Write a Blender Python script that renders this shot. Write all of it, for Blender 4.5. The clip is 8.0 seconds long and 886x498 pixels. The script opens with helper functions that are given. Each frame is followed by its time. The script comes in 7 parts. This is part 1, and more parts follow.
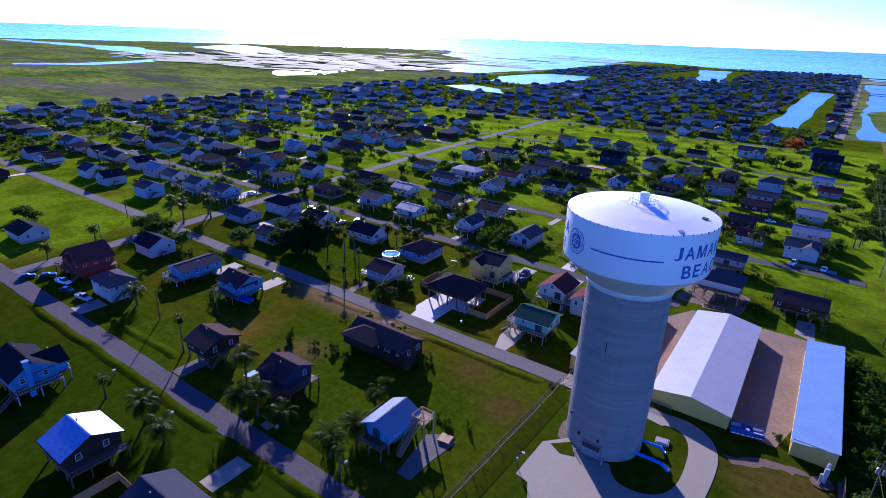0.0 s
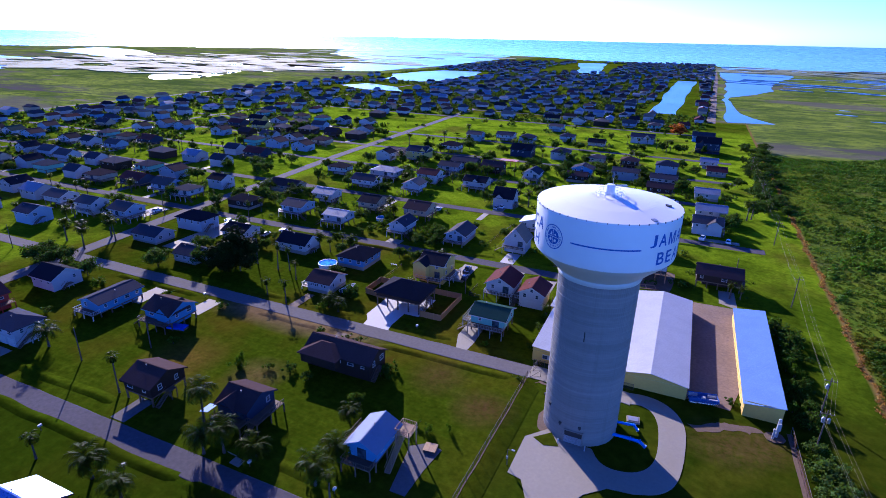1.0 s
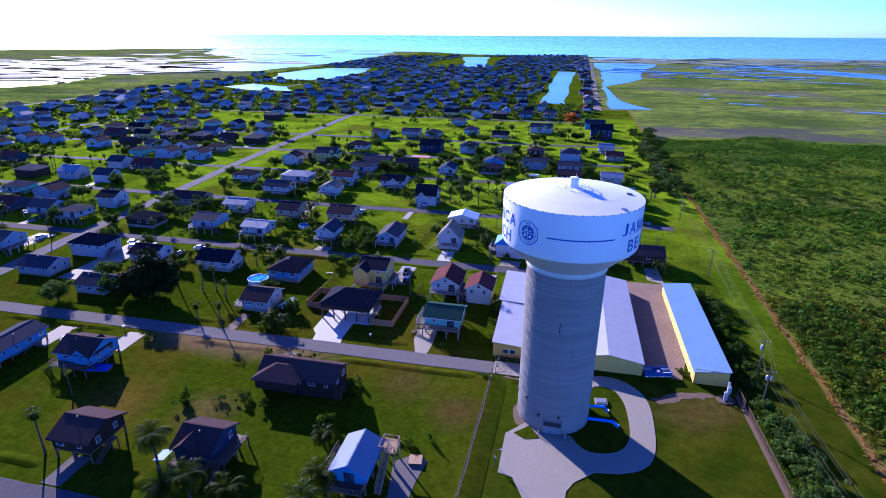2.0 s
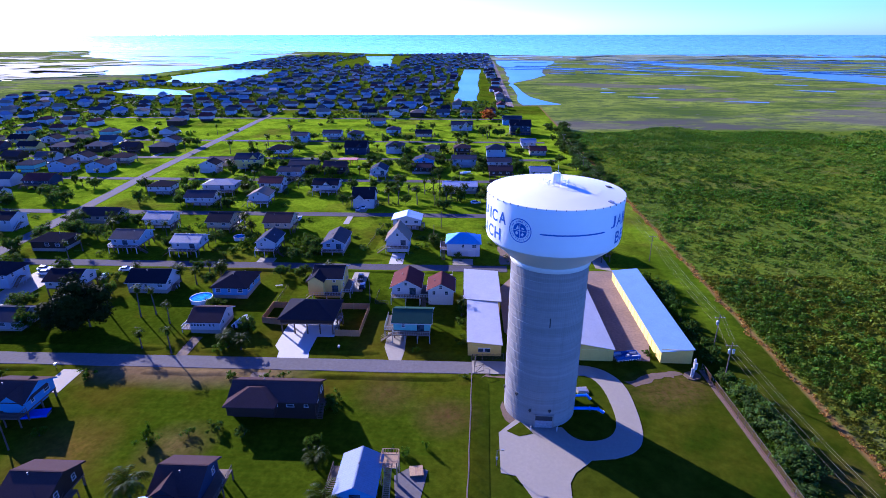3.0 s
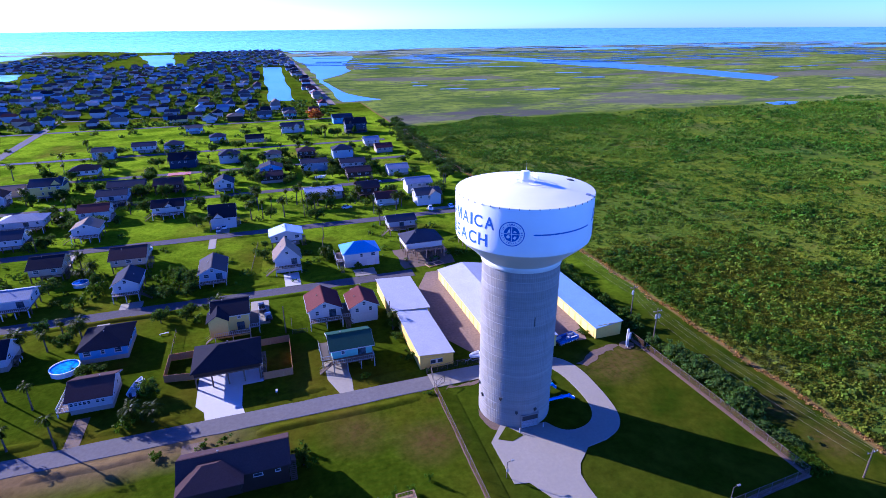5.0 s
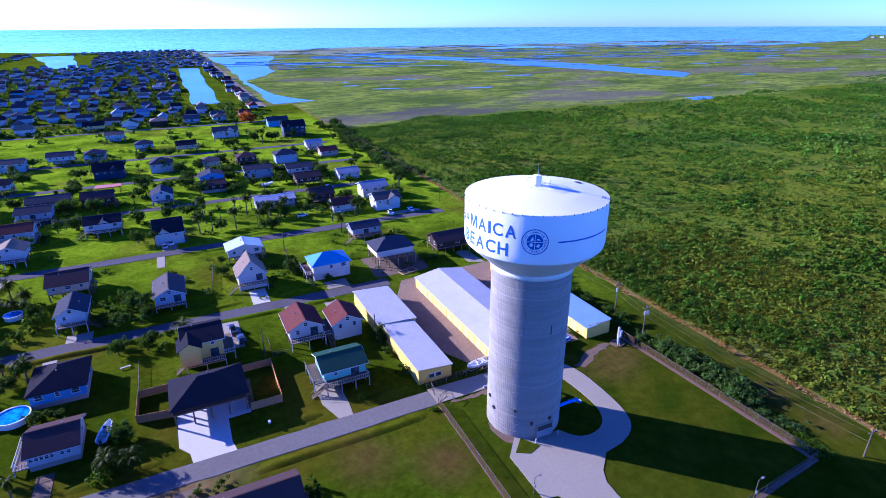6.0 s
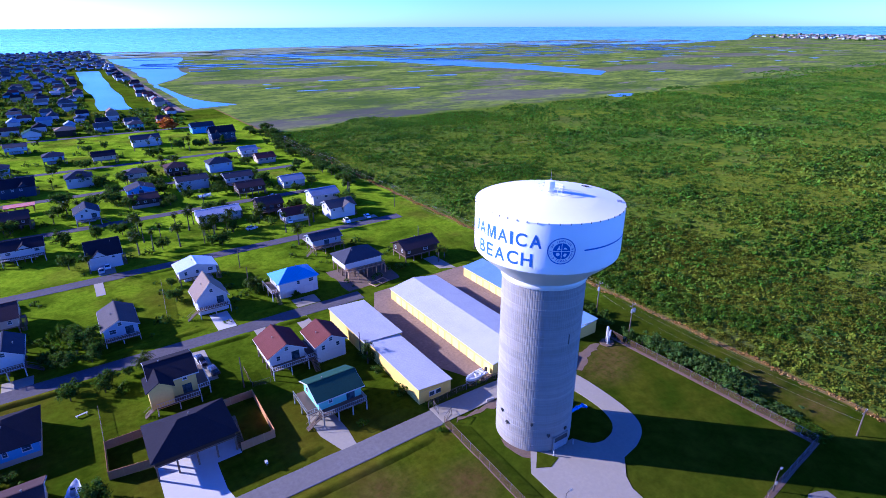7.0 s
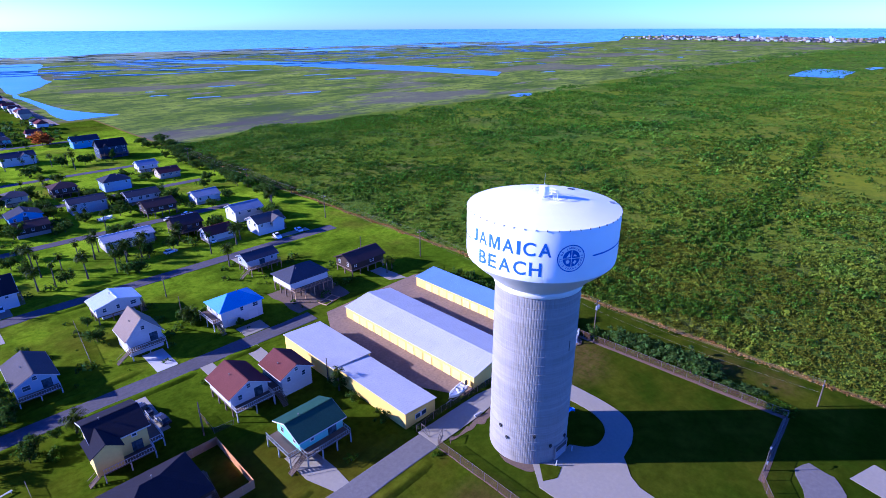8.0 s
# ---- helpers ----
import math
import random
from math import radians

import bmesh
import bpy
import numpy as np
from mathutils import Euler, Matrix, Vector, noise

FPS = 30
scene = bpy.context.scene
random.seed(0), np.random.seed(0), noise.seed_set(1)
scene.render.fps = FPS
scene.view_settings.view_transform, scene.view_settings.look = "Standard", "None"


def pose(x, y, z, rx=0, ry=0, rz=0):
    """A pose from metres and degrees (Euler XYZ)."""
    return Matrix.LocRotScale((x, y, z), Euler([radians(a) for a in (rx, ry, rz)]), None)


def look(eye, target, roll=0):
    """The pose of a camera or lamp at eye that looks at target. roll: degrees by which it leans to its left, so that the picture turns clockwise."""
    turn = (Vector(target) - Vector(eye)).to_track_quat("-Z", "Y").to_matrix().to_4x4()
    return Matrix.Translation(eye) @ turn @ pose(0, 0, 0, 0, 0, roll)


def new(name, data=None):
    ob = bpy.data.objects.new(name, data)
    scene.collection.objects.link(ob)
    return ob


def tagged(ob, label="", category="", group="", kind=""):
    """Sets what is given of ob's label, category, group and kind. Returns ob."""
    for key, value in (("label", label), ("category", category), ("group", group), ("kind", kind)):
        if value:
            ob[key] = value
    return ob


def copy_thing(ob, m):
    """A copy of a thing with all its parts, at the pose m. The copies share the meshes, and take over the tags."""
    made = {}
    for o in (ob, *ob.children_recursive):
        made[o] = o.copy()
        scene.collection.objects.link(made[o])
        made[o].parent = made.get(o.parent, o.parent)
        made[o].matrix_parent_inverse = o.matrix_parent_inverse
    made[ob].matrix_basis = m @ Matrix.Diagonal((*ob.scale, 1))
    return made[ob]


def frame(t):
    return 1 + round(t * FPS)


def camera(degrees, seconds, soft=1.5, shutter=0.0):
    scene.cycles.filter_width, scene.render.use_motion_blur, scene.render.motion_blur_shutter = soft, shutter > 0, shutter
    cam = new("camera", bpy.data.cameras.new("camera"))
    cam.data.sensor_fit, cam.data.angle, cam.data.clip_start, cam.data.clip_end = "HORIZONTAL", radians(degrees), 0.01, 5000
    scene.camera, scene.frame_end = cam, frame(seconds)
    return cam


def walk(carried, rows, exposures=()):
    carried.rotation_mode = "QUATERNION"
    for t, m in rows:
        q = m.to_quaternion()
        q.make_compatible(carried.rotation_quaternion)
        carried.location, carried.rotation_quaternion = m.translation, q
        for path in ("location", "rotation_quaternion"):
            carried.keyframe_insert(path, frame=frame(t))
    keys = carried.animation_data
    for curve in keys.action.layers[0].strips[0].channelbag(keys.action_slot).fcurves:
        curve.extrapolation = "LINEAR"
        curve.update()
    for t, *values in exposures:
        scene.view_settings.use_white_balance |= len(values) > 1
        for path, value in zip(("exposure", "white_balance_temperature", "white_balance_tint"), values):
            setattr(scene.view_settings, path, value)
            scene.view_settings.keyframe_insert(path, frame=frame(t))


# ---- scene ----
cam = camera(78.00, 8.0, soft=0.5)
# seconds, eye (x, y, z), yaw to the left of +y, pitch, roll
ROWS = [
    (0.0, 23.107, -92.898, 74.327, 34.565, -21.402, 2.046),
    (0.5, 16.972, -95.068, 74.716, 29.392, -21.501, 1.657),
    (1.0, 10.647, -97.093, 74.397, 23.589, -21.339, 1.218),
    (1.5, 4.025, -98.204, 74.645, 17.076, -21.451, 0.617),
    (3.0, -16.405, -97.583, 74.376, 2.415, -21.650, -0.021),
    (3.5, -23.566, -96.093, 74.354, -4.915, -21.772, -0.346),
    (4.0, -30.739, -93.418, 74.562, -9.523, -21.990, -0.377),
    (4.5, -37.580, -90.035, 74.603, -13.958, -22.090, -0.363),
    (6.0, -55.234, -75.230, 74.765, -26.230, -22.298, -0.250),
    (6.5, -60.384, -69.010, 74.779, -30.137, -22.327, -0.105),
    (7.0, -64.995, -62.510, 74.872, -34.660, -22.342, -0.194),
    (7.5, -68.884, -55.467, 74.817, -40.461, -22.323, -0.349),
    (8.0, -72.601, -48.053, 74.583, -45.640, -22.141, -0.206),
]


def aim(x, y, z, yaw, pitch, roll):
    a, p = radians(yaw), radians(pitch)
    return look((x, y, z), (x - math.sin(a) * math.cos(p), y + math.cos(a) * math.cos(p), z + math.sin(p)), roll)


walk(cam, [(row[0], aim(*row[1:])) for row in ROWS], exposures=[(0.0, 1.10, 5450, 33), (1.5, 1.32, 5350, 34), (3.0, 1.54, 5200, 36), (5.0, 1.58, 5080, 36), (7.2, 1.57, 4950, 36), (8.0, 1.50, 4880, 36)])

# ---- light: a clear morning, the sun low over the town ----
SUN_ELEVATION, SUN_YAW = 19.5, 45.0
world = bpy.data.worlds.new("sky")
scene.world = world
world.use_nodes = True
wn = world.node_tree.nodes
sky = wn.new("ShaderNodeTexSky")
sky.sky_type = "NISHITA"
sky.sun_disc = False
sky.sun_elevation = radians(SUN_ELEVATION)
sky.sun_rotation = radians(-SUN_YAW)
sky.air_density, sky.dust_density, sky.ozone_density = 1.2, 0.15, 3.0
wn["Background"].inputs["Strength"].default_value = 0.52
air = wn.new("ShaderNodeMix")  # clear, blue sea air: pale near the horizon, deep above
air.data_type, air.blend_type = "RGBA", "MULTIPLY"
air.inputs["Factor"].default_value, air.inputs["B"].default_value = 1.0, (0.124, 0.163, 0.234, 1.0)
depth = wn.new("ShaderNodeGamma")
depth.inputs["Gamma"].default_value = 2.6
soft_hue = wn.new("ShaderNodeHueSaturation")
soft_hue.inputs["Saturation"].default_value = 0.52
world.node_tree.links.new(sky.outputs["Color"], soft_hue.inputs["Color"])
world.node_tree.links.new(soft_hue.outputs["Color"], air.inputs["A"])
world.node_tree.links.new(air.outputs["Result"], depth.inputs["Color"])
world.node_tree.links.new(depth.outputs["Color"], wn["Background"].inputs["Color"])
sun_data = bpy.data.lights.new("sun", "SUN")
sun_data.energy, sun_data.angle, sun_data.color = 5.0, radians(0.53), (1.0, 0.88, 0.68)
sun = new("sun", sun_data)
e, a = radians(SUN_ELEVATION), radians(SUN_YAW)
sun.matrix_world = look((-math.sin(a) * math.cos(e) * 200, math.cos(a) * math.cos(e) * 200, math.sin(e) * 200), (0, 0, 0))

# ---- materials ----
def base_mat(name):
    m = bpy.data.materials.new(name)
    m.use_nodes = True
    return m, m.node_tree.nodes, m.node_tree.links, m.node_tree.nodes["Principled BSDF"]


def noise_node(n, l, vec, scale, detail=4.0, rough=0.6):
    t = n.new("ShaderNodeTexNoise")
    t.inputs["Scale"].default_value, t.inputs["Detail"].default_value, t.inputs["Roughness"].default_value = scale, detail, rough
    l.new(vec, t.inputs["Vector"])
    return t.outputs["Fac"]


def ramp(n, l, fac, lo, hi, a=0.0, b=1.0):
    r = n.new("ShaderNodeMapRange")
    r.inputs["From Min"].default_value, r.inputs["From Max"].default_value = lo, hi
    r.inputs["To Min"].default_value, r.inputs["To Max"].default_value = a, b
    l.new(fac, r.inputs["Value"])
    return r.outputs["Result"]


def mix(n, l, fac, a, b, mode="MIX"):
    x = n.new("ShaderNodeMix")
    x.data_type, x.blend_type = "RGBA", mode
    for sock, v in ((x.inputs["Factor"], fac), (x.inputs["A"], a), (x.inputs["B"], b)):
        if isinstance(v, tuple):
            sock.default_value = (*v, 1.0)
        elif isinstance(v, float):
            sock.default_value = v
        else:
            l.new(v, sock)
    return x.outputs["Result"]


def math_node(n, l, op, a, b=0.0):
    x = n.new("ShaderNodeMath")
    x.operation = op
    for sock, v in zip(x.inputs, (a, b)):
        if isinstance(v, float):
            sock.default_value = v
        else:
            l.new(v, sock)
    return x.outputs["Value"]


def bump(n, l, bsdf, height, strength, distance):
    b = n.new("ShaderNodeBump")
    b.inputs["Strength"].default_value, b.inputs["Distance"].default_value = strength, distance
    l.new(height, b.inputs["Height"])
    l.new(b.outputs["Normal"], bsdf.inputs["Normal"])


def shade(c, k):
    return tuple(min(1.0, v * k) for v in c)


def stuff_mat(name, colour, rough=0.8, metal=0.0, grain=3.0, patch=0.25, vary=0.25, lift=0.02, spread=0.12, island=False, gloss=0.5):
    """Paint, wood, concrete, leaves: a base colour with fine grain, larger stains and a shift from piece to piece."""
    m, n, l, b = base_mat(name)
    pos = n.new("ShaderNodeNewGeometry").outputs["Position"]
    fine, broad = noise_node(n, l, pos, grain, 5.0), noise_node(n, l, pos, patch, 3.0)
    c = mix(n, l, ramp(n, l, fine, 0.3, 0.7), shade(colour, 1 - vary), shade(colour, 1 + vary * 0.8))
    c = mix(n, l, ramp(n, l, broad, 0.35, 0.75, 0.0, 0.6), c, shade(colour, 1 - vary * 1.3))
    if spread:
        if island:
            rnd = n.new("ShaderNodeNewGeometry").outputs["Random Per Island"]
        else:
            rnd = n.new("ShaderNodeObjectInfo").outputs["Random"]
        h = n.new("ShaderNodeHueSaturation")
        l.new(ramp(n, l, rnd, 0.0, 1.0, 1 - spread, 1 + spread), h.inputs["Value"])
        l.new(ramp(n, l, rnd, 0.0, 1.0, 0.5 - spread * 0.08, 0.5 + spread * 0.08), h.inputs["Hue"])
        l.new(c, h.inputs["Color"])
        c = h.outputs["Color"]
    l.new(c, b.inputs["Base Color"])
    l.new(ramp(n, l, fine, 0.2, 0.8, max(0.03, rough - 0.08), min(1.0, rough + 0.08)), b.inputs["Roughness"])
    b.inputs["Metallic"].default_value = metal
    b.inputs["Specular IOR Level"].default_value = gloss
    if lift:
        bump(n, l, b, fine, 0.5, lift)
    return m


def ribbed_mat(name, colour, pitch, axis="X", rough=0.4, metal=0.0, depth=0.03, vary=0.12, gloss=0.2):
    """Sheet metal, lap siding or shingle courses: the ridges run across the object's axis."""
    m, n, l, b = base_mat(name)
    tc = n.new("ShaderNodeTexCoord").outputs["Object"]
    pos = n.new("ShaderNodeNewGeometry").outputs["Position"]
    w = n.new("ShaderNodeTexWave")
    w.bands_direction, w.wave_profile = axis, "SAW"
    w.inputs["Scale"].default_value = 0.314 / pitch
    l.new(tc, w.inputs["Vector"])
    fine, broad = noise_node(n, l, pos, 2.5), noise_node(n, l, pos, 0.22, 3.0)
    c = mix(n, l, ramp(n, l, fine, 0.3, 0.7), shade(colour, 1 - vary), shade(colour, 1 + vary * 0.6))
    c = mix(n, l, ramp(n, l, broad, 0.4, 0.75, 0.0, 0.5), c, shade(colour, 1 - vary * 2))
    c = mix(n, l, ramp(n, l, w.outputs["Fac"], 0.86, 1.0, 0.0, 0.45), c, shade(colour, 0.45))
    l.new(c, b.inputs["Base Color"])
    l.new(ramp(n, l, fine, 0.2, 0.8, rough - 0.08, rough + 0.1), b.inputs["Roughness"])
    b.inputs["Metallic"].default_value = metal
    b.inputs["Specular IOR Level"].default_value = gloss
    bump(n, l, b, w.outputs["Fac"], 0.6, depth)
    return m


def leaf_mat(name, colour, rough=0.6, vary=0.3, spread=0.3, through_light=0.45):
    """Leaves: light also passes through them."""
    m = stuff_mat(name, colour, rough, grain=1.0, patch=0.05, vary=vary, lift=0.0, spread=spread, island=True, gloss=0.04)
    n, l = m.node_tree.nodes, m.node_tree.links
    b = n["Principled BSDF"]
    t, x = n.new("ShaderNodeBsdfTranslucent"), n.new("ShaderNodeMixShader")
    l.new(mix(n, l, 1.0, b.inputs["Base Color"].links[0].from_socket, (1.5, 1.35, 0.5), "MULTIPLY"), t.inputs["Color"])
    x.inputs["Fac"].default_value = through_light
    l.new(b.outputs["BSDF"], x.inputs[1])
    l.new(t.outputs["BSDF"], x.inputs[2])
    l.new(x.outputs["Shader"], n["Material Output"].inputs["Surface"])
    return m


def plain_glass(name, colour=(0.02, 0.03, 0.04)):
    m, n, l, b = base_mat(name)
    pos = n.new("ShaderNodeNewGeometry").outputs["Position"]
    l.new(mix(n, l, ramp(n, l, noise_node(n, l, pos, 0.9, 2.0), 0.4, 0.6), colour, shade(colour, 2.2)), b.inputs["Base Color"])
    b.inputs["Roughness"].default_value, b.inputs["IOR"].default_value = 0.08, 1.4
    return m


def water_mat(name, colour, rough=0.06, ripple=0.35, scale=0.5):
    m, n, l, b = base_mat(name)
    pos = n.new("ShaderNodeNewGeometry").outputs["Position"]
    broad = noise_node(n, l, pos, 0.006, 4.0)
    l.new(mix(n, l, ramp(n, l, broad, 0.35, 0.65), colour, shade(colour, 1.6)), b.inputs["Base Color"])
    l.new(ramp(n, l, broad, 0.3, 0.7, rough, rough + 0.12), b.inputs["Roughness"])
    b.inputs["IOR"].default_value = 1.33
    bump(n, l, b, noise_node(n, l, pos, scale, 5.0), ripple, 0.25)
    return m


def ground_mat():
    """One sheet of land: mown lawns in the town, rough scrub to the east, salt marsh round about."""
    m, n, l, b = base_mat("land")
    pos = n.new("ShaderNodeNewGeometry").outputs["Position"]
    sep = n.new("ShaderNodeSeparateXYZ")
    l.new(pos, sep.inputs[0])
    X, Y = sep.outputs["X"], sep.outputs["Y"]
    wob = ramp(n, l, noise_node(n, l, pos, 0.03, 4.0), 0.0, 1.0, -9.0, 9.0)
    wide = ramp(n, l, noise_node(n, l, pos, 0.004, 4.0), 0.0, 1.0, -140.0, 140.0)
    n1, n2, n3, n4 = (noise_node(n, l, pos, s, d) for s, d in ((6.0, 3.0), (0.9, 5.0), (0.11, 5.0), (0.025, 4.0)))
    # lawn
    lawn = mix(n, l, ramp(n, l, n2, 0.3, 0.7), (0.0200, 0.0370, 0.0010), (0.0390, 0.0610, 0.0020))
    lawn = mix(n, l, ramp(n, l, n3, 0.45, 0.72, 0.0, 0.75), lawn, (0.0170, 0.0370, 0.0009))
    dry = math_node(n, l, "MULTIPLY", ramp(n, l, n4, 0.47, 0.63, 0.0, 0.7), ramp(n, l, X, -30.0, -5.0, 1.0, 0.55))
    lawn = mix(n, l, dry, lawn, (0.0700, 0.0520, 0.0050))
    lawn = mix(n, l, ramp(n, l, noise_node(n, l, pos, 0.05, 3.0), 0.64, 0.72, 0.0, 0.7), lawn, (0.0558, 0.0260, 0.0064))
    mow = n.new("ShaderNodeTexWave")
    mow.bands_direction = "Y"
    mow.inputs["Scale"].default_value, mow.inputs["Distortion"].default_value = 0.28, 1.5
    mow.inputs["Detail Scale"].default_value = 0.4
    l.new(pos, mow.inputs["Vector"])
    lawn = mix(n, l, ramp(n, l, mow.outputs["Fac"], 0.2, 0.9, 0.0, 0.16), lawn, (0.0480, 0.0560, 0.0020))
    # lush grass, its green brightened in place of sunlit glow over the far town
    lush_lit = mix(n, l, ramp(n, l, n2, 0.3, 0.7), (0.1050, 0.1980, 0.0034), (0.2000, 0.3100, 0.0062))
    lush_lit = mix(n, l, ramp(n, l, n3, 0.5, 0.75, 0.0, 0.6), lush_lit, (0.2600, 0.3700, 0.0070))
    lush_lit = mix(n, l, ramp(n, l, n4, 0.53, 0.66, 0.0, 0.7), lush_lit, (0.0950, 0.0750, 0.0130))
    lush_lit = mix(n, l, ramp(n, l, noise_node(n, l, pos, 0.045, 5.0, 0.65), 0.40, 0.56, 0.75, 0.0), lush_lit, (0.0360, 0.0800, 0.0020))
    lawn = mix(n, l, ramp(n, l, math_node(n, l, "ADD", X, math_node(n, l, "MULTIPLY", wob, 0.1)), -14.5, -12.5, 0.0, 0.5), lawn, (0.017, 0.030, 0.002))
    for cx, cy, radius, tone in ((-33.3, 3.1, 9.0, (0.070, 0.038, 0.014)), (-19.4, -4.3, 8.0, (0.072, 0.036, 0.015)), (26.0, 2.0, 9.0, (0.060, 0.040, 0.010)), (-72.0, -16.0, 9.0, (0.105, 0.068, 0.026)), (-92.0, -18.0, 12.0, (0.110, 0.066, 0.014))):
        far = n.new("ShaderNodeVectorMath")
        far.operation = "DISTANCE"
        far.inputs[1].default_value = (cx, cy, 0.0)
        l.new(pos, far.inputs[0])
        spot = ramp(n, l, math_node(n, l, "ADD", far.outputs["Value"], math_node(n, l, "MULTIPLY", wob, 0.6)), 0.0, radius, 1.0, 0.0)
        lawn = mix(n, l, math_node(n, l, "MULTIPLY", spot, ramp(n, l, n2, 0.25, 0.6, 0.35, 1.0)), lawn, tone)
    bare = math_node(n, l, "MULTIPLY", ramp(n, l, math_node(n, l, "ADD", Y, math_node(n, l, "MULTIPLY", wob, 0.35)), 2.0, 8.5), math_node(n, l, "MULTIPLY", ramp(n, l, X, -62.0, -50.0, 0.85, 0.0), ramp(n, l, X, -108.0, -98.0)))
    lawn = mix(n, l, math_node(n, l, "MULTIPLY", bare, ramp(n, l, Y, 11.0, 13.0, 1.0, 0.0)), lawn, (0.150, 0.096, 0.052))
    # share of the brightened grass: painted glow grows northwards; also west field and verge
    lit_reach = math_node(n, l, "MAXIMUM", ramp(n, l, math_node(n, l, "ADD", Y, math_node(n, l, "MULTIPLY", wob, 0.4)), 38.0, 185.0, 0.05, 1.0), math_node(n, l, "MAXIMUM", ramp(n, l, X, -195.0, -180.0, 0.58, 0.0), math_node(n, l, "MAXIMUM", ramp(n, l, Y, -46.0, -42.0, 0.03, 0.0), math_node(n, l, "MULTIPLY", ramp(n, l, X, 46.0, 50.0), ramp(n, l, Y, 20.0, 75.0, 0.06, 0.62)))))
    lit_reach = math_node(n, l, "MULTIPLY", lit_reach, ramp(n, l, math_node(n, l, "ADD", Y, wob), 405.0, 460.0, 1.0, 0.3))
    lawn = mix(n, l, lit_reach, lawn, lush_lit)
    seaward = ramp(n, l, math_node(n, l, "ADD", Y, wob), 8.0, 34.0, 0.92, 0.0)
    lawn = mix(n, l, math_node(n, l, "MULTIPLY", ramp(n, l, X, 9.0, 16.0), seaward), lawn, mix(n, l, ramp(n, l, n3, 0.38, 0.62), (0.0190, 0.0350, 0.0014), (0.0430, 0.0520, 0.0030)))
    for cx, cy, radius in ((28.0, 5.0, 9.0), (35.0, 8.0, 7.0), (51.0, -18.0, 8.0), (53.0, -30.0, 7.0)):
        far = n.new("ShaderNodeVectorMath")
        far.operation = "DISTANCE"
        far.inputs[1].default_value = (cx, cy, 0.0)
        l.new(pos, far.inputs[0])
        spot = ramp(n, l, math_node(n, l, "ADD", far.outputs["Value"], math_node(n, l, "MULTIPLY", wob, 0.6)), 0.0, radius, 0.85, 0.0)
        lawn = mix(n, l, math_node(n, l, "MULTIPLY", spot, ramp(n, l, n2, 0.35, 0.6, 0.2, 1.0)), lawn, (0.085, 0.054, 0.018))
    # south of the near road the grass is darkened: shade put into its colour
    lawn = mix(n, l, ramp(n, l, Y, -47.0, -44.0, 0.6, 0.0), lawn, (0.0130, 0.0290, 0.0010))
    # worn and thick grass, weeds and mower lines break the lawns up
    worn = noise_node(n, l, pos, 0.42, 6.0, 0.72)
    lawn = mix(n, l, 1.0, lawn, ramp(n, l, worn, 0.34, 0.66, 0.74, 1.24), "MULTIPLY")
    # scrub: olive grass between the shrubs, straw and bare drifts, darker thickets far out
    scrub = mix(n, l, ramp(n, l, n2, 0.3, 0.7), (0.050, 0.096, 0.007), (0.100, 0.150, 0.010))
    scrub = mix(n, l, ramp(n, l, n3, 0.42, 0.66, 0.0, 0.8), scrub, (0.140, 0.165, 0.011))
    scrub = mix(n, l, ramp(n, l, n4, 0.54, 0.66, 0.0, 0.5), scrub, (0.120, 0.092, 0.036))
    nd_field = noise_node(n, l, pos, 0.05, 6.0, 0.7)
    drift = noise_node(n, l, pos, 0.008, 4.0)
    scrub = mix(n, l, ramp(n, l, drift, 0.44, 0.58, 0.0, 0.55), scrub, (0.045, 0.095, 0.016))
    gold = math_node(n, l, "MULTIPLY", ramp(n, l, X, 90.0, 190.0), ramp(n, l, math_node(n, l, "ADD", Y, wob), 40.0, 150.0, 1.0, 0.1))
    scrub = mix(n, l, math_node(n, l, "MULTIPLY", gold, ramp(n, l, nd_field, 0.40, 0.62, 0.2, 0.9)), scrub, (0.150, 0.160, 0.010))
    stipple = math_node(n, l, "MULTIPLY", ramp(n, l, noise_node(n, l, pos, 0.16, 5.0, 0.75), 0.42, 0.52, 1.0, 0.0), ramp(n, l, X, 600.0, 900.0, 0.3, 0.8))
    scrub = mix(n, l, stipple, scrub, (0.022, 0.058, 0.012))
    # marsh: mottled lime and olive, grey-violet mud flats, most of them beside the scrub
    band = n.new("ShaderNodeVectorMath")
    band.operation = "MULTIPLY"
    band.inputs[1].default_value = (0.5, 1.0, 1.0)
    l.new(pos, band.inputs[0])
    nb = noise_node(n, l, band.outputs["Vector"], 0.016, 7.0, 0.7)
    nc = noise_node(n, l, band.outputs["Vector"], 0.0075, 5.0, 0.6)
    nd = noise_node(n, l, band.outputs["Vector"], 0.11, 5.0, 0.75)
    marsh = mix(n, l, ramp(n, l, nb, 0.40, 0.60), (0.055, 0.095, 0.016), (0.200, 0.255, 0.036))
    marsh = mix(n, l, ramp(n, l, nd, 0.46, 0.58, 0.0, 0.85), marsh, (0.050, 0.080, 0.026))
    marsh = mix(n, l, ramp(n, l, nc, 0.53, 0.58, 0.0, 0.75), marsh, (0.110, 0.102, 0.082))
    marsh = mix(n, l, ramp(n, l, noise_node(n, l, band.outputs["Vector"], 0.022, 6.0, 0.7), 0.60, 0.66, 0.0, 0.9), marsh, (0.165, 0.140, 0.125))
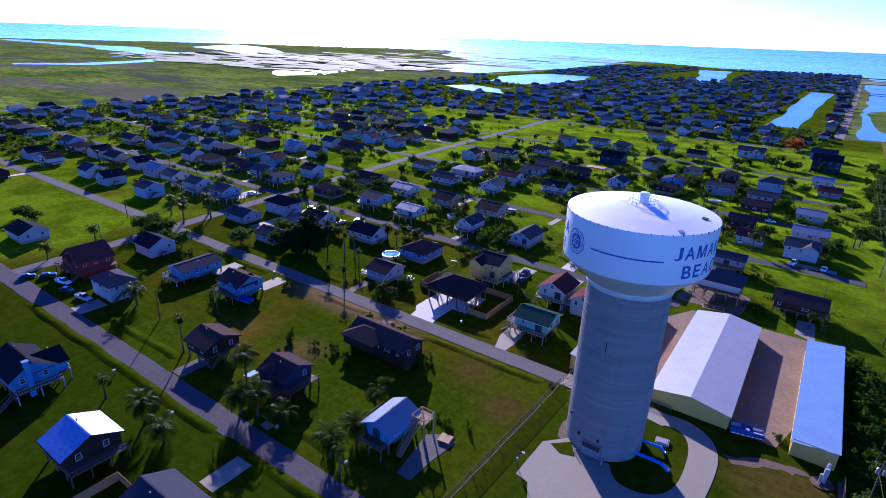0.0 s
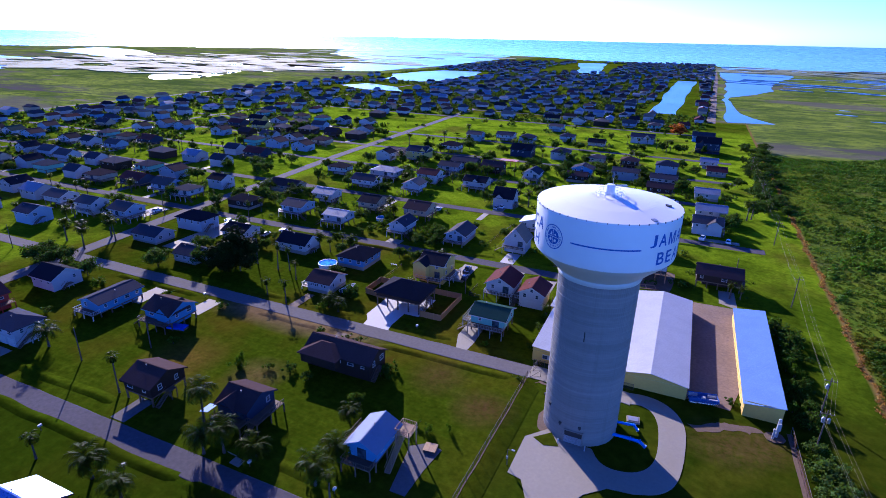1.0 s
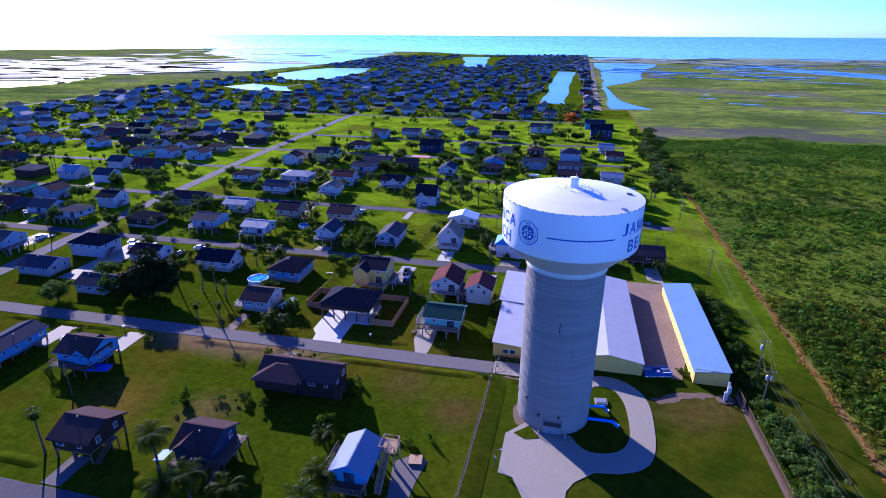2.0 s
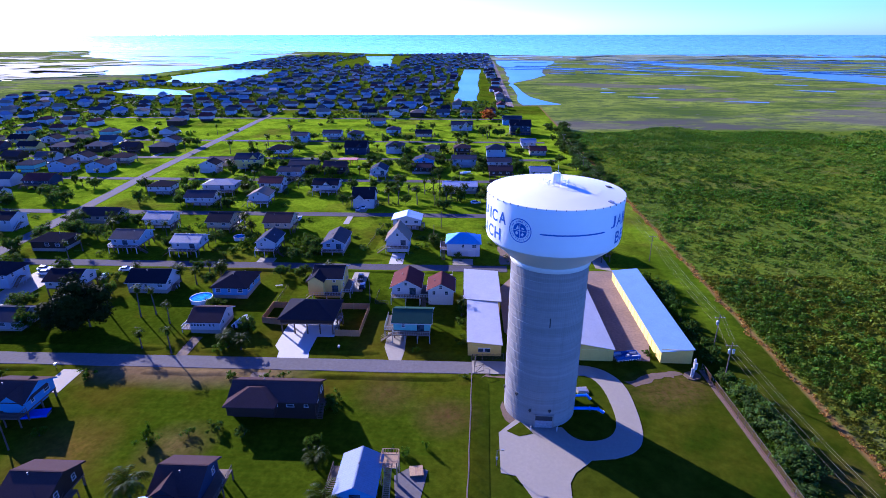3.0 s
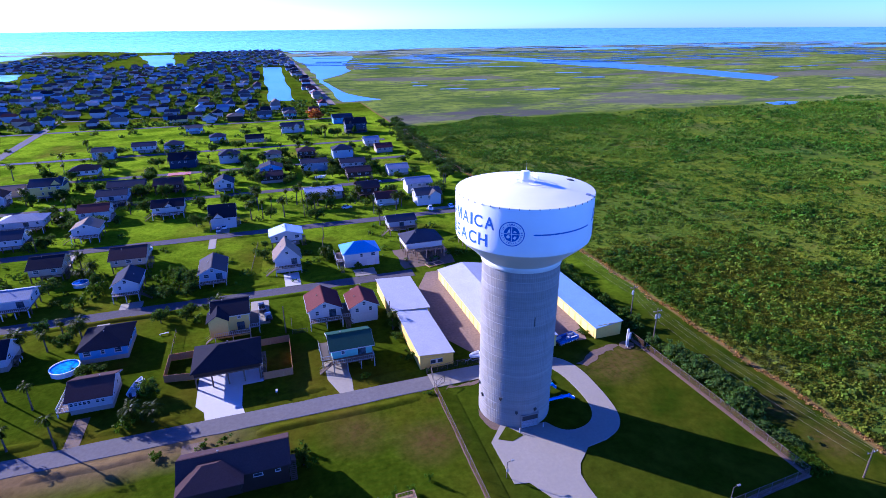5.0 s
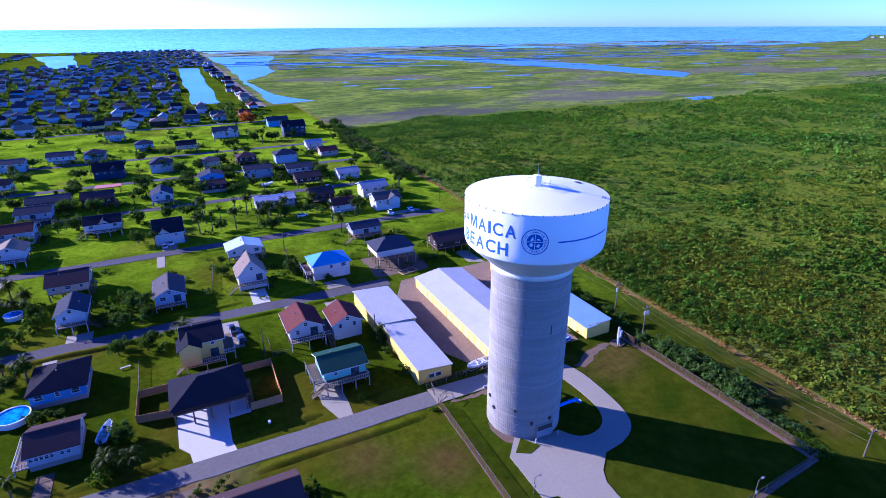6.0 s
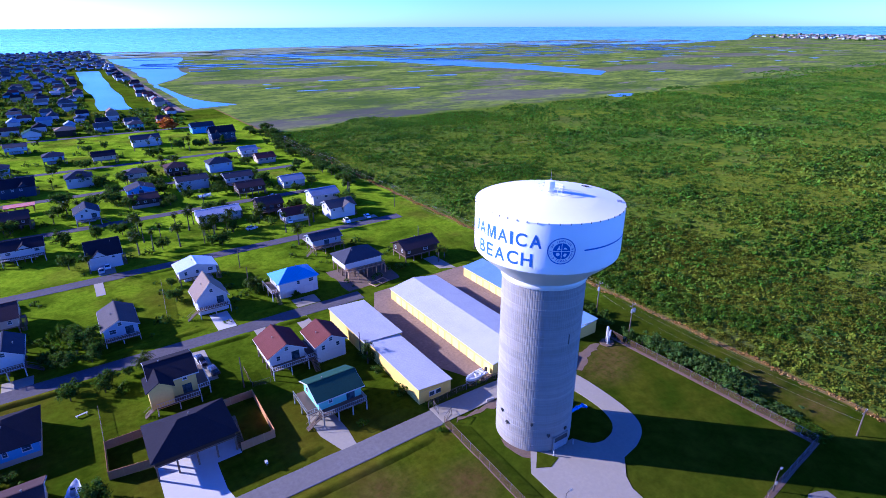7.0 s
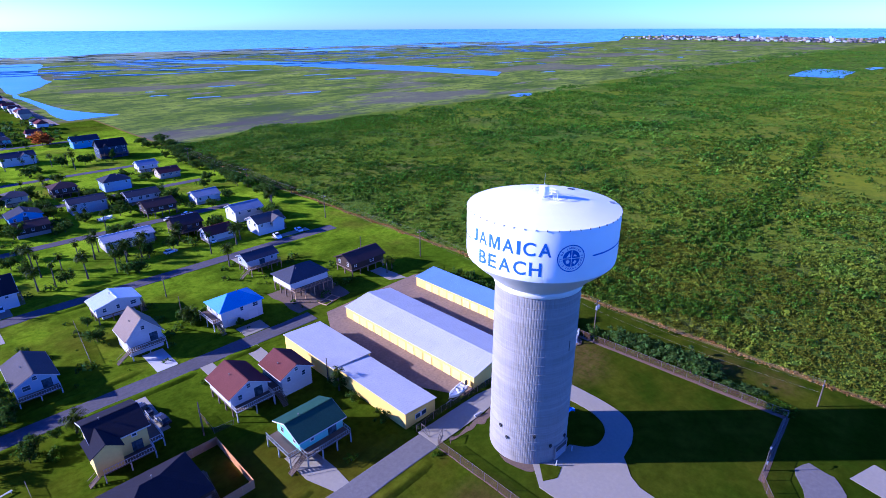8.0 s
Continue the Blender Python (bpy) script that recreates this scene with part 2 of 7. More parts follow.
    mud = math_node(n, l, "MULTIPLY", ramp(n, l, math_node(n, l, "ADD", Y, math_node(n, l, "MULTIPLY", wide, 0.5)), 348.0, 356.0), ramp(n, l, math_node(n, l, "ADD", Y, math_node(n, l, "MULTIPLY", wide, 0.9)), 395.0, 425.0, 1.0, 0.0))
    mud = math_node(n, l, "MULTIPLY", math_node(n, l, "MULTIPLY", mud, ramp(n, l, X, 150.0, 420.0, 1.0, 0.15)), ramp(n, l, nb, 0.42, 0.52, 0.95, 0.15))
    marsh = mix(n, l, mud, marsh, (0.078, 0.072, 0.068))
    rim = math_node(n, l, "ADD", math_node(n, l, "SUBTRACT", X, math_node(n, l, "MULTIPLY", Y, 0.002)), math_node(n, l, "MULTIPLY", wob, 0.12))
    east = ramp(n, l, rim, 59.0, 60.0)
    town_n = ramp(n, l, Y, 505.0, 520.0)
    east = math_node(n, l, "MAXIMUM", east, math_node(n, l, "MULTIPLY", ramp(n, l, X, 26.0, 40.0), town_n))
    north = ramp(n, l, math_node(n, l, "ADD", Y, math_node(n, l, "MULTIPLY", wide, 0.4)), 346.0, 358.0)
    west = math_node(n, l, "SUBTRACT", 1.0, ramp(n, l, math_node(n, l, "ADD", X, math_node(n, l, "MULTIPLY", wob, 0.4)), -572.0, -566.0))
    c = mix(n, l, east, lawn, scrub)
    wet = math_node(n, l, "MAXIMUM", west, math_node(n, l, "MULTIPLY", north, east))
    c = mix(n, l, wet, c, marsh)
    edge = math_node(n, l, "MULTIPLY", east, math_node(n, l, "SUBTRACT", 1.0, ramp(n, l, rim, 60.2, 61.6)))
    c = mix(n, l, math_node(n, l, "MULTIPLY", math_node(n, l, "MULTIPLY", edge, 0.85), math_node(n, l, "SUBTRACT", 1.0, town_n)), c, (0.1872, 0.1014, 0.039))
    l.new(c, b.inputs["Base Color"])
    b.inputs["Roughness"].default_value = 0.95
    b.inputs["Specular IOR Level"].default_value = 0.0
    hsum = math_node(n, l, "ADD", math_node(n, l, "MULTIPLY", n1, 0.5), math_node(n, l, "MULTIPLY", n2, 0.5))
    bump(n, l, b, hsum, 0.5, 0.16)
    return m


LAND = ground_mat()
ASPHALT = stuff_mat("asphalt", (0.088, 0.083, 0.096), 0.92, grain=1.2, patch=0.12, vary=0.2, spread=0.0, gloss=0.02)
OLD_ROAD = stuff_mat("worn concrete road", (0.132, 0.124, 0.126), 0.92, grain=1.2, patch=0.08, vary=0.15, spread=0.0, gloss=0.02)
CONCRETE = stuff_mat("concrete", (0.222, 0.199, 0.162), 0.85, grain=1.5, patch=0.15, vary=0.10, spread=0.05)
WHITE_SLAB = stuff_mat("pale concrete", (0.39, 0.3822, 0.3744), 0.8, grain=1.0, patch=0.3, vary=0.05, spread=0.0)
GRAVEL = stuff_mat("gravel", (0.200, 0.132, 0.092), 0.95, grain=1.4, patch=0.11, vary=0.32, spread=0.0, lift=0.05)
EARTH = stuff_mat("bare earth", (0.115, 0.074, 0.048), 0.95, grain=3.0, patch=0.5, vary=0.3, spread=0.0, lift=0.05)


def shaft_mat():
    """Formed concrete, poured lift upon lift: each lift a little different, with run-down stains."""
    m = stuff_mat("formed concrete", (0.228, 0.212, 0.190), 0.85, grain=0.8, patch=0.1, vary=0.06, spread=0.0, gloss=0.2)
    n, l = m.node_tree.nodes, m.node_tree.links
    b = n["Principled BSDF"]
    pos = n.new("ShaderNodeNewGeometry").outputs["Position"]
    c = b.inputs["Base Color"].links[0].from_socket
    for scale, lo, hi, tone in (((0.05, 0.05, 0.55), 0.42, 0.6, 0.82), ((0.7, 0.7, 0.03), 0.5, 0.7, 0.85), ((0.02, 0.02, 2.2), 0.5, 0.62, 1.14)):
        v = n.new("ShaderNodeVectorMath")
        v.operation = "MULTIPLY"
        v.inputs[1].default_value = scale
        l.new(pos, v.inputs[0])
        c = mix(n, l, ramp(n, l, noise_node(n, l, v.outputs["Vector"], 1.0, 3.0), lo, hi, 0.0, 0.75), c, mix(n, l, 1.0, c, (tone, tone, tone), "MULTIPLY"))
    l.new(c, b.inputs["Base Color"])
    return m


SHAFT = shaft_mat()
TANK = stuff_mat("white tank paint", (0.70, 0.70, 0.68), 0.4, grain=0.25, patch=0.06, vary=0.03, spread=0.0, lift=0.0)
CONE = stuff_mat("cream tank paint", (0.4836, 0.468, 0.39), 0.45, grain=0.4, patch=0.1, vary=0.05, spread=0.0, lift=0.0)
INK = stuff_mat("navy sign paint", (0.018, 0.092, 0.34), 0.5, vary=0.05, spread=0.0, lift=0.0)
FENCE_STEEL = stuff_mat("dull fence steel", (0.065, 0.055, 0.050), 0.8, 0.0, vary=0.15, spread=0.1)
STEEL = stuff_mat("galvanised steel", (0.351, 0.3588, 0.3666), 0.45, 0.7, vary=0.1, spread=0.05)
BLUE_PIPE = stuff_mat("blue pipe paint", (0.02, 0.18, 0.62), 0.4, vary=0.1, spread=0.0)
RAIL = stuff_mat("white railing paint", (0.36, 0.36, 0.36), 0.5, vary=0.08)
TIMBER = stuff_mat("weathered timber", (0.110, 0.072, 0.048), 0.85, grain=5.0, vary=0.25)
NEW_TIMBER = stuff_mat("new timber", (0.3276, 0.2028, 0.1092), 0.8, grain=5.0, vary=0.2)
POLE = stuff_mat("creosoted pole", (0.078, 0.0546, 0.039), 0.9, grain=4.0)
DARK = stuff_mat("dark opening", (0.02, 0.02, 0.022), 0.7, vary=0.2, spread=0.0)
GLASS = plain_glass("window glass")
TRIM = stuff_mat("white trim", (0.39, 0.39, 0.39), 0.5, vary=0.06, spread=0.04)
PALM_LEAF = leaf_mat("palm leaf", (0.0296, 0.0515, 0.0031), 0.5)
LEAF = leaf_mat("shrub leaf", (0.0437, 0.0952, 0.0047), through_light=0.3)
OAK_LEAF = leaf_mat("live oak leaf", (0.010, 0.020, 0.003), 0.8, 0.2, 0.12, 0.08)
SILVER_LEAF = leaf_mat("grey-green leaf", (0.055, 0.105, 0.022))
DARK_LEAF = leaf_mat("oak leaf", (0.040, 0.082, 0.011), 0.8, 0.35, 0.45, 0.35)


def scrub_mat(name, colour, through_light):
    """Field plants of several kinds, in drifts: dark green, lime, and gold where the ground is dry."""
    m = leaf_mat(name, colour, 0.75, 0.35, 0.45, through_light)
    n, l = m.node_tree.nodes, m.node_tree.links
    b = n["Principled BSDF"]
    pos = n.new("ShaderNodeNewGeometry").outputs["Position"]
    own = b.inputs["Base Color"].links[0].from_socket
    c = mix(n, l, ramp(n, l, noise_node(n, l, pos, 0.012, 5.0), 0.46, 0.56, 0.0, 0.85), own, (0.024, 0.074, 0.008))
    c = mix(n, l, ramp(n, l, noise_node(n, l, pos, 0.021, 5.0, 0.7), 0.50, 0.58, 0.0, 0.8), c, (0.120, 0.195, 0.018))
    c = mix(n, l, ramp(n, l, noise_node(n, l, pos, 0.017, 6.0, 0.7), 0.60, 0.66, 0.0, 0.6), c, (0.070, 0.105, 0.046))
    c = mix(n, l, 0.3, c, own)
    sep = n.new("ShaderNodeSeparateXYZ")
    l.new(pos, sep.inputs[0])
    south = ramp(n, l, math_node(n, l, "ADD", sep.outputs["Y"], ramp(n, l, noise_node(n, l, pos, 0.03, 4.0), 0.3, 0.7, -40.0, 40.0)), 30.0, 120.0, 0.75, 0.0)
    c = mix(n, l, math_node(n, l, "MULTIPLY", south, ramp(n, l, noise_node(n, l, pos, 0.09, 5.0, 0.7), 0.42, 0.56)), c, (0.115, 0.130, 0.008))
    l.new(c, b.inputs["Base Color"])
    for x in n:
        if x.bl_idname == "ShaderNodeBsdfTranslucent":
            l.new(mix(n, l, 1.0, c, (1.5, 1.35, 0.5), "MULTIPLY"), x.inputs["Color"])
    return m


SCRUB_LEAF = scrub_mat("scrub leaf", (0.056, 0.132, 0.008), 0.28)
TUFT = scrub_mat("tall field grass", (0.104, 0.152, 0.009), 0.28)
BARK = stuff_mat("palm bark", (0.062, 0.050, 0.040), 0.95, grain=4.0, vary=0.3)
BAY = water_mat("bay water", (0.085, 0.235, 0.40), 0.22, 0.45, 0.12)
POND = water_mat("still water", (0.045, 0.125, 0.215), 0.26, 0.4, 0.4)
TYRE = stuff_mat("tyre rubber", (0.02, 0.02, 0.02), 0.8, spread=0.0)
CHROME = stuff_mat("bright metal", (0.468, 0.468, 0.468), 0.25, 0.9, spread=0.0, lift=0.0)
WIRE = stuff_mat("cable", (0.17, 0.165, 0.11), 0.9, spread=0.0, lift=0.0, gloss=0.1)
POOL = plain_glass("pool water", (0.012, 0.130, 0.330))

WALLS = {k: stuff_mat("siding " + k, c, 0.7, gloss=0.15, grain=2.0, patch=0.3, vary=0.07, lift=0.01, spread=0.05) for k, c in dict(
    white=(0.36, 0.36, 0.365), cream=(0.4836, 0.3744, 0.1092), teal=(0.1326, 0.3744, 0.3276), grey=(0.2652, 0.2808, 0.3042), blue=(0.080, 0.215, 0.370),
    navy=(0.0195, 0.0312, 0.0585), brown=(0.032, 0.020, 0.014), red=(0.24, 0.030, 0.024), yellow=(0.5616, 0.39, 0.0936), sky=(0.225, 0.300, 0.370), tan=(0.3276, 0.2652, 0.195)).items()}
ROOFS = {k: stuff_mat("shingle " + k, c, 0.9, gloss=0.01, grain=4.0, patch=0.35, vary=0.15, lift=0.03, spread=0.08) for k, c in dict(
    dark=(0.0185, 0.0180, 0.0250), grey=(0.078, 0.0718, 0.0757), brown=(0.056, 0.036, 0.037), maroon=(0.098, 0.034, 0.033), green=(0.0195, 0.0546, 0.0429), slate=(0.0429, 0.0452, 0.0608), tan=(0.1872, 0.1482, 0.117)).items()}
for k, c, r, mt in (("metal", (0.15, 0.19, 0.27), 0.75, 0.0), ("white_metal", (0.60, 0.61, 0.64), 0.4, 0.65), ("blue_metal", (0.08, 0.235, 0.48), 0.35, 0.0), ("steel_blue", (0.16, 0.24, 0.46), 0.3, 0.6)):
    ROOFS[k + "_x"] = ribbed_mat(k + " roof across", c, 0.45, "X", r, mt)
    ROOFS[k + "_y"] = ribbed_mat(k + " roof along", c, 0.45, "Y", r, mt)

# ---- mesh helpers ----
def finish(name, bm, material):
    me = bpy.data.meshes.new(name)
    bmesh.ops.recalc_face_normals(bm, faces=bm.faces)
    bm.to_mesh(me)
    bm.free()
    for m in material if isinstance(material, (list, tuple)) else (material,):
        me.materials.append(m)
    return me


def part(name, bm, material, parent=None, label="", at=None):
    """Links a bmesh, or a mesh made before, as one mesh object under its thing or part."""
    me = bm if isinstance(bm, bpy.types.Mesh) else finish(name, bm, material)
    ob = new(name, me)
    ob.parent = parent
    if at is not None:
        ob.matrix_local = at if isinstance(at, Matrix) else Matrix.Translation(at)
    return tagged(ob, label)


def thing(name, x, y, z=0.0, turn=0.0, label="", category="", group="", kind=""):
    ob = new(name)
    ob.empty_display_size = 0.5
    ob.matrix_world = pose(x, y, z, 0, 0, turn)
    return tagged(ob, label, category, group, kind)


def box(bm, x0, y0, z0, x1, y1, z1, m=None, mat=0):
    v = [bm.verts.new((x, y, z)) for z in (z0, z1) for x, y in ((x0, y0), (x1, y0), (x1, y1), (x0, y1))]
    if m is not None:
        for p in v:
            p.co = m @ p.co
    for i in ((3, 2, 1, 0), (4, 5, 6, 7), (0, 1, 5, 4), (1, 2, 6, 5), (2, 3, 7, 6), (3, 0, 4, 7)):
        bm.faces.new([v[k] for k in i]).material_index = mat
    return bm


def boxes(*rows):
    bm = bmesh.new()
    for r in rows:
        box(bm, *r)
    return bm


def tube(bm, a, b, r0, r1=None, n=8):
    """A round bar from a to b, closed at both ends."""
    a, b, r1 = Vector(a), Vector(b), r0 if r1 is None else r1
    q = (b - a).to_track_quat("Z", "Y")
    rings = [[bm.verts.new(p + q @ Vector((r * math.cos(k * 2 * math.pi / n), r * math.sin(k * 2 * math.pi / n), 0))) for k in range(n)] for p, r in ((a, r0), (b, r1))]
    for k in range(n):
        bm.faces.new((rings[0][k], rings[0][(k + 1) % n], rings[1][(k + 1) % n], rings[1][k]))
    bm.faces.new(rings[0][::-1])
    bm.faces.new(rings[1])
    return bm


def lathe(profile, n=96, flute=None, caps=True):
    """A body of revolution from (radius, height) rows; flute(k, i) scales the radius at step k round and row i."""
    bm = bmesh.new()
    rings = [[bm.verts.new(((r if not flute else r + flute(k, i)) * math.cos(2 * math.pi * k / n), (r if not flute else r + flute(k, i)) * math.sin(2 * math.pi * k / n), z)) for k in range(n)] for i, (r, z) in enumerate(profile)]
    for lo, hi in zip(rings, rings[1:]):
        for k in range(n):
            bm.faces.new((lo[k], lo[(k + 1) % n], hi[(k + 1) % n], hi[k]))
    if caps:
        bm.faces.new(rings[0][::-1])
        bm.faces.new(rings[-1])
    return bm


def smooth(ob, degrees=35):
    me = ob.data
    me.polygons.foreach_set("use_smooth", [True] * len(me.polygons))
    me.set_sharp_from_angle(angle=radians(degrees))
    return ob


def slab(outline, z0, z1, bm=None):
    """A flat plate with the given outline."""
    bm = bm or bmesh.new()
    lo, hi = ([bm.verts.new((x, y, z)) for x, y in outline] for z in (z0, z1))
    bm.faces.new(hi)
    bm.faces.new(lo[::-1])
    for k in range(len(lo)):
        j = (k + 1) % len(lo)
        bm.faces.new((lo[k], lo[j], hi[j], hi[k]))
    return bm


def rounded(outline, steps=4):
    """Smooths the corners of an outline by cutting them again and again."""
    for _ in range(steps):
        outline = [p for (ax, ay), (bx, by) in zip(outline, outline[1:] + outline[:1]) for p in ((ax * 0.75 + bx * 0.25, ay * 0.75 + by * 0.25), (ax * 0.25 + bx * 0.75, ay * 0.25 + by * 0.75))]
    return outline


def ragged(outline, step, size, seed):
    """The outline with wandering shores."""
    out = []
    for (ax, ay), (bx, by) in zip(outline, outline[1:] + outline[:1]):
        n = max(1, int(math.hypot(bx - ax, by - ay) / step))
        for k in range(n):
            x, y = ax + (bx - ax) * k / n, ay + (by - ay) * k / n
            d = noise.noise_vector(Vector((x / (step * 3), y / (step * 3), seed * 3.7)))
            e = noise.noise_vector(Vector((x / step, y / step, seed * 7.1)))
            out.append((x + size * (d.x + 0.5 * e.x), y + size * (d.y + 0.5 * e.y)))
    return out


def setting(name, bm, material, label, category):
    return tagged(part(name, bm, material), label, category, kind="structure")


# ---- land and water ----
bm = bmesh.new()
REACH = 4750.0
radii = [0, 60, 130, 220, 340, 500, 720, 1000, 1400, 1900, 2500, 3200, 3900, 4400, REACH]
rings = []
for r in radii:
    lift = 0.0 if r <= 3200 else 52.0 * ((r - 3200) / (REACH - 3200)) ** 1.6
    rings.append([bm.verts.new((r * math.cos(k * math.pi / 60), r * math.sin(k * math.pi / 60), lift)) for k in range(120)] if r else [bm.verts.new((0, 0, 0))])
for k in range(120):
    j = (k + 1) % 120
    bm.faces.new((rings[0][0], rings[1][k], rings[1][j]))
    for lo, hi in zip(rings[1:], rings[2:]):
        bm.faces.new((lo[k], hi[k], hi[j], lo[j]))
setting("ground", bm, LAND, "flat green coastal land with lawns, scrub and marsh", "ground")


def bay(name, outline, label, seed, step=60.0, size=35.0, z=0.12, material=None):
    return setting(name, slab(ragged(outline, step, size, seed) if step else outline, z - 0.1, z), material or POND, label, "water")


def ring_point(deg, r):
    return (r * math.sin(radians(deg)), r * math.cos(radians(deg)))


# the open bay: from the shore to the horizon, climbing with the land
SHORE = [(-2350, -1700), (-2900, -200), (-2800, 820), (-2500, 1500), (-1900, 2100), (-1150, 2500), (-700, 2250), (-420, 2050), (-120, 1960), (66, 1930), (90, 1560), (215, 1560), (380, 1495), (620, 1640), (1010, 1570), (1580, 1490), (2050, 1330), (2500, 1420), (2950, 1500), (3420, 1750), (3560, 1500), (3620, 900), (3640, 300), (3700, -400), (4400, -900)]
polar = [(math.degrees(math.atan2(x, y)), math.hypot(x, y)) for x, y in SHORE]


def rise_of(r):
    return float(np.interp(r, radii, [0.0 if q <= 3200 else 52.0 * ((q - 3200) / (REACH - 3200)) ** 1.6 for q in radii]))


bm = bmesh.new()
prev = None
steps = 560
for k in range(steps + 1):
    ang = polar[0][0] + (polar[-1][0] - polar[0][0]) * k / steps
    r0 = float(np.interp(ang, [p[0] for p in polar], [p[1] for p in polar]))
    r0 += 70 * noise.noise(Vector((ang * 0.35, 1.5, 0))) + 45 * noise.noise(Vector((ang * 1.3, 4.5, 0)))
    r0 = min(r0, REACH - 150)
    row = []
    rows_r = [r0 + (REACH - r0) * q / 16 for q in range(17)]
    for r in rows_r:
        f = r / REACH
        row.append(bm.verts.new((r * math.sin(radians(ang)), r * math.cos(radians(ang)), rise_of(r) + 0.2 + 0.8 * f)))
    if prev:
        for i in range(len(row) - 1):
            bm.faces.new((prev[i], prev[i + 1], row[i + 1], row[i]))
    prev = row
setting("water_bay", bm, BAY, "wide blue bay under a hazy horizon", "bay")

bay("water_canal", [(-30, 556), (-4, 552), (10, 1117), (-24, 1117)], "straight boat canal between houses", 1, 30, 3)
bay("water_channel", [(43, 518), (83, 522), (70, 560), (56, 640), (58, 800), (92, 880), (128, 960), (140, 1120), (190, 1340), (235, 1600), (60, 1600), (62, 1100), (46, 640)], "blue tidal channel beside the jetty road", 2, 30, 9)
bay("water_pond", [(-240, 1225), (-195, 1225), (-255, 1800), (-345, 1760)], "pale pond among the distant houses", 4, 40, 8)
bay("water_lagoon", [(-430, 780), (-395, 860), (-405, 1000), (-430, 1100), (-520, 1090), (-540, 900), (-500, 800)], "shallow lagoon at the edge of the town", 5, 30, 14)
bay("water_inlet", [(-420, 600), (-365, 605), (-400, 660), (-470, 690), (-490, 640)], "narrow inlet behind distant houses", 6, 25, 9)
bay("water_river", [(656, 533), (720, 580), (735, 700), (720, 850), (680, 980), (640, 1100), (560, 1290), (430, 1480), (380, 1480), (470, 1220), (560, 1040), (590, 860), (640, 700)], "winding blue tidal river in the marsh", 7, 40, 14)
bay("water_pond_field", [(965, 122), (1150, 134), (1168, 190), (1150, 203), (960, 194)], "small blue pond in the scrub field", 8, 30, 7)
bay("water_pond_dark", [(445, 340), (470, 338), (490, 350), (476, 362), (452, 358)], "small dark pond among marsh shrubs", 21, 12, 4)
bay("water_pond_east", [(1190, 118), (1270, 110), (1290, 128), (1230, 134)], "narrow blue pond in the far scrub", 22, 25, 5)
bay("water_sound", [(-766, 538), (-745, 640), (-830, 790), (-960, 980), (-1190, 1060), (-1500, 1160), (-1900, 1420), (-2300, 1550), (-2000, 1150), (-1500, 1010), (-1150, 960), (-960, 860), (-880, 720), (-850, 600)], "bright winding sound through the marsh", 10, 28, 26)
bay("water_flats", [(-830, 915), (-640, 960), (-590, 1250), (-620, 1700), (-720, 2250), (-1150, 2600), (-1700, 2500), (-1300, 1800), (-900, 1400)], "glittering shallow flats beyond the marsh", 11, 30, 34)
bay("water_pool_west", [(-810, 800), (-770, 800), (-770, 850), (-815, 850)], "small bright marsh pool", 12, 15, 5)
bay("water_slough", [(-1176, 300), (-1130, 400), (-1180, 560), (-1270, 660), (-1310, 650), (-1230, 540), (-1190, 400), (-1210, 310)], "narrow marsh slough", 13, 40, 18)
bay("water_slough_far", [(-1400, 560), (-1500, 830), (-1950, 900), (-2700, 820), (-2600, 740), (-2000, 780), (-1600, 720)], "broken marsh water towards the horizon", 14, 60, 50)

# low marsh islands in the bay and the flats
rng = random.Random(5)
bm = bmesh.new()
for k in range(430):
    zone = 3 if k >= 340 else (k % 3) if k < 150 else k % 2
    if zone == 0:
        x, y = rng.uniform(90, 900), rng.uniform(1200, 1650) + rng.uniform(0, 300)
    elif zone == 1:
        x, y = rng.uniform(500, 2500), rng.uniform(1400, 1950)
    elif zone == 2:
        x, y = rng.uniform(-1500, -600), rng.uniform(1200, 2300)
    else:
        x, y = rng.uniform(-1500, -780), rng.uniform(600, 1300)
    if zone < 2 and math.hypot(x, y) < np.interp(math.degrees(math.atan2(x, y)), [p[0] for p in polar], [p[1] for p in polar]) - 40:
        continue
    lx, ly = rng.uniform(20, 110) * (1.5 if k > 150 else 1.0), rng.uniform(6, 26)
    pts = []
    for j in range(14):
        w = 1 + 0.5 * noise.noise(Vector((x + math.cos(j * 0.45) * 2, y + math.sin(j * 0.45) * 2, k)))
        pts.append((x + lx * w * math.cos(j * 2 * math.pi / 14), y + ly * w * math.sin(j * 2 * math.pi / 14) + 0.25 * lx * math.cos(j * 0.9 + k)))
    slab(pts, -0.3 - 0.004 * k, 0.4 + 0.003 * k, bm)
tagged(part("marsh_islands", bm, stuff_mat("marsh grass", (0.10, 0.135, 0.035), 0.95, grain=0.3, patch=0.02, vary=0.3, spread=0.0)), "low grassy islands scattered in the shallow bay", "marsh", kind="stuff")

bm = bmesh.new()
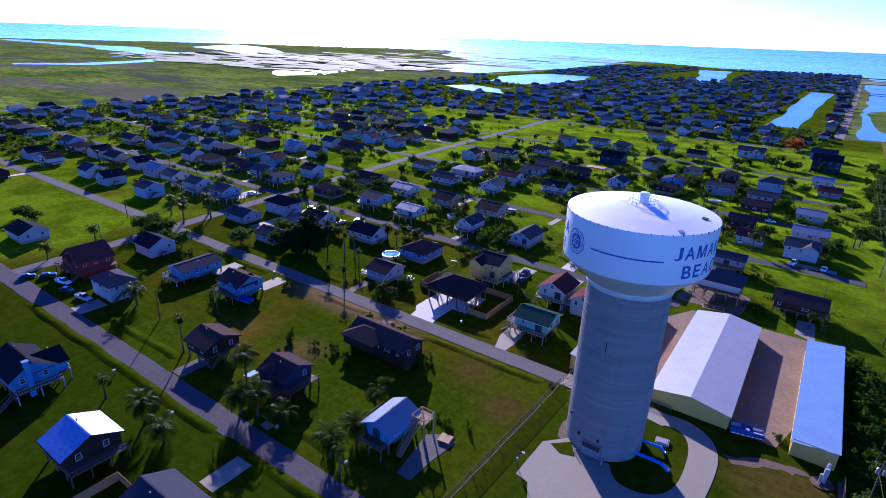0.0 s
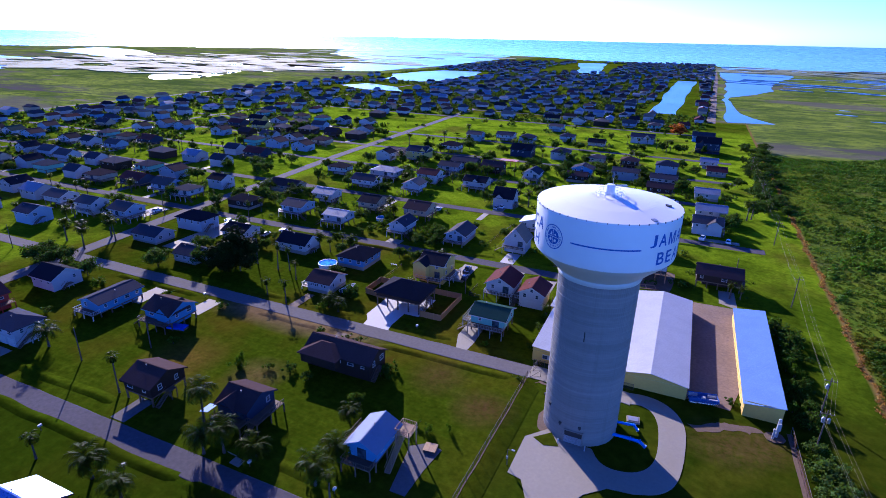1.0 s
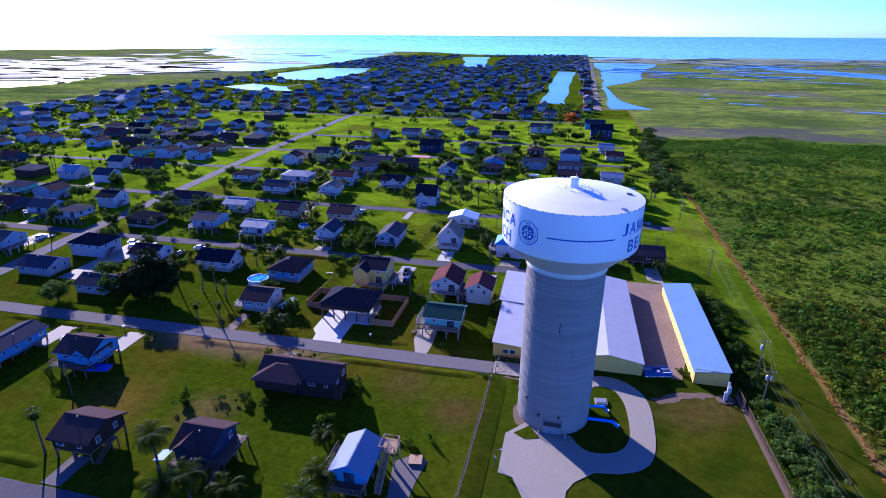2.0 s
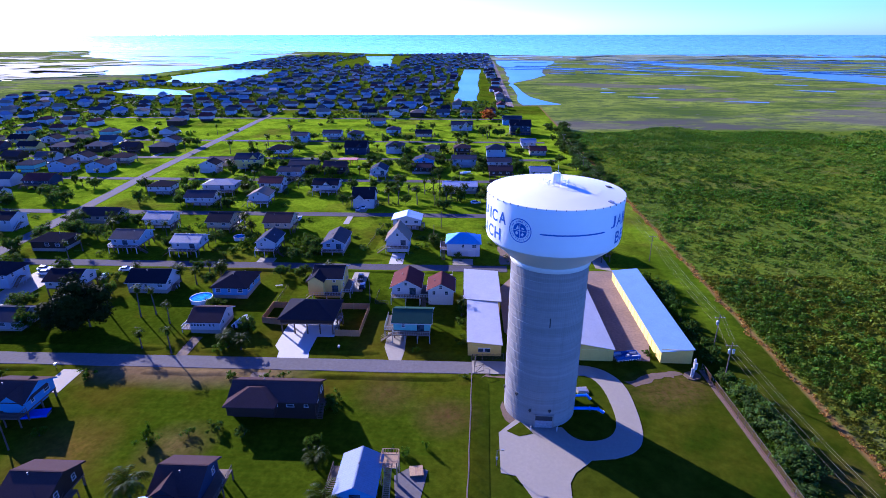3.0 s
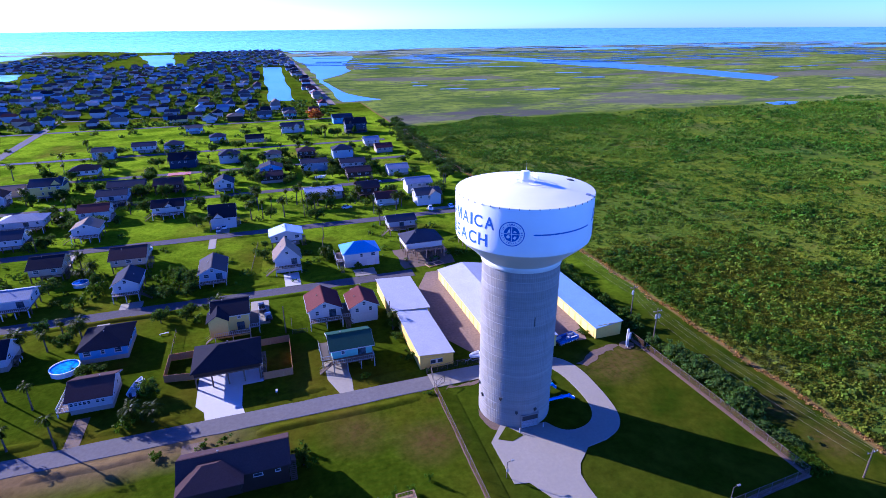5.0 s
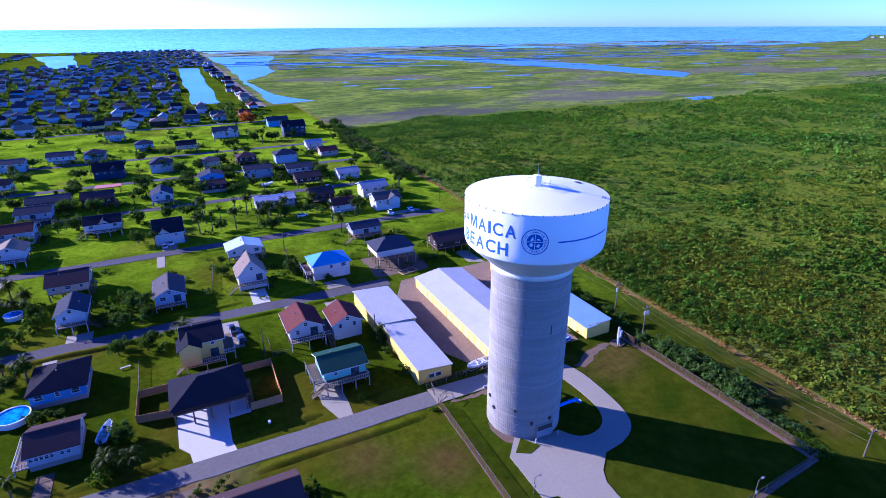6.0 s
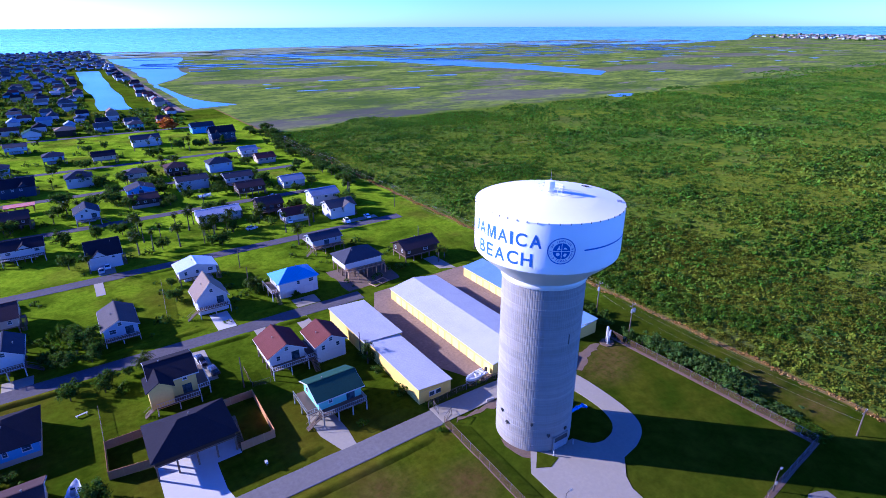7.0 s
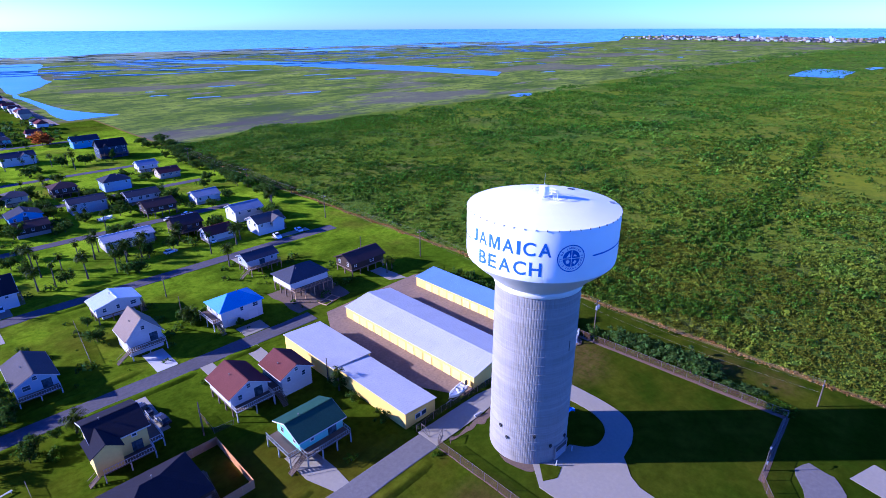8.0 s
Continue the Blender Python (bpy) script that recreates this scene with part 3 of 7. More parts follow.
for k in range(300):
    x, y = rng.uniform(100, 1900), rng.uniform(520, 1500) if k < 130 else rng.uniform(980, 1560)
    if y > 1480 - 0.1 * x and rng.random() < 0.3 or (x < 700 and y < 640 and rng.random() < 0.7):
        continue
    lx, ly = rng.uniform(6, 60), rng.uniform(2.5, 8)
    if y < 800:
        lx *= 0.4
    slab([(x + lx * (1 + 0.4 * rng.uniform(-1, 1)) * math.cos(j * 0.628), y + ly * (1 + 0.5 * rng.uniform(-1, 1)) * math.sin(j * 0.628) - 0.25 * lx * math.cos(j * 0.628)) for j in range(10)], -0.2 - 0.004 * k, 0.08 + 0.004 * k, bm)
tagged(part("marsh_pools", bm, POND), "slivers of blue water scattered through the marsh", "water", kind="stuff")

# ---- roads ----
def strip(points, width, seed, wobble=0.18, z=0.07):
    """A road surface along a line of points, with worn edges."""
    bm = bmesh.new()
    side = ([], [])
    for (ax, ay), (bx, by) in zip(points, points[1:]):
        n = max(1, int(math.hypot(bx - ax, by - ay) / 4))
        dx, dy = (bx - ax) / math.hypot(bx - ax, by - ay), (by - ay) / math.hypot(bx - ax, by - ay)
        last = (bx, by) == points[-1]
        for k in range(n + (1 if last else 0)):
            x, y = ax + (bx - ax) * k / n, ay + (by - ay) * k / n
            for s, row in zip((1, -1), side):
                w = width / 2 + wobble * noise.noise(Vector((x * 0.35, y * 0.35, seed + s)))
                row.append((bm.verts.new((x - s * dy * w, y + s * dx * w, z)), bm.verts.new((x - s * dy * (w + 0.15), y + s * dx * (w + 0.15), -0.02))))
    for (a, a2), (b, b2), (c, c2), (d, d2) in zip(side[0], side[0][1:], side[1], side[1][1:]):
        bm.faces.new((a, c, d, b))
        bm.faces.new((a, b, b2, a2))
        bm.faces.new((c, c2, d2, d))
    return bm


ROADS = {"road_near": ([(-260, -43.2), (-5, -43.4)], 5.2), "road_main": ([(-560, 13), (-300, 12.8), (-14, 13.2)], 5.0), "road_second": ([(-560, 71.5), (-2, 72)], 5.0), "road_third": ([(-560, 127.5), (45, 129)], 5.2),
         "road_fourth": ([(-560, 186), (30, 187.5)], 5.0), "road_fifth": ([(-560, 240), (40, 241)], 5.0), "road_sixth": ([(-560, 298), (40, 300)], 5.0), "road_seventh": ([(-560, 410), (20, 412)], 5.5), "road_eighth": ([(-560, 470), (10, 470)], 5.0),
         "road_cross": ([(-176, -41), (-180, 14), (-184.4, 58.5), (-189, 128), (-195, 200), (-207, 480)], 6.2), "road_west": ([(-565, 30), (-571, 640)], 7.0), "road_far": ([(-400, 60), (-400, 780)], 5.0), "road_jetty": ([(30, 500), (46, 1200), (56, 1900)], 8.0)}
for i, (name, (pts, w)) in enumerate(ROADS.items()):
    road = strip(pts, w, i * 5.0, z=0.07 + 0.004 * i)
    setting(name, road, EARTH if name == "road_jetty" else OLD_ROAD if name in ("road_cross", "road_west", "road_main") else ASPHALT, "narrow grey asphalt street with worn edges" if w < 6 else "pale straight road through the town", "road")

# gravel yard between the storage buildings, tower apron and loop
setting("gravel_yard", slab(rounded([(-5.5, 17), (-5.5, 70.5), (24, 71.5), (40, 71.5), (40, 66), (32, 64), (32, 17.5), (20, 18.5)], 1), -0.05, 0.05), GRAVEL, "reddish gravel yard between yellow storage buildings", "yard")
setting("pavement_gate", slab([(-14.2, 10.9), (-2, 10.8), (4, 11.2), (9, 10.2), (9, 14.6), (3, 15.8), (-14.2, 16.2)], -0.05, 0.13), CONCRETE, "concrete drive from the gate to the tower", "driveway")
apron = [(-9, -9.2), (-9.2, -20), (-6.5, -20.6)] + rounded([(-5.4, -21), (-3.4, -22.5), (-2.6, -30), (-2.2, -46), (3.6, -46), (2.6, -26), (3.2, -20.5), (8, -16.3)], 1)[3:-2] + [(8, -16.2)]
def arc_of(points, steps=2):
    """An open line with its corners rounded off."""
    for _ in range(steps):
        mid = [p for (ax, ay), (bx, by) in zip(points, points[1:]) for p in ((ax * 0.75 + bx * 0.25, ay * 0.75 + by * 0.25), (ax * 0.25 + bx * 0.75, ay * 0.25 + by * 0.75))]
        points = [points[0]] + mid + [points[-1]]
    return points


loop_out = [(12.5, -15.6), (16.5, -14), (19, -11), (20.2, -6), (20.6, 2), (20.4, 7), (19, 11), (16, 14.2), (12, 15.4), (8.5, 14.8)]
loop_in = [(8.5, 10.6), (11.5, 11.4), (13.8, 9.8), (15.2, 6), (15.6, 0), (15.4, -5), (14, -8.6), (11.5, -10.6), (8, -11.2), (5.5, -10.2), (3.8, -7.2)]
setting("pavement_apron", slab(apron + arc_of(loop_out) + arc_of(loop_in) + [(0, -7.0), (-4.5, -4.2)], -0.05, 0.10), CONCRETE, "pale concrete apron and loop drive round the tower", "driveway")
setting("lawn_triangle", slab([(-7.4, -8.8), (-4.4, -5.9), (-2.2, -9.3), (-5, -10.2)], 0.0, 0.16), LAND, "small triangle of lawn in the concrete apron", "lawn")
for pts in ([(-7.9, 1), (-8.6, -2), (-7.5, -5.5), (-4.4, -7), (-4, -5.6), (-6, -3)], [(4, 11.0), (-11, 10.6), (-11.5, 9.4), (3, 8.8)], [(21, 9.5), (27, 12.5), (34, 14.5), (35, 12.5), (28, 10), (22, 7.5)]):
    setting("bare_patch", slab(ragged(pts, 0.8, 1.1, len(pts) + pts[0][0]), -0.02, 0.035), EARTH, "bare brown earth beside the drive", "soil")

setting("mow_strip", slab(ragged([(39.3, 14.5), (40.4, 14.5), (41.8, -35.4), (19.4, -36.9), (19.4, -35.9), (40.7, -34.4)], 2.5, 0.15, 2), -0.02, 0.04), EARTH, "strip of bare reddish earth along the fence", "soil")
setting("mow_strip_west", slab(ragged([(-14.35, 10.5), (-14.1, 10.5), (-15.7, -46), (-15.95, -46)], 2.0, 0.2, 4), -0.02, 0.04), EARTH, "strip of bare brown earth along the fence", "soil")

# ---- water tower ----
tower = thing("water_tower", 0, 0, 0, 0, "tall white water tower on a fluted concrete column", "water tower")
RS, RT = 7.37, 12.42
FLUTES = 108
prof = []
z = -0.3
while z < 34.2:
    prof += [(RS, z), (RS, z + 1.64), (RS + 0.03, z + 1.66), (RS + 0.03, z + 1.78)]
    z += 1.8
prof = [(r, min(h, 34.3)) for r, h in prof]
smooth_rows = {i for i, (r, h) in enumerate(prof) if r > RS}
part("column", lathe(prof, FLUTES * 4, lambda k, i: (-0.03 if k % 4 == 3 and i not in smooth_rows else 0.0)), SHAFT, tower, "grey ribbed concrete column")
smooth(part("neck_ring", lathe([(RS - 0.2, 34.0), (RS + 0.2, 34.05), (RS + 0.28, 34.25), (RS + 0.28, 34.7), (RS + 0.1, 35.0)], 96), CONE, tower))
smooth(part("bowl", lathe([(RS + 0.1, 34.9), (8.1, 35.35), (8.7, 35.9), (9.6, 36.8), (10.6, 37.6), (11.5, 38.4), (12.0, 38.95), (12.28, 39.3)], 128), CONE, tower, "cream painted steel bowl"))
smooth(part("tank_wall", lathe([(12.25, 39.2), (12.38, 39.75), (RT, 40.4), (RT, 47.35), (RT - 0.05, 47.5), (RT - 0.4, 47.55)], 160), TANK, tower))
roof_prof = [(RT + 0.04, 47.42), (RT + 0.02, 47.52), (8.0, 48.25), (4.0, 48.75), (0.9, 49.0)]
part("tank_roof", lathe(roof_prof, 48), TANK, tower, "shallow white cone roof of radial panels")
bm = bmesh.new()
prev = None
for r, h in ((2.5, 48.89), (4.0, 48.75), (6.0, 48.5), (8.0, 48.25), (10.2, 47.88), (12.3, 47.54)):
    row = [bm.verts.new((r, y, h + z)) for y, z in ((-0.03, -0.03), (-0.02, 0.005), (0.02, 0.005), (0.03, -0.03))]
    if prev:
        for k in range(3):
            bm.faces.new((prev[k], prev[k + 1], row[k + 1], row[k]))
    prev = row
rib_mesh = finish("roof_seam", bm, TANK)
clip = finish("rim_clip", boxes((-0.08, -0.05, -0.14, 0.08, 0.05, 0.10)), FENCE_STEEL)
for k in range(48):
    a = 2 * math.pi * k / 48
    part("roof_seam", rib_mesh, None, tower, at=pose(0, 0, 0, 0, 0, math.degrees(a)))
    part("rim_clip", clip, None, tower, at=pose((RT + 0.02) * math.cos(a), (RT + 0.02) * math.sin(a), 47.5, 0, 0, math.degrees(a)))
smooth(part("vent_cap", lathe([(0.78, 48.8), (0.78, 50.6), (0.70, 50.74), (0.1, 50.78)], 32), TANK, tower))
for h in (49.25, 49.75):
    tub = bmesh.new()
    for k in range(40):
        a, b2 = 2 * math.pi * k / 40, 2 * math.pi * (k + 1) / 40
        tube(tub, (2.3 * math.cos(a), 2.3 * math.sin(a), h + 0.05), (2.3 * math.cos(b2), 2.3 * math.sin(b2), h + 0.05), 0.05, n=5)
    part("roof_railing", tub, TANK, tower)
post = finish("railing_post", tube(bmesh.new(), (0, 0, 48.7), (0, 0, 49.82), 0.045, n=6), TANK)
for k in range(14):
    part("railing_post", post, None, tower, at=pose(2.3 * math.cos(k * math.pi / 7), 2.3 * math.sin(k * math.pi / 7), 0))
part("antenna", tube(tube(bmesh.new(), (0.3, 0.2, 50.6), (0.3, 0.2, 52.8), 0.03, 0.015, 6), (0.3, 0.2, 50.6), (0.3, 0.2, 51.1), 0.08), STEEL, tower)
part("roof_hatch", boxes((-0.5, -0.5, -0.1, 0.5, 0.5, 0.16)), DARK, tower, at=pose(9.8, 0.9, 47.93, 0, 8, 5))
part("roof_hatch", boxes((-0.4, -0.4, -0.1, 0.4, 0.4, 0.18)), STEEL, tower, at=pose(8.2, -7.9, 47.66, 0, 8, -44))


def round_tank(pts, faces, name, lift, centre, mid_z, label=""):
    """Lays flat lettering (x along, y up) round the tank wall."""
    bm = bmesh.new()
    vs = [bm.verts.new((x, y, 0)) for x, y in pts]
    for f in faces:
        bm.faces.new([vs[k] for k in f])
    x = math.ceil(min(p[0] for p in pts) / 0.3) * 0.3
    while x < max(p[0] for p in pts):
        bmesh.ops.bisect_plane(bm, geom=bm.verts[:] + bm.edges[:] + bm.faces[:], plane_co=(x, 0, 0), plane_no=(1, 0, 0))
        x += 0.3
    for v in bm.verts:
        a = radians(centre) + v.co.x / RT
        v.co = ((RT + lift) * math.cos(a), (RT + lift) * math.sin(a), mid_z + v.co.y)
    return part(name, bm, INK, tower, label)


def letter_mesh(text, size, squash=1.0, bold=0.0):
    c = bpy.data.curves.new("words", "FONT")
    c.body, c.size, c.align_x, c.align_y, c.offset = text, size, "CENTER", "CENTER", bold
    c.resolution_u = 6
    ob = bpy.data.objects.new("words", c)
    scene.collection.objects.link(ob)
    me = bpy.data.meshes.new_from_object(ob.evaluated_get(bpy.context.evaluated_depsgraph_get()))
    bpy.data.objects.remove(ob)
    pts = [(v.co.x * squash, v.co.y) for v in me.vertices]
    return pts, [tuple(p.vertices) for p in me.polygons]


BLOCK_M = ([(0, 0), (0.2, 0), (0.2, 0.72), (0.42, 0), (0.58, 0), (0.8, 0.72), (0.8, 0), (1, 0), (1, 1), (0.72, 1), (0.5, 0.3), (0.28, 1), (0, 1)],
           [(0, 1, 2, 11, 12), (2, 3, 10, 11), (3, 4, 10), (4, 5, 9, 10), (5, 6, 7, 8, 9)])
WIDTHS = dict(J=0.78, A=1.16, M=1.28, I=0.34, C=1.12, B=1.0, E=0.92, H=1.04)


def word(text, width, height, centre, z):
    """A word in capitals of one height round the tank, a part a letter."""
    total = sum(WIDTHS[ch] for ch in text) + 0.26 * (len(text) - 1)
    k, x = width / total, -width / 2
    for ch in text:
        pts, faces = letter_mesh(ch, 1.0, 1.0, 0.016) if ch != "M" else BLOCK_M
        xs, ys = [p[0] for p in pts], [p[1] for p in pts]
        kx, ky = WIDTHS[ch] * k / (max(xs) - min(xs)), height / (max(ys) - min(ys))
        flat = [(x + (px - min(xs)) * kx, (py - (max(ys) + min(ys)) / 2) * ky) for px, py in pts]
        round_tank(flat, faces, "letter", 0.03, centre, z, "navy letter " + ch)
        x += (WIDTHS[ch] + 0.26) * k


for centre in (189.0, -16.2):
    word("JAMAICA", 14.0, 2.15, centre, 44.5)
    word("BEACH", 10.9, 2.2, centre + 1.0, 41.35)
for a0, a1 in ((-108.5, -55.2), (98.0, 151.0)):
    n = 40
    w = radians(a1 - a0) * RT / 2
    pts = [(-w + 2 * w * k / n, s * (0.13 if 0 < k < n else 0.06)) for s in (1, -1) for k in range(n + 1)]
    round_tank(pts, [(k, k + 1, n + 2 + k, n + 1 + k) for k in range(n)], "stripe", 0.03, (a0 + a1) / 2, 43.15)


def ring_faces(r0, r1, n=64):
    pts = [(r * math.cos(2 * math.pi * k / n), r * math.sin(2 * math.pi * k / n)) for r in (r0, r1) for k in range(n)]
    return pts, [(k, (k + 1) % n, n + (k + 1) % n, n + k) for k in range(n)]


SEAL = -125.0
round_tank(*ring_faces(1.98, 2.14), "seal", 0.03, SEAL, 43.2, "round navy city seal")
round_tank(*ring_faces(0.001, 1.32), "seal", 0.03, SEAL, 43.2)
for text, mid, r, step in (("CITY OF JAMAICA BEACH", 90, 1.63, -13.2), ("TEXAS", 270, 1.63, 13.5)):
    for i, ch in enumerate(text):
        if ch == " ":
            continue
        p2, f2 = letter_mesh(ch, 0.44, 1.0, 0.014)
        a = mid + step * (i - (len(text) - 1) / 2)
        rot = radians(a - 90 if step < 0 else a + 90)
        cx, cy = r * math.cos(radians(a)), r * math.sin(radians(a))
        round_tank([(cx + x * math.cos(rot) - y * math.sin(rot), cy + x * math.sin(rot) + y * math.cos(rot)) for x, y in p2], f2, "seal_letter", 0.03, SEAL, 43.2)
# pale device on the seal: a cross with plain shapes in its quarters
pale = []
for x0, y0, x1, y1 in ((-1.3, -0.05, 1.3, 0.05), (-0.05, -1.3, 0.05, 1.3)):
    pale.append([(x0, y0), (x1, y0), (x1, y1), (x0, y1)])
pale.append([(-0.75, 0.2), (-0.2, 0.25), (-0.35, 0.95)])
pale.append([(0.3 * math.cos(k * 0.7) - 0.55, 0.3 * math.sin(k * 0.7) - 0.5) for k in range(9)])
pale.append([(0.2, 0.35), (0.85, 0.3), (0.7, 0.5), (0.45, 0.62)])
pale.append([(0.2, -0.75), (0.6, -0.9), (0.85, -0.45), (0.5, -0.3)])
for shape in pale:
    ob = round_tank(shape, [tuple(range(len(shape)))], "seal_device", 0.05, SEAL, 43.2)
    ob.data.materials[0] = TANK
# roll-up door in the foot of the column, and fittings
door = part("door", boxes((-1.7, -0.25, 0.0, 1.7, 0.12, 2.9)), DARK, tower, "dark recessed roll-up door", at=pose(0.0, -RS + 0.12, 0.1, 0, 0, -1))
part("door_frame", boxes((-1.9, -0.35, 0, -1.7, 0.2, 3.1), (1.7, -0.35, 0, 1.9, 0.2, 3.1), (-1.7, -0.35, 2.9, 1.7, 0.2, 3.1)), SHAFT, door)
part("door_slat", boxes(*[(-1.69, -0.3, 0.1 + k * 0.28, 1.69, -0.26, 0.34 + k * 0.28) for k in range(6)]), stuff_mat("grey shutter", (0.22, 0.22, 0.24), 0.5), door)
fixture = finish("light_fixture", boxes((-0.25, -0.2, -0.2, 0.25, 0.2, 0.2), (-0.08, -0.1, -0.5, 0.08, 0.1, -0.2)), DARK)
for a, h in ((172, 6.8), (184, 5.0), (-137, 6.5), (-82, 4.2), (-112, 3.9)):
    part("light_fixture", fixture, None, tower, at=pose((RS + 0.1) * math.cos(radians(a)), (RS + 0.1) * math.sin(radians(a)), h, 0, 0, a + 90))
part("bollard", tube(bmesh.new(), (-2.6, -8.4, 0), (-2.6, -8.4, 1.2), 0.12), RAIL, tower)
part("bollard", tube(bmesh.new(), (2.6, -8.4, 0), (2.6, -8.4, 1.2), 0.12), RAIL, tower)
part("vent_slot", boxes((-0.1, -0.03, 0, 0.1, 0.05, 2.0)), DARK, tower, at=pose(RS * math.cos(radians(-92)), RS * math.sin(radians(-92)), 23.0, 0, 0, -2))

# blue overflow pipes beside the column
def pipe(points, r, label):
    ob = thing("pipe_run", points[0][0], points[0][1], 0, 0, label, "pipe", "pipes by the tower")
    for a, b in zip(points, points[1:]):
        o = Vector((points[0][0], points[0][1], 0))
        smooth(part("pipe", tube(bmesh.new(), Vector(a) - o, Vector(b) - o, r, n=12), BLUE_PIPE, ob))
        part("flange", tube(bmesh.new(), Vector(b) - o - (Vector(b) - Vector(a)).normalized() * 0.15, Vector(b) - o, r * 1.5, n=12), BLUE_PIPE, ob)


pipe([(6.9, -2.3, 1.1), (10.4, -2.2, 1.1), (12.2, -2.1, 0.9), (13.2, -2.1, 0.0)], 0.32, "blue painted steel pipe on the lawn")
pipe([(6.9, 1.9, 1.1), (10.6, 2.3, 1.1), (11.4, 2.4, 0.0)], 0.28, "blue painted steel pipe on the lawn")
vault = thing("valve_vault", 10.2, 5.2, 0, 8, "low concrete vault with a steel hatch", "vault")
part("vault_body", boxes((-1.3, -1.0, -0.1, 1.3, 1.0, 0.45)), CONCRETE, vault)
part("hatch", boxes((-1.0, -0.7, 0.45, 1.0, 0.7, 0.55)), STEEL, vault)

# ---- storage buildings ----
YELLOW = WALLS["yellow"]
METAL_LIGHT = ribbed_mat("pale ribbed roofing", (0.42, 0.42, 0.425), 0.6, "Y", 0.45, 0.1, 0.05)
METAL_BLUE = ribbed_mat("bluish ribbed roofing", (0.165, 0.285, 0.49), 0.6, "Y", 0.4, 0.2, 0.05)
EAVE = stuff_mat("rusty eave trim", (0.50, 0.36, 0.10), 0.6)


def storage(x0, x1, y0, y1, z_eave, z_ridge, ridge, roofing, label, doors=()):
    cx, cy = (x0 + x1) / 2, (y0 + y1) / 2
    ob = thing("storage_building", cx, cy, 0, 0, label, "storage building", "yellow storage buildings")
    w, d = (x1 - x0) / 2, (y1 - y0) / 2
    bm = bmesh.new()
    rx = {"mid": 0.0, "west": -w, "east": w}[ridge]
    prof = [(-w, 0), (w, 0), (w, z_ridge if ridge == "east" else z_eave), (rx, z_ridge), (-w, z_ridge if ridge == "west" else z_eave)]
    prof = prof if ridge == "mid" else [prof[0], prof[1], prof[2], prof[4]]
    lo, hi = ([bm.verts.new((px, s * d, pz)) for px, pz in prof] for s in (-1, 1))
    bm.faces.new(lo)
    bm.faces.new(hi[::-1])
    for k in range(len(prof)):
        j = (k + 1) % len(prof)
        bm.faces.new((lo[k], lo[j], hi[j], hi[k]))
    part("wall", bm, YELLOW, ob)
    spans = [(-w, prof[-1][1], rx, z_ridge), (rx, z_ridge, w, prof[2][1])] if ridge == "mid" else [(-w, prof[-1][1], w, prof[2][1])]
    for ax, az, bx, bz in spans:
        bm = bmesh.new()
        k = (bz - az) / (bx - ax)
        ax2, bx2 = (ax - 0.3, bx) if ax == -w else (ax, bx)
        bx2 = bx + 0.3 if bx == w else bx
        az2, bz2 = az + (ax2 - ax) * k, bz + (bx2 - bx) * k
        vs = [bm.verts.new((px, py, pz + h)) for h in (0.02, 0.12) for px, pz in ((ax2, az2), (bx2, bz2)) for py in (-d - 0.25, d + 0.25)]
        for f in ((0, 1, 3, 2), (4, 6, 7, 5), (0, 2, 6, 4), (1, 5, 7, 3), (0, 4, 5, 1), (2, 3, 7, 6)):
            bm.faces.new([vs[q] for q in f])
        part("roof", bm, roofing, ob, "ribbed metal roof slope")
    dm = finish("roll_up_door", boxes((-0.04, -1.2, 0, 0.04, 1.2, 2.3)), stuff_mat("shutter", (0.66, 0.48, 0.14), 0.5, vary=0.1))
    for side in doors:
        n = int((y1 - y0 - 2) / 3.1)
        for k in range(n):
            part("roll_up_door", dm, None, ob, at=(side * (w + 0.02), -d + 2.2 + k * 3.1, 0))
    end = finish("end_trim", boxes((-w - 0.02, -d - 0.06, z_eave - 0.25, w + 0.02, -d - 0.01, z_eave - 0.05)), EAVE)
    part("end_trim", end, None, ob)
    return ob


st_l = storage(-15.2, -7.0, 18.6, 41.0, 3.2, 3.9, "west", METAL_LIGHT, "long yellow storage building with a pale metal roof", (1,))
part("window", boxes((-1.6, -11.36, 1.1, 1.4, -11.22, 2.3)), TRIM, st_l, "white framed window in the end wall")
for x in (-0.95, 0.75):
    part("pane", boxes((x - 0.6, -11.4, 1.25, x + 0.6, -11.37, 2.15)), GLASS, st_l)
storage(-16.2, -6.0, 41.3, 62.0, 3.5, 4.1, "west", METAL_LIGHT, "yellow storage building with a pale metal roof", (1,))
storage(4.2, 20.0, 17.6, 64.5, 3.2, 4.6, "mid", METAL_LIGHT, "wide yellow storage building with a ridged pale roof", (-1, 1))
storage(31.2, 38.6, 17.2, 65.0, 3.9, 3.1, "west", METAL_BLUE, "narrow yellow storage building with a bluish metal roof", (-1,))

# ---- houses ----
VENT = stuff_mat("dull vent metal", (0.16, 0.15, 0.15), 0.7, 0.2)
CACHE = {}


def cached(key, make):
    if key not in CACHE:
        CACHE[key] = make()
    return CACHE[key]


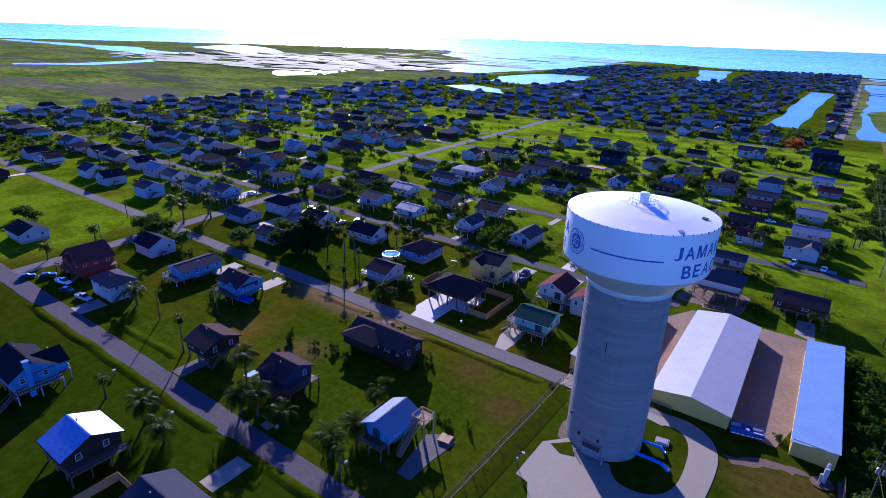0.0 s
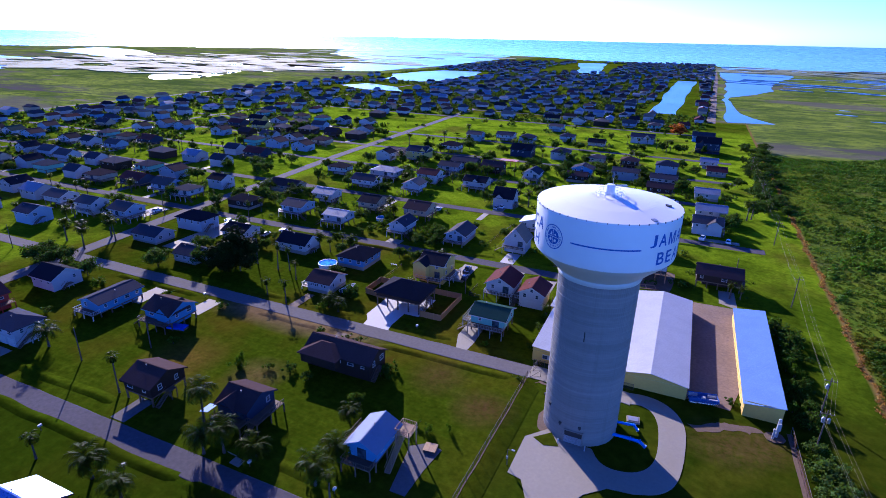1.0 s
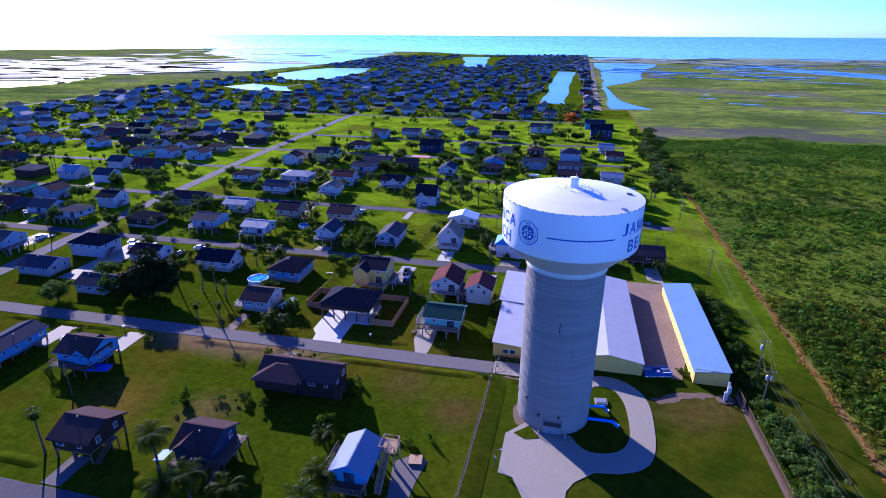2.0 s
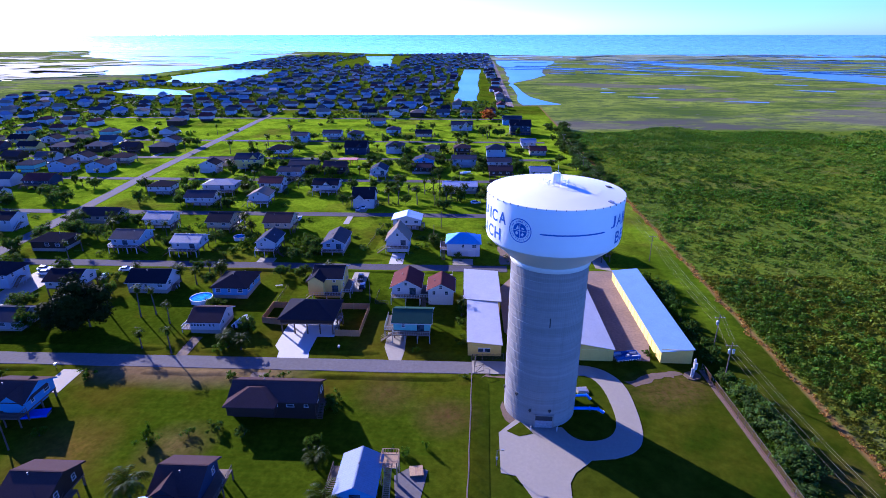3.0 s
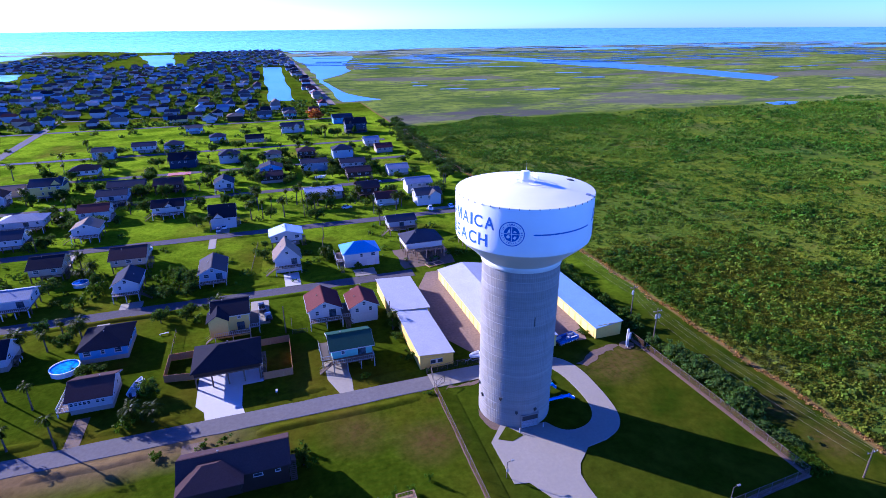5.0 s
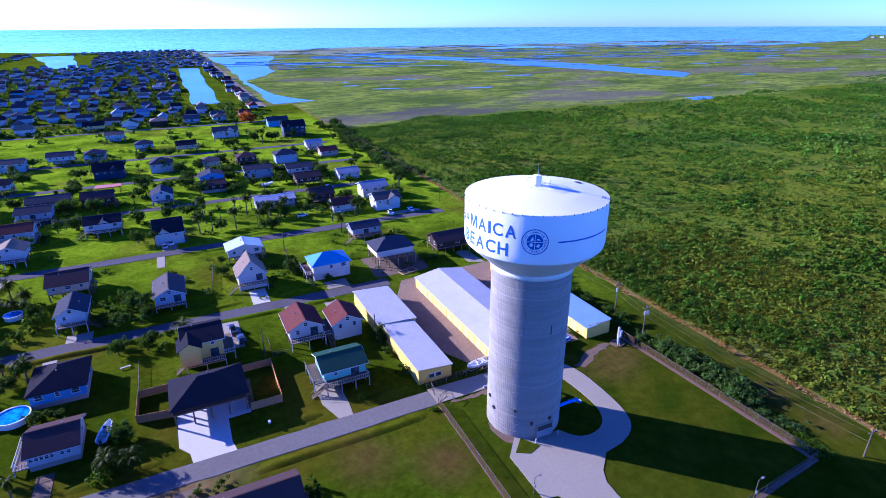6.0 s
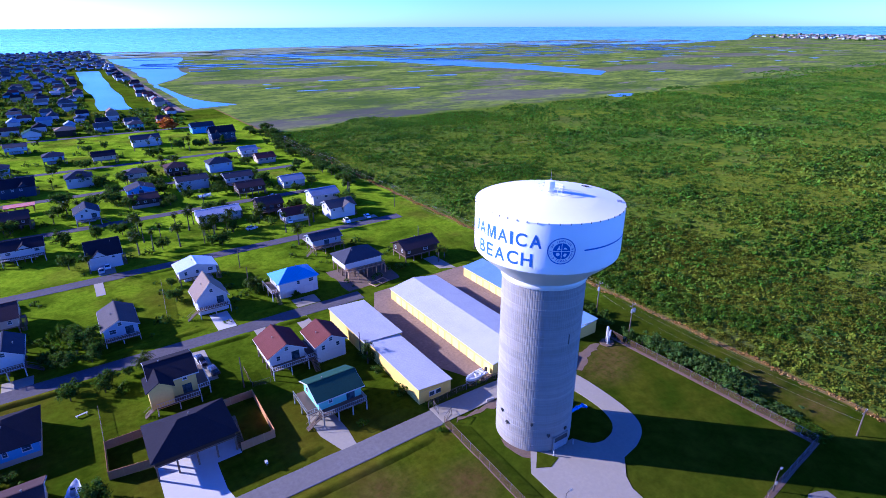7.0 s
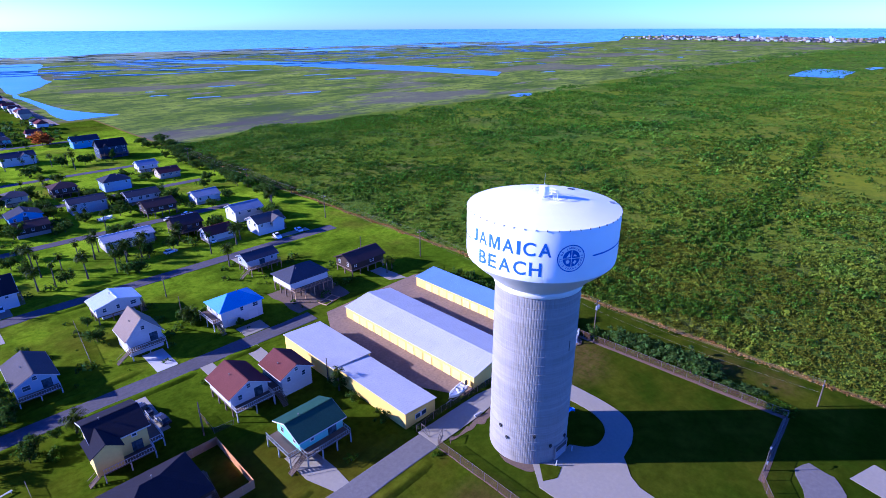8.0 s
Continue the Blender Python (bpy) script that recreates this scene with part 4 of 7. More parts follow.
def gable_wall(w, d, z0, z1, rise, ridge):
    """Walls of a house with gable ends up to the ridge."""
    bm = bmesh.new()
    if ridge == "x":
        prof = [(-d, z0), (d, z0), (d, z1), (0, z1 + rise), (-d, z1)]
        ends = [[bm.verts.new((s * w, p, h)) for p, h in prof] for s in (-1, 1)]
    else:
        prof = [(-w, z0), (w, z0), (w, z1), (0, z1 + rise), (-w, z1)]
        ends = [[bm.verts.new((p, s * d, h)) for p, h in prof] for s in (-1, 1)]
    bm.faces.new(ends[0])
    bm.faces.new(ends[1][::-1])
    for k in range(5):
        j = (k + 1) % 5
        bm.faces.new((ends[0][k], ends[0][j], ends[1][j], ends[1][k]))
    return bm


def gable_slopes(w, d, z, rise, ridge, over=0.55, thick=0.16):
    """The two slopes of a gable roof, as plates that meet at the ridge."""
    out = []
    run, half = (d, w) if ridge == "x" else (w, d)
    k = rise / run
    for s in (-1, 1):
        bm = bmesh.new()
        rows = []
        for h in (0.03, thick):
            for p, q in ((0.0, z + rise), (s * (run + over), z - over * k)):
                for e in (-half - over, half + over):
                    rows.append(bm.verts.new((e, p, q + h) if ridge == "x" else (p, e, q + h)))
        for f in ((0, 1, 3, 2), (4, 6, 7, 5), (0, 2, 6, 4), (1, 5, 7, 3), (0, 4, 5, 1), (2, 3, 7, 6)):
            bm.faces.new([rows[i] for i in f])
        out.append(bm)
    return out


def rake_boards(run, z, rise, at, ridge, over=0.58):
    """The pair of boards under a gable's roof edge."""
    bm = bmesh.new()
    k = rise / run
    for s in (-1, 1):
        vs = []
        for e in (at - 0.03, at + 0.03):
            for p, h in ((0.0, z + rise - 0.14), (s * (run + over), z - over * k - 0.14), (s * (run + over), z - over * k + 0.1), (0.0, z + rise + 0.1)):
                vs.append(bm.verts.new((e, p, h) if ridge == "x" else (p, e, h)))
        for f in ((0, 1, 2, 3), (7, 6, 5, 4), (0, 4, 5, 1), (1, 5, 6, 2), (2, 6, 7, 3), (3, 7, 4, 0)):
            bm.faces.new([vs[i] for i in f])
    return bm


def hip_roof(w, d, z, rise, over=0.55):
    bm = bmesh.new()
    W, D = w + over, d + over
    r = max(0.0, max(W, D) - min(W, D))
    top = [(-r, 0), (r, 0)] if W >= D else [(0, -r), (0, r)]
    lo = [bm.verts.new((x, y, z - 0.14)) for x, y in ((-W, -D), (W, -D), (W, D), (-W, D))]
    up = [bm.verts.new((x, y, z + 0.06)) for x, y in ((-W, -D), (W, -D), (W, D), (-W, D))]
    t = [bm.verts.new((x, y, z + rise)) for x, y in top]
    bm.faces.new(lo[::-1])
    for k in range(4):
        j = (k + 1) % 4
        bm.faces.new((lo[k], lo[j], up[j], up[k]))
    if W >= D:
        faces = ((0, 1, "b", "a"), (1, 2, "b"), (2, 3, "a", "b"), (3, 0, "a"))
    else:
        faces = ((0, 1, "a"), (1, 2, "b", "a"), (2, 3, "b"), (3, 0, "a", "b"))
    for f in faces:
        bm.faces.new([up[k] if isinstance(k, int) else t[0 if k == "a" else 1] for k in f])
    return bm


def window_mesh(w, h):
    t = 0.1
    return finish("window", boxes((-w / 2, -0.05, -h / 2, -w / 2 + t, 0.04, h / 2), (w / 2 - t, -0.05, -h / 2, w / 2, 0.04, h / 2), (-w / 2 + t, -0.05, h / 2 - t, w / 2 - t, 0.04, h / 2), (-w / 2 - 0.06, -0.1, -h / 2 - 0.03, w / 2 + 0.06, 0.04, -h / 2 + t), (-w / 2 + t, -0.04, -0.03, w / 2 - t, 0.03, 0.03)), TRIM)


def window(parent, x, y, z, face, w=1.0, h=1.3, pane=True):
    """A framed window set on a wall that faces S, N, E or W."""
    turn = {"S": 0, "E": 90, "N": 180, "W": 270}[face]
    ob = part("window", cached(("win", w, h), lambda: window_mesh(w, h)), None, parent, at=pose(x, y, z, 0, 0, turn))
    part("pane", cached(("pane", w, h), lambda: finish("pane", boxes((-w / 2 + 0.08, -0.02, -h / 2 + 0.08, w / 2 - 0.08, 0.02, h / 2 - 0.08)), GLASS)), None, ob)
    return ob


def plain_door(parent, x, y, z, face, w=0.95, h=2.05, material=None, name="door"):
    turn = {"S": 0, "E": 90, "N": 180, "W": 270}[face]
    material = material or TRIM
    ob = part(name, cached((name, w, h, material.name), lambda: finish(name, boxes((-w / 2, -0.06, 0, w / 2, 0.02, h), (-w / 2 - 0.08, -0.03, 0, -w / 2, 0.02, h + 0.08), (w / 2, -0.03, 0, w / 2 + 0.08, 0.02, h + 0.08), (-w / 2, -0.03, h, w / 2, 0.02, h + 0.08)), material)), None, parent, at=pose(x, y, z, 0, 0, turn))
    return ob


def railing_mesh(length, rail_mat):
    bm = bmesh.new()
    for z in (0.98, 0.12):
        box(bm, 0, -0.04, z, length, 0.04, z + 0.08)
    n = max(2, int(length / 0.45))
    for k in range(n + 1):
        box(bm, length * k / n - 0.03, -0.03, 0.0, length * k / n + 0.03, 0.03, 1.0)
    return finish("railing", bm, rail_mat)


def railing(parent, ax, ay, bx, by, z, material):
    length = math.hypot(bx - ax, by - ay)
    part("railing", cached(("rail", round(length, 1), material.name), lambda: railing_mesh(length, material)), None, parent, at=pose(ax, ay, z, 0, 0, math.degrees(math.atan2(by - ay, bx - ax))))


def stairs(parent, x, y, z, dx, dy, material, width=1.1):
    """Open steps from the deck edge (x, y, z) down to the ground along (dx, dy)."""
    n = max(2, int(z / 0.19))
    bm = bmesh.new()
    for k in range(n):
        box(bm, k * 0.27, -width / 2, z - (k + 1) * z / n, k * 0.27 + 0.3, width / 2, z - (k + 1) * z / n + 0.06)
    run = n * 0.27
    for s in (-1, 1):
        for lift, thick in ((-0.2, 0.2), (0.9, 0.07)):
            v = [bm.verts.new((px, s * width / 2 + q, pz)) for q in (-0.04, 0.04) for px, pz in ((0, z + lift), (run, lift + 0.12), (run, lift + 0.12 + thick), (0, z + lift + thick))]
            for f in ((0, 1, 2, 3), (7, 6, 5, 4), (0, 4, 5, 1), (1, 5, 6, 2), (2, 6, 7, 3), (3, 7, 4, 0)):
                bm.faces.new([v[i] for i in f])
    part("stairs", bm, material, parent, at=pose(x, y, 0, 0, 0, math.degrees(math.atan2(dy, dx))))


def post_mesh(h, r, material):
    return cached(("post", round(h, 2), r, material.name), lambda: finish("post", boxes((-r, -r, -0.1, r, r, h)), material))


WORDS = {"dark": "dark shingle", "grey": "grey shingle", "brown": "brown shingle", "maroon": "maroon shingle", "green": "dark green shingle", "slate": "slate-blue shingle", "tan": "tan shingle", "metal": "pale metal", "white_metal": "white metal", "blue_metal": "blue metal", "steel_blue": "glinting blue-grey metal"}
AREA = {}


def house(x, y, w, d, ridge, wall, roof, base=2.7, h=2.7, rise=None, hip=False, decks="", closed=False, garage=0, storeys=1, posts=None, windows=True, chimney=False, turn=0.0, wing=None, timber=None, label="", detail=2, stair=True):
    """A house on its lot: raised body, roof, posts or closed foot, decks, windows, doors."""
    base, h = (base * 0.9 if base > 1.5 else base), h * 0.92
    wm, tm = WALLS[wall], timber or (TIMBER if wall in ("brown", "navy", "red", "tan") else RAIL)
    rise = rise if rise is not None else 0.42 * min(w, d) / 2
    H = h * storeys
    top = base + H
    kind = {"white": "white", "cream": "cream yellow", "teal": "pale teal", "grey": "grey", "blue": "blue", "navy": "dark navy", "brown": "dark brown", "red": "red", "yellow": "yellow", "sky": "pale blue", "tan": "tan"}[wall]
    text = label or "%s house with %s %s roof%s" % (kind, WORDS[roof], "hipped" if hip else "gabled", " on posts" if base > 1.5 and not closed else ", two floors" if closed or storeys > 1 else "")
    ob = thing("house", x, y, 0, turn, text, "house", "beach houses of the town")
    hw, hd = w / 2, d / 2
    if hip:
        part("wall", boxes((-hw, -hd, base, hw, hd, top)), wm, ob)
    else:
        part("wall", gable_wall(hw, hd, base, top, rise, ridge), wm, ob)
    rm = ROOFS.get(roof) or ROOFS[roof + ("_x" if ridge == "x" else "_y")]
    if hip:
        roof_ob = part("roof", hip_roof(hw, hd, top, rise), rm, ob, WORDS[roof] + " hipped roof")
    else:
        for bm in gable_slopes(hw, hd, top, rise, ridge):
            roof_ob = part("roof", bm, rm, ob, WORDS[roof] + " roof slope")
        if detail > 1:
            edge = TRIM if wall in ("white", "sky", "cream", "teal") else wm
            k, o = rise / (hd if ridge == "x" else hw), 0.58
            for s in (-1, 1):
                part("fascia", boxes((-hw - o, s * (hd + o) - 0.03, top - o * k - 0.16, hw + o, s * (hd + o) + 0.03, top - o * k + 0.06)) if ridge == "x" else boxes((s * (hw + o) - 0.03, -hd - o, top - o * k - 0.16, s * (hw + o) + 0.03, hd + o, top - o * k + 0.06)), edge, ob, "painted eave board")
            for s in (-1, 1):
                part("rake_board", rake_boards(hd if ridge == "x" else hw, top, rise, s * ((hw if ridge == "x" else hd) + 0.58), ridge), edge, ob, "painted gable board")
        cap = (-hw - 0.5, -0.14, top + rise + 0.08, hw + 0.5, 0.14, top + rise + 0.22) if ridge == "x" else (-0.14, -hd - 0.5, top + rise + 0.08, 0.14, hd + 0.5, top + rise + 0.22)
        part("ridge_cap", boxes(cap), rm, ob)
    rr = random.Random(int(x * 31 + y * 17))
    px, py = (rr.uniform(-0.6, 0.6) * hw, rr.uniform(-0.3, 0.1) * hd)
    part("vent_pipe", cached("vent", lambda: finish("vent_pipe", tube(tube(bmesh.new(), (0, 0, -0.8), (0, 0, 0.5), 0.09, n=6), (0, 0, 0.5), (0, 0, 0.62), 0.16, n=6), VENT)), None, ob, at=(px, py, top + rise * (1 - abs(py) / hd) if ridge == "x" else top + rise * (1 - abs(px) / hw)))
    if wing:
        wx, wy, ww, wd, wr = wing[:5]
        part("wall", gable_wall(ww / 2, wd / 2, base, top, wr if len(wing) == 5 else 0.01, "y"), wm, ob, at=(wx, wy, 0.0))
        for bm in gable_slopes(ww / 2, wd / 2, top, wr, "y") if len(wing) == 5 else (hip_roof(ww / 2, wd / 2, top, wr),):
            part("roof", bm, rm, ob, at=(wx, wy, -0.01))
    if base > 1.5 and not closed:
        nx, ny = posts or (max(2, round(w / 3.4) + 1), max(2, round(d / 3.6) + 1))
        pm = post_mesh(base, 0.15, TIMBER)
        for i in range(nx):
            for j in range(ny):
                if ny > 2 and 0 < j < ny - 1 and 0 < i < nx - 1 and (i + j) % 2:
                    continue
                part("post", pm, None, ob, at=(-hw + 0.2 + (w - 0.4) * i / (nx - 1), -hd + 0.2 + (d - 0.4) * j / (ny - 1), 0.0))
        part("floor_beam", boxes((-hw - 0.05, -hd - 0.05, base - 0.3, hw + 0.05, hd + 0.05, base - 0.02)), TIMBER, ob)
        if rr.random() < 0.85 and windows:
            part("under_storey", boxes((-hw * 0.7, -hd * 0.25, 0, hw * 0.6, hd * 0.92, base - 0.3)), wm, ob)
    else:
        part("foundation", boxes((-hw + 0.03, -hd + 0.03, -0.05, hw - 0.03, hd - 0.03, base)), wm if closed else CONCRETE, ob)
    if windows:
        levels = [base + 1.5 + h * k for k in range(storeys)]
        for lv in levels:
            for face, span, off in (("S", w, -hd), ("W", d, -hw), ("E", d, hw))[: 3 if detail > 1 else 1]:
                n = max(1, int(span / 3.2))
                for k in range(n):
                    if rr.random() < 0.12:
                        continue
                    p = -span / 2 + span * (k + 0.5) / n + rr.uniform(-0.2, 0.2)
                    ww, wh = rr.choice(((1.0, 1.3), (1.6, 1.3), (0.9, 1.2)))
                    if face == "S" and decks and "S" in decks and k == n // 2 and lv == levels[0]:
                        plain_door(ob, p, off - 0.03, base, "S", 1.7, 2.05, GLASS, "patio_door")
                        continue
                    if face == "S":
                        window(ob, p, off - 0.03, lv, "S", ww, wh)
                    else:
                        window(ob, off + (0.03 if face == "E" else -0.03), p, lv, face, ww, wh)
        if not hip and ridge == "y" and rise > 1.8:
            window(ob, 0.0, -hd - 0.03, top + rise * 0.4, "S", 1.0, 1.1)
        if detail > 1:
            window(ob, 0.3 * hw, hd + 0.03, levels[0], "N")
            plain_door(ob, -0.4 * hw, hd + 0.03, base, "N")
    for k in range(garage):
        plain_door(ob, -hw + w * (k + 0.5) / garage, -hd - 0.02 + 0.0, 0.0, "S", 2.5, 2.2, TRIM, "garage_door")
    # decks: a letter for the side, each 2.4 m deep
    for s in decks:
        q = 2.4
        x0, y0, x1, y1 = {"S": (-hw, -hd - q, hw, -hd), "N": (-hw, hd, hw, hd + q), "E": (hw, -hd, hw + q, hd), "W": (-hw - q, -hd, -hw, hd)}[s]
        part("deck", boxes((x0, y0, base - 0.2, x1, y1, base - 0.04)), TIMBER, ob, "weathered plank deck")
        edges = {"S": ((x0, y0, x1, y0), (x0, y0, x0, y1), (x1, y0, x1, y1)), "N": ((x0, y1, x1, y1),), "E": ((x1, y0, x1, y1), (x0, y0, x1, y0)), "W": ((x0, y0, x0, y1), (x0, y0, x1, y0))}[s]
        for e4 in edges:
            railing(ob, *e4, base - 0.04, tm)
        pm = post_mesh(base - 0.2, 0.11, tm)
        along = np.linspace(0, 1, max(2, round(max(x1 - x0, y1 - y0) / 3.5) + 1))
        for t in along:
            ex, ey = {"S": (x0 + (x1 - x0) * t, y0 + 0.12), "N": (x0 + (x1 - x0) * t, y1 - 0.12), "E": (x1 - 0.12, y0 + (y1 - y0) * t), "W": (x0 + 0.12, y0 + (y1 - y0) * t)}[s]
            part("post", pm, None, ob, at=(ex, ey, 0.0))
        if s == decks[0] and stair and base > 0.8:
            if s in "SN":
                stairs(ob, x1, (y0 + y1) / 2, base - 0.1, 1, 0, TIMBER) if rr.random() < 0.5 else stairs(ob, x0, (y0 + y1) / 2, base - 0.1, -1, 0, TIMBER)
            else:
                stairs(ob, (x0 + x1) / 2, y0, base - 0.1, 0, -1, TIMBER)
    if chimney:
        part("chimney", boxes((-0.5, -0.5, 0, 0.5, 0.5, top + rise + 0.7), (-0.6, -0.6, top + rise + 0.7, 0.6, 0.6, top + rise + 0.9)), wm, ob, at=(hw + 0.45, -hd * 0.25, 0.0))
    if not decks and base > 1.2:
        part("landing", boxes((hw, -0.8, base - 0.18, hw + 1.4, 0.8, base - 0.03)), TIMBER, ob)
        stairs(ob, hw + 0.7, -0.8, base - 0.1, 0, -1, TIMBER)
        pm = post_mesh(base - 0.18, 0.08, tm)
        for px, py in ((1.25, -0.7), (1.25, 0.7)):
            part("post", pm, None, ob, at=(hw + px, py, 0.0))
    AREA[(x, y)] = max(w, d) / 2 + 2
    return ob


# lots round the tower
house(-23.1, 49.6, 7.3, 8.5, "y", "white", "maroon", base=2.6, closed=True, rise=1.9, decks="W")
house(-33.4, 51.8, 8.3, 9.9, "y", "white", "maroon", rise=2.2, decks="S")
house(-29.7, 30.0, 9.5, 8.1, "x", "teal", "green", decks="SW", rise=1.6, timber=stuff_mat("grey decking", (0.20, 0.22, 0.21), 0.8))
house(-57.0, 53.3, 8.5, 9.5, "x", "cream", "dark", base=2.2, closed=True, storeys=2, h=2.5, decks="SE", rise=1.9, wing=(-3.0, -4.6, 4.4, 5.0, 1.4))
big = house(-57.5, 32.5, 13.9, 10.9, "x", "brown", "dark", base=3.7, h=1.4, hip=True, rise=3.0, posts=(5, 3), windows=False, label="unfinished dark-roofed house on tall open posts over a slab")
house(-86.3, 52.5, 10.2, 11.4, "x", "blue", "dark", base=1.2, hip=True, rise=2.6)
porch = house(-84.6, 30.8, 8.0, 8.8, "x", "white", "brown", base=1.1, rise=1.9, decks="W", stair=False, windows=False)
for px in (-3.4, -2.6, -1.8, -1.0, -0.2, 1.4, 2.4):
    window(porch, px, -4.43, 2.55, "S", 0.72, 1.0)
for py in (-2.2, 1.6):
    window(porch, 4.03, py, 2.55, "E", 0.9, 1.2)
house(-113.0, 53.6, 12, 8.6, "x", "white", "dark", base=1.3, rise=2.4)
house(-137.5, 51.0, 10, 9, "x", "white", "dark", rise=2.0)
house(-164, 55.0, 13, 9, "x", "sky", "dark", closed=True, base=2.6, hip=True, rise=2.6)
house(-168, 37.3, 12, 8.5, "x", "grey", "slate", base=0.7, rise=2.0)
house(-139.3, 29.7, 9.7, 8.5, "x", "grey", "slate", base=0.6, rise=1.8)
house(-55.2, -3.0, 17.4, 7.3, "x", "brown", "brown", base=2.3, rise=2.0, closed=True, wing=(-3.9, -2.2, 9.6, 7.4, 1.9, "hip"), decks="")
house(-63.0, -27.6, 7.4, 8.0, "x", "navy", "brown", rise=1.9, decks="ES", wing=(-1.3, -2.2, 4.0, 4.6, 1.5))
house(-86.5, -30.0, 8.0, 8.7, "x", "brown", "brown", rise=1.9)
house(-33.7, -26.2, 6.0, 8.5, "y", "blue", "metal", rise=1.5, decks="WS", timber=TIMBER, base=2.7, stair=False)
house(-110, -5.4, 9.5, 8.3, "x", "blue", "brown", rise=2.0, decks="S", timber=TIMBER, base=2.5, wing=(2.4, -1.4, 4.4, 6.4, 1.7))
house(-132.2, -6.2, 7.6, 13.2, "y", "blue", "slate", rise=1.2, base=1.7, decks="S")
house(-160.5, -3.8, 9.9, 9, "x", "white", "dark", rise=2.3, closed=True, base=1.4)
house(-162, -24.8, 11, 10.5, "y", "red", "maroon", closed=True, rise=3.6, decks="ES", timber=WALLS["red"], wing=(0, -3.6, 4.5, 4.5, 1.8))
house(-138, -28.4, 11, 7.4, "x", "white", "slate", closed=True, base=2.6, garage=3, hip=True, rise=2.0)
house(-74.6, -64.3, 8.2, 9.6, "x", "brown", "steel_blue", base=2.5, rise=2.2, decks="E", stair=False)
house(-48.5, -64.0, 9.5, 9.5, "x", "grey", "slate", rise=2.2)
house(-108.5, -61.5, 12, 8.5, "x", "blue", "dark", rise=2.6, decks="EN", chimney=True, wing=(2.0, 3.4, 7.0, 6.0, 2.0))
house(-207.5, -25.5, 12, 9, "x", "white", "dark", base=1.0, rise=2.2)
house(-229, 31.0, 10, 9, "x", "sky", "slate", closed=True, rise=2.0)
house(-219.8, 50.0, 10, 8.5, "x", "white", "grey", closed=True, rise=2.0, decks="S")
house(-199, 50.5, 10, 9.5, "x", "sky", "grey", rise=2.2, decks="SE")
house(-241, 50.5, 11, 9, "x", "white", "grey", rise=2.0)
house(-16.8, 87.2, 11.7, 8.7, "x", "white", "blue_metal", closed=True, garage=2, hip=True, rise=2.6, decks="W")
house(5.5, 89.2, 12.9, 9.8, "x", "white", "slate", base=3.5, h=2.5, hip=True, rise=2.9, windows=False, timber=NEW_TIMBER, decks="S", stair=False, label="half-built white house on open posts with new timber deck")
house(27.6, 88.5, 13.0, 8.5, "x", "brown", "brown", rise=1.9, base=2.6)
house(4.1, 113.2, 10.6, 6.4, "x", "grey", "slate", rise=1.4, decks="S", timber=NEW_TIMBER)
house(-40.6, 90.2, 8.0, 8.2, "y", "white", "tan", closed=True, garage=2, rise=4.4, decks="S", label="tall white house with a steep tan gable and garage doors")
house(-39.6, 112.4, 11.0, 7.3, "y", "white", "white_metal", rise=1.6, base=2.6)
house(-63.6, 90.2, 7.7, 12, "y", "sky", "grey", rise=1.9, base=1.4, decks="S")
house(-87.2, 86.4, 6.8, 10, "y", "white", "slate", rise=1.9, decks="S")
house(-90.3, 108.5, 10.3, 11, "x", "tan", "brown", rise=2.2)
house(-113.8, 108.0, 9, 10.5, "x", "tan", "dark", rise=2.1)
house(-116, 84.2, 9.6, 8.2, "x", "white", "metal", rise=1.4, decks="S")
house(-139.4, 87.6, 10.2, 9.9, "x", "sky", "grey", rise=1.8, decks="S")
house(-139.6, 109.3, 10.4, 8.4, "x", "white", "metal", rise=1.7)
house(-169, 117, 16, 9, "x", "tan", "brown", base=1.0, rise=2.2)
house(-168, 86, 12, 9, "x", "brown", "dark", base=1.2, rise=2.2, hip=True)
house(-201, 84.5, 9.5, 9, "x", "white", "grey", rise=1.8, decks="S", hip=True)
house(-202, 106, 9, 9, "x", "white", "dark", closed=True, rise=2.0)
house(-19.2, 167.9, 16.5, 8, "x", "white", "white_metal", rise=1.3, base=1.4)
house(6.7, 149.5, 9.8, 7.5, "x", "white", "maroon", rise=2.0, base=1.0)
house(1.0, 165.0, 10, 9, "x", "brown", "brown", rise=2.1, decks="S")
house(24.5, 145.0, 11, 9, "x", "white", "grey", closed=True, rise=2.0, wing=(2.6, -3.0, 5.0, 5, 1.6))
house(26.0, 165.5, 12, 9, "x", "white", "metal", closed=True, rise=1.8)
house(-62.3, 142.4, 9.5, 9, "x", "white", "dark", closed=True, rise=3.8, wing=(-1.6, -2, 3.6, 6, 1.6))
house(-84.9, 164.3, 12, 9, "x", "white", "dark", rise=2.0, decks="S", wing=(0.6, -1.6, 3.6, 6.4, 1.5))
house(-111.0, 144.2, 9.0, 8.6, "y", "white", "tan", rise=2.0, decks="S")
house(-113.2, 167, 11, 9.5, "x", "white", "maroon", closed=True, rise=2.0)
house(-136.8, 140.5, 13, 9, "x", "white", "slate", rise=2.0)
house(-137.3, 162, 15.5, 9, "x", "white", "metal", rise=1.9, hip=True, decks="S")
house(-165, 158, 11, 9, "x", "white", "dark", rise=2.0, hip=True)
house(-111, 190.8, 12.0, 9.5, "x", "grey", "slate", rise=1.7, decks="S")
house(-89.3, 203, 12.0, 9.5, "x", "brown", "brown", rise=2.2)
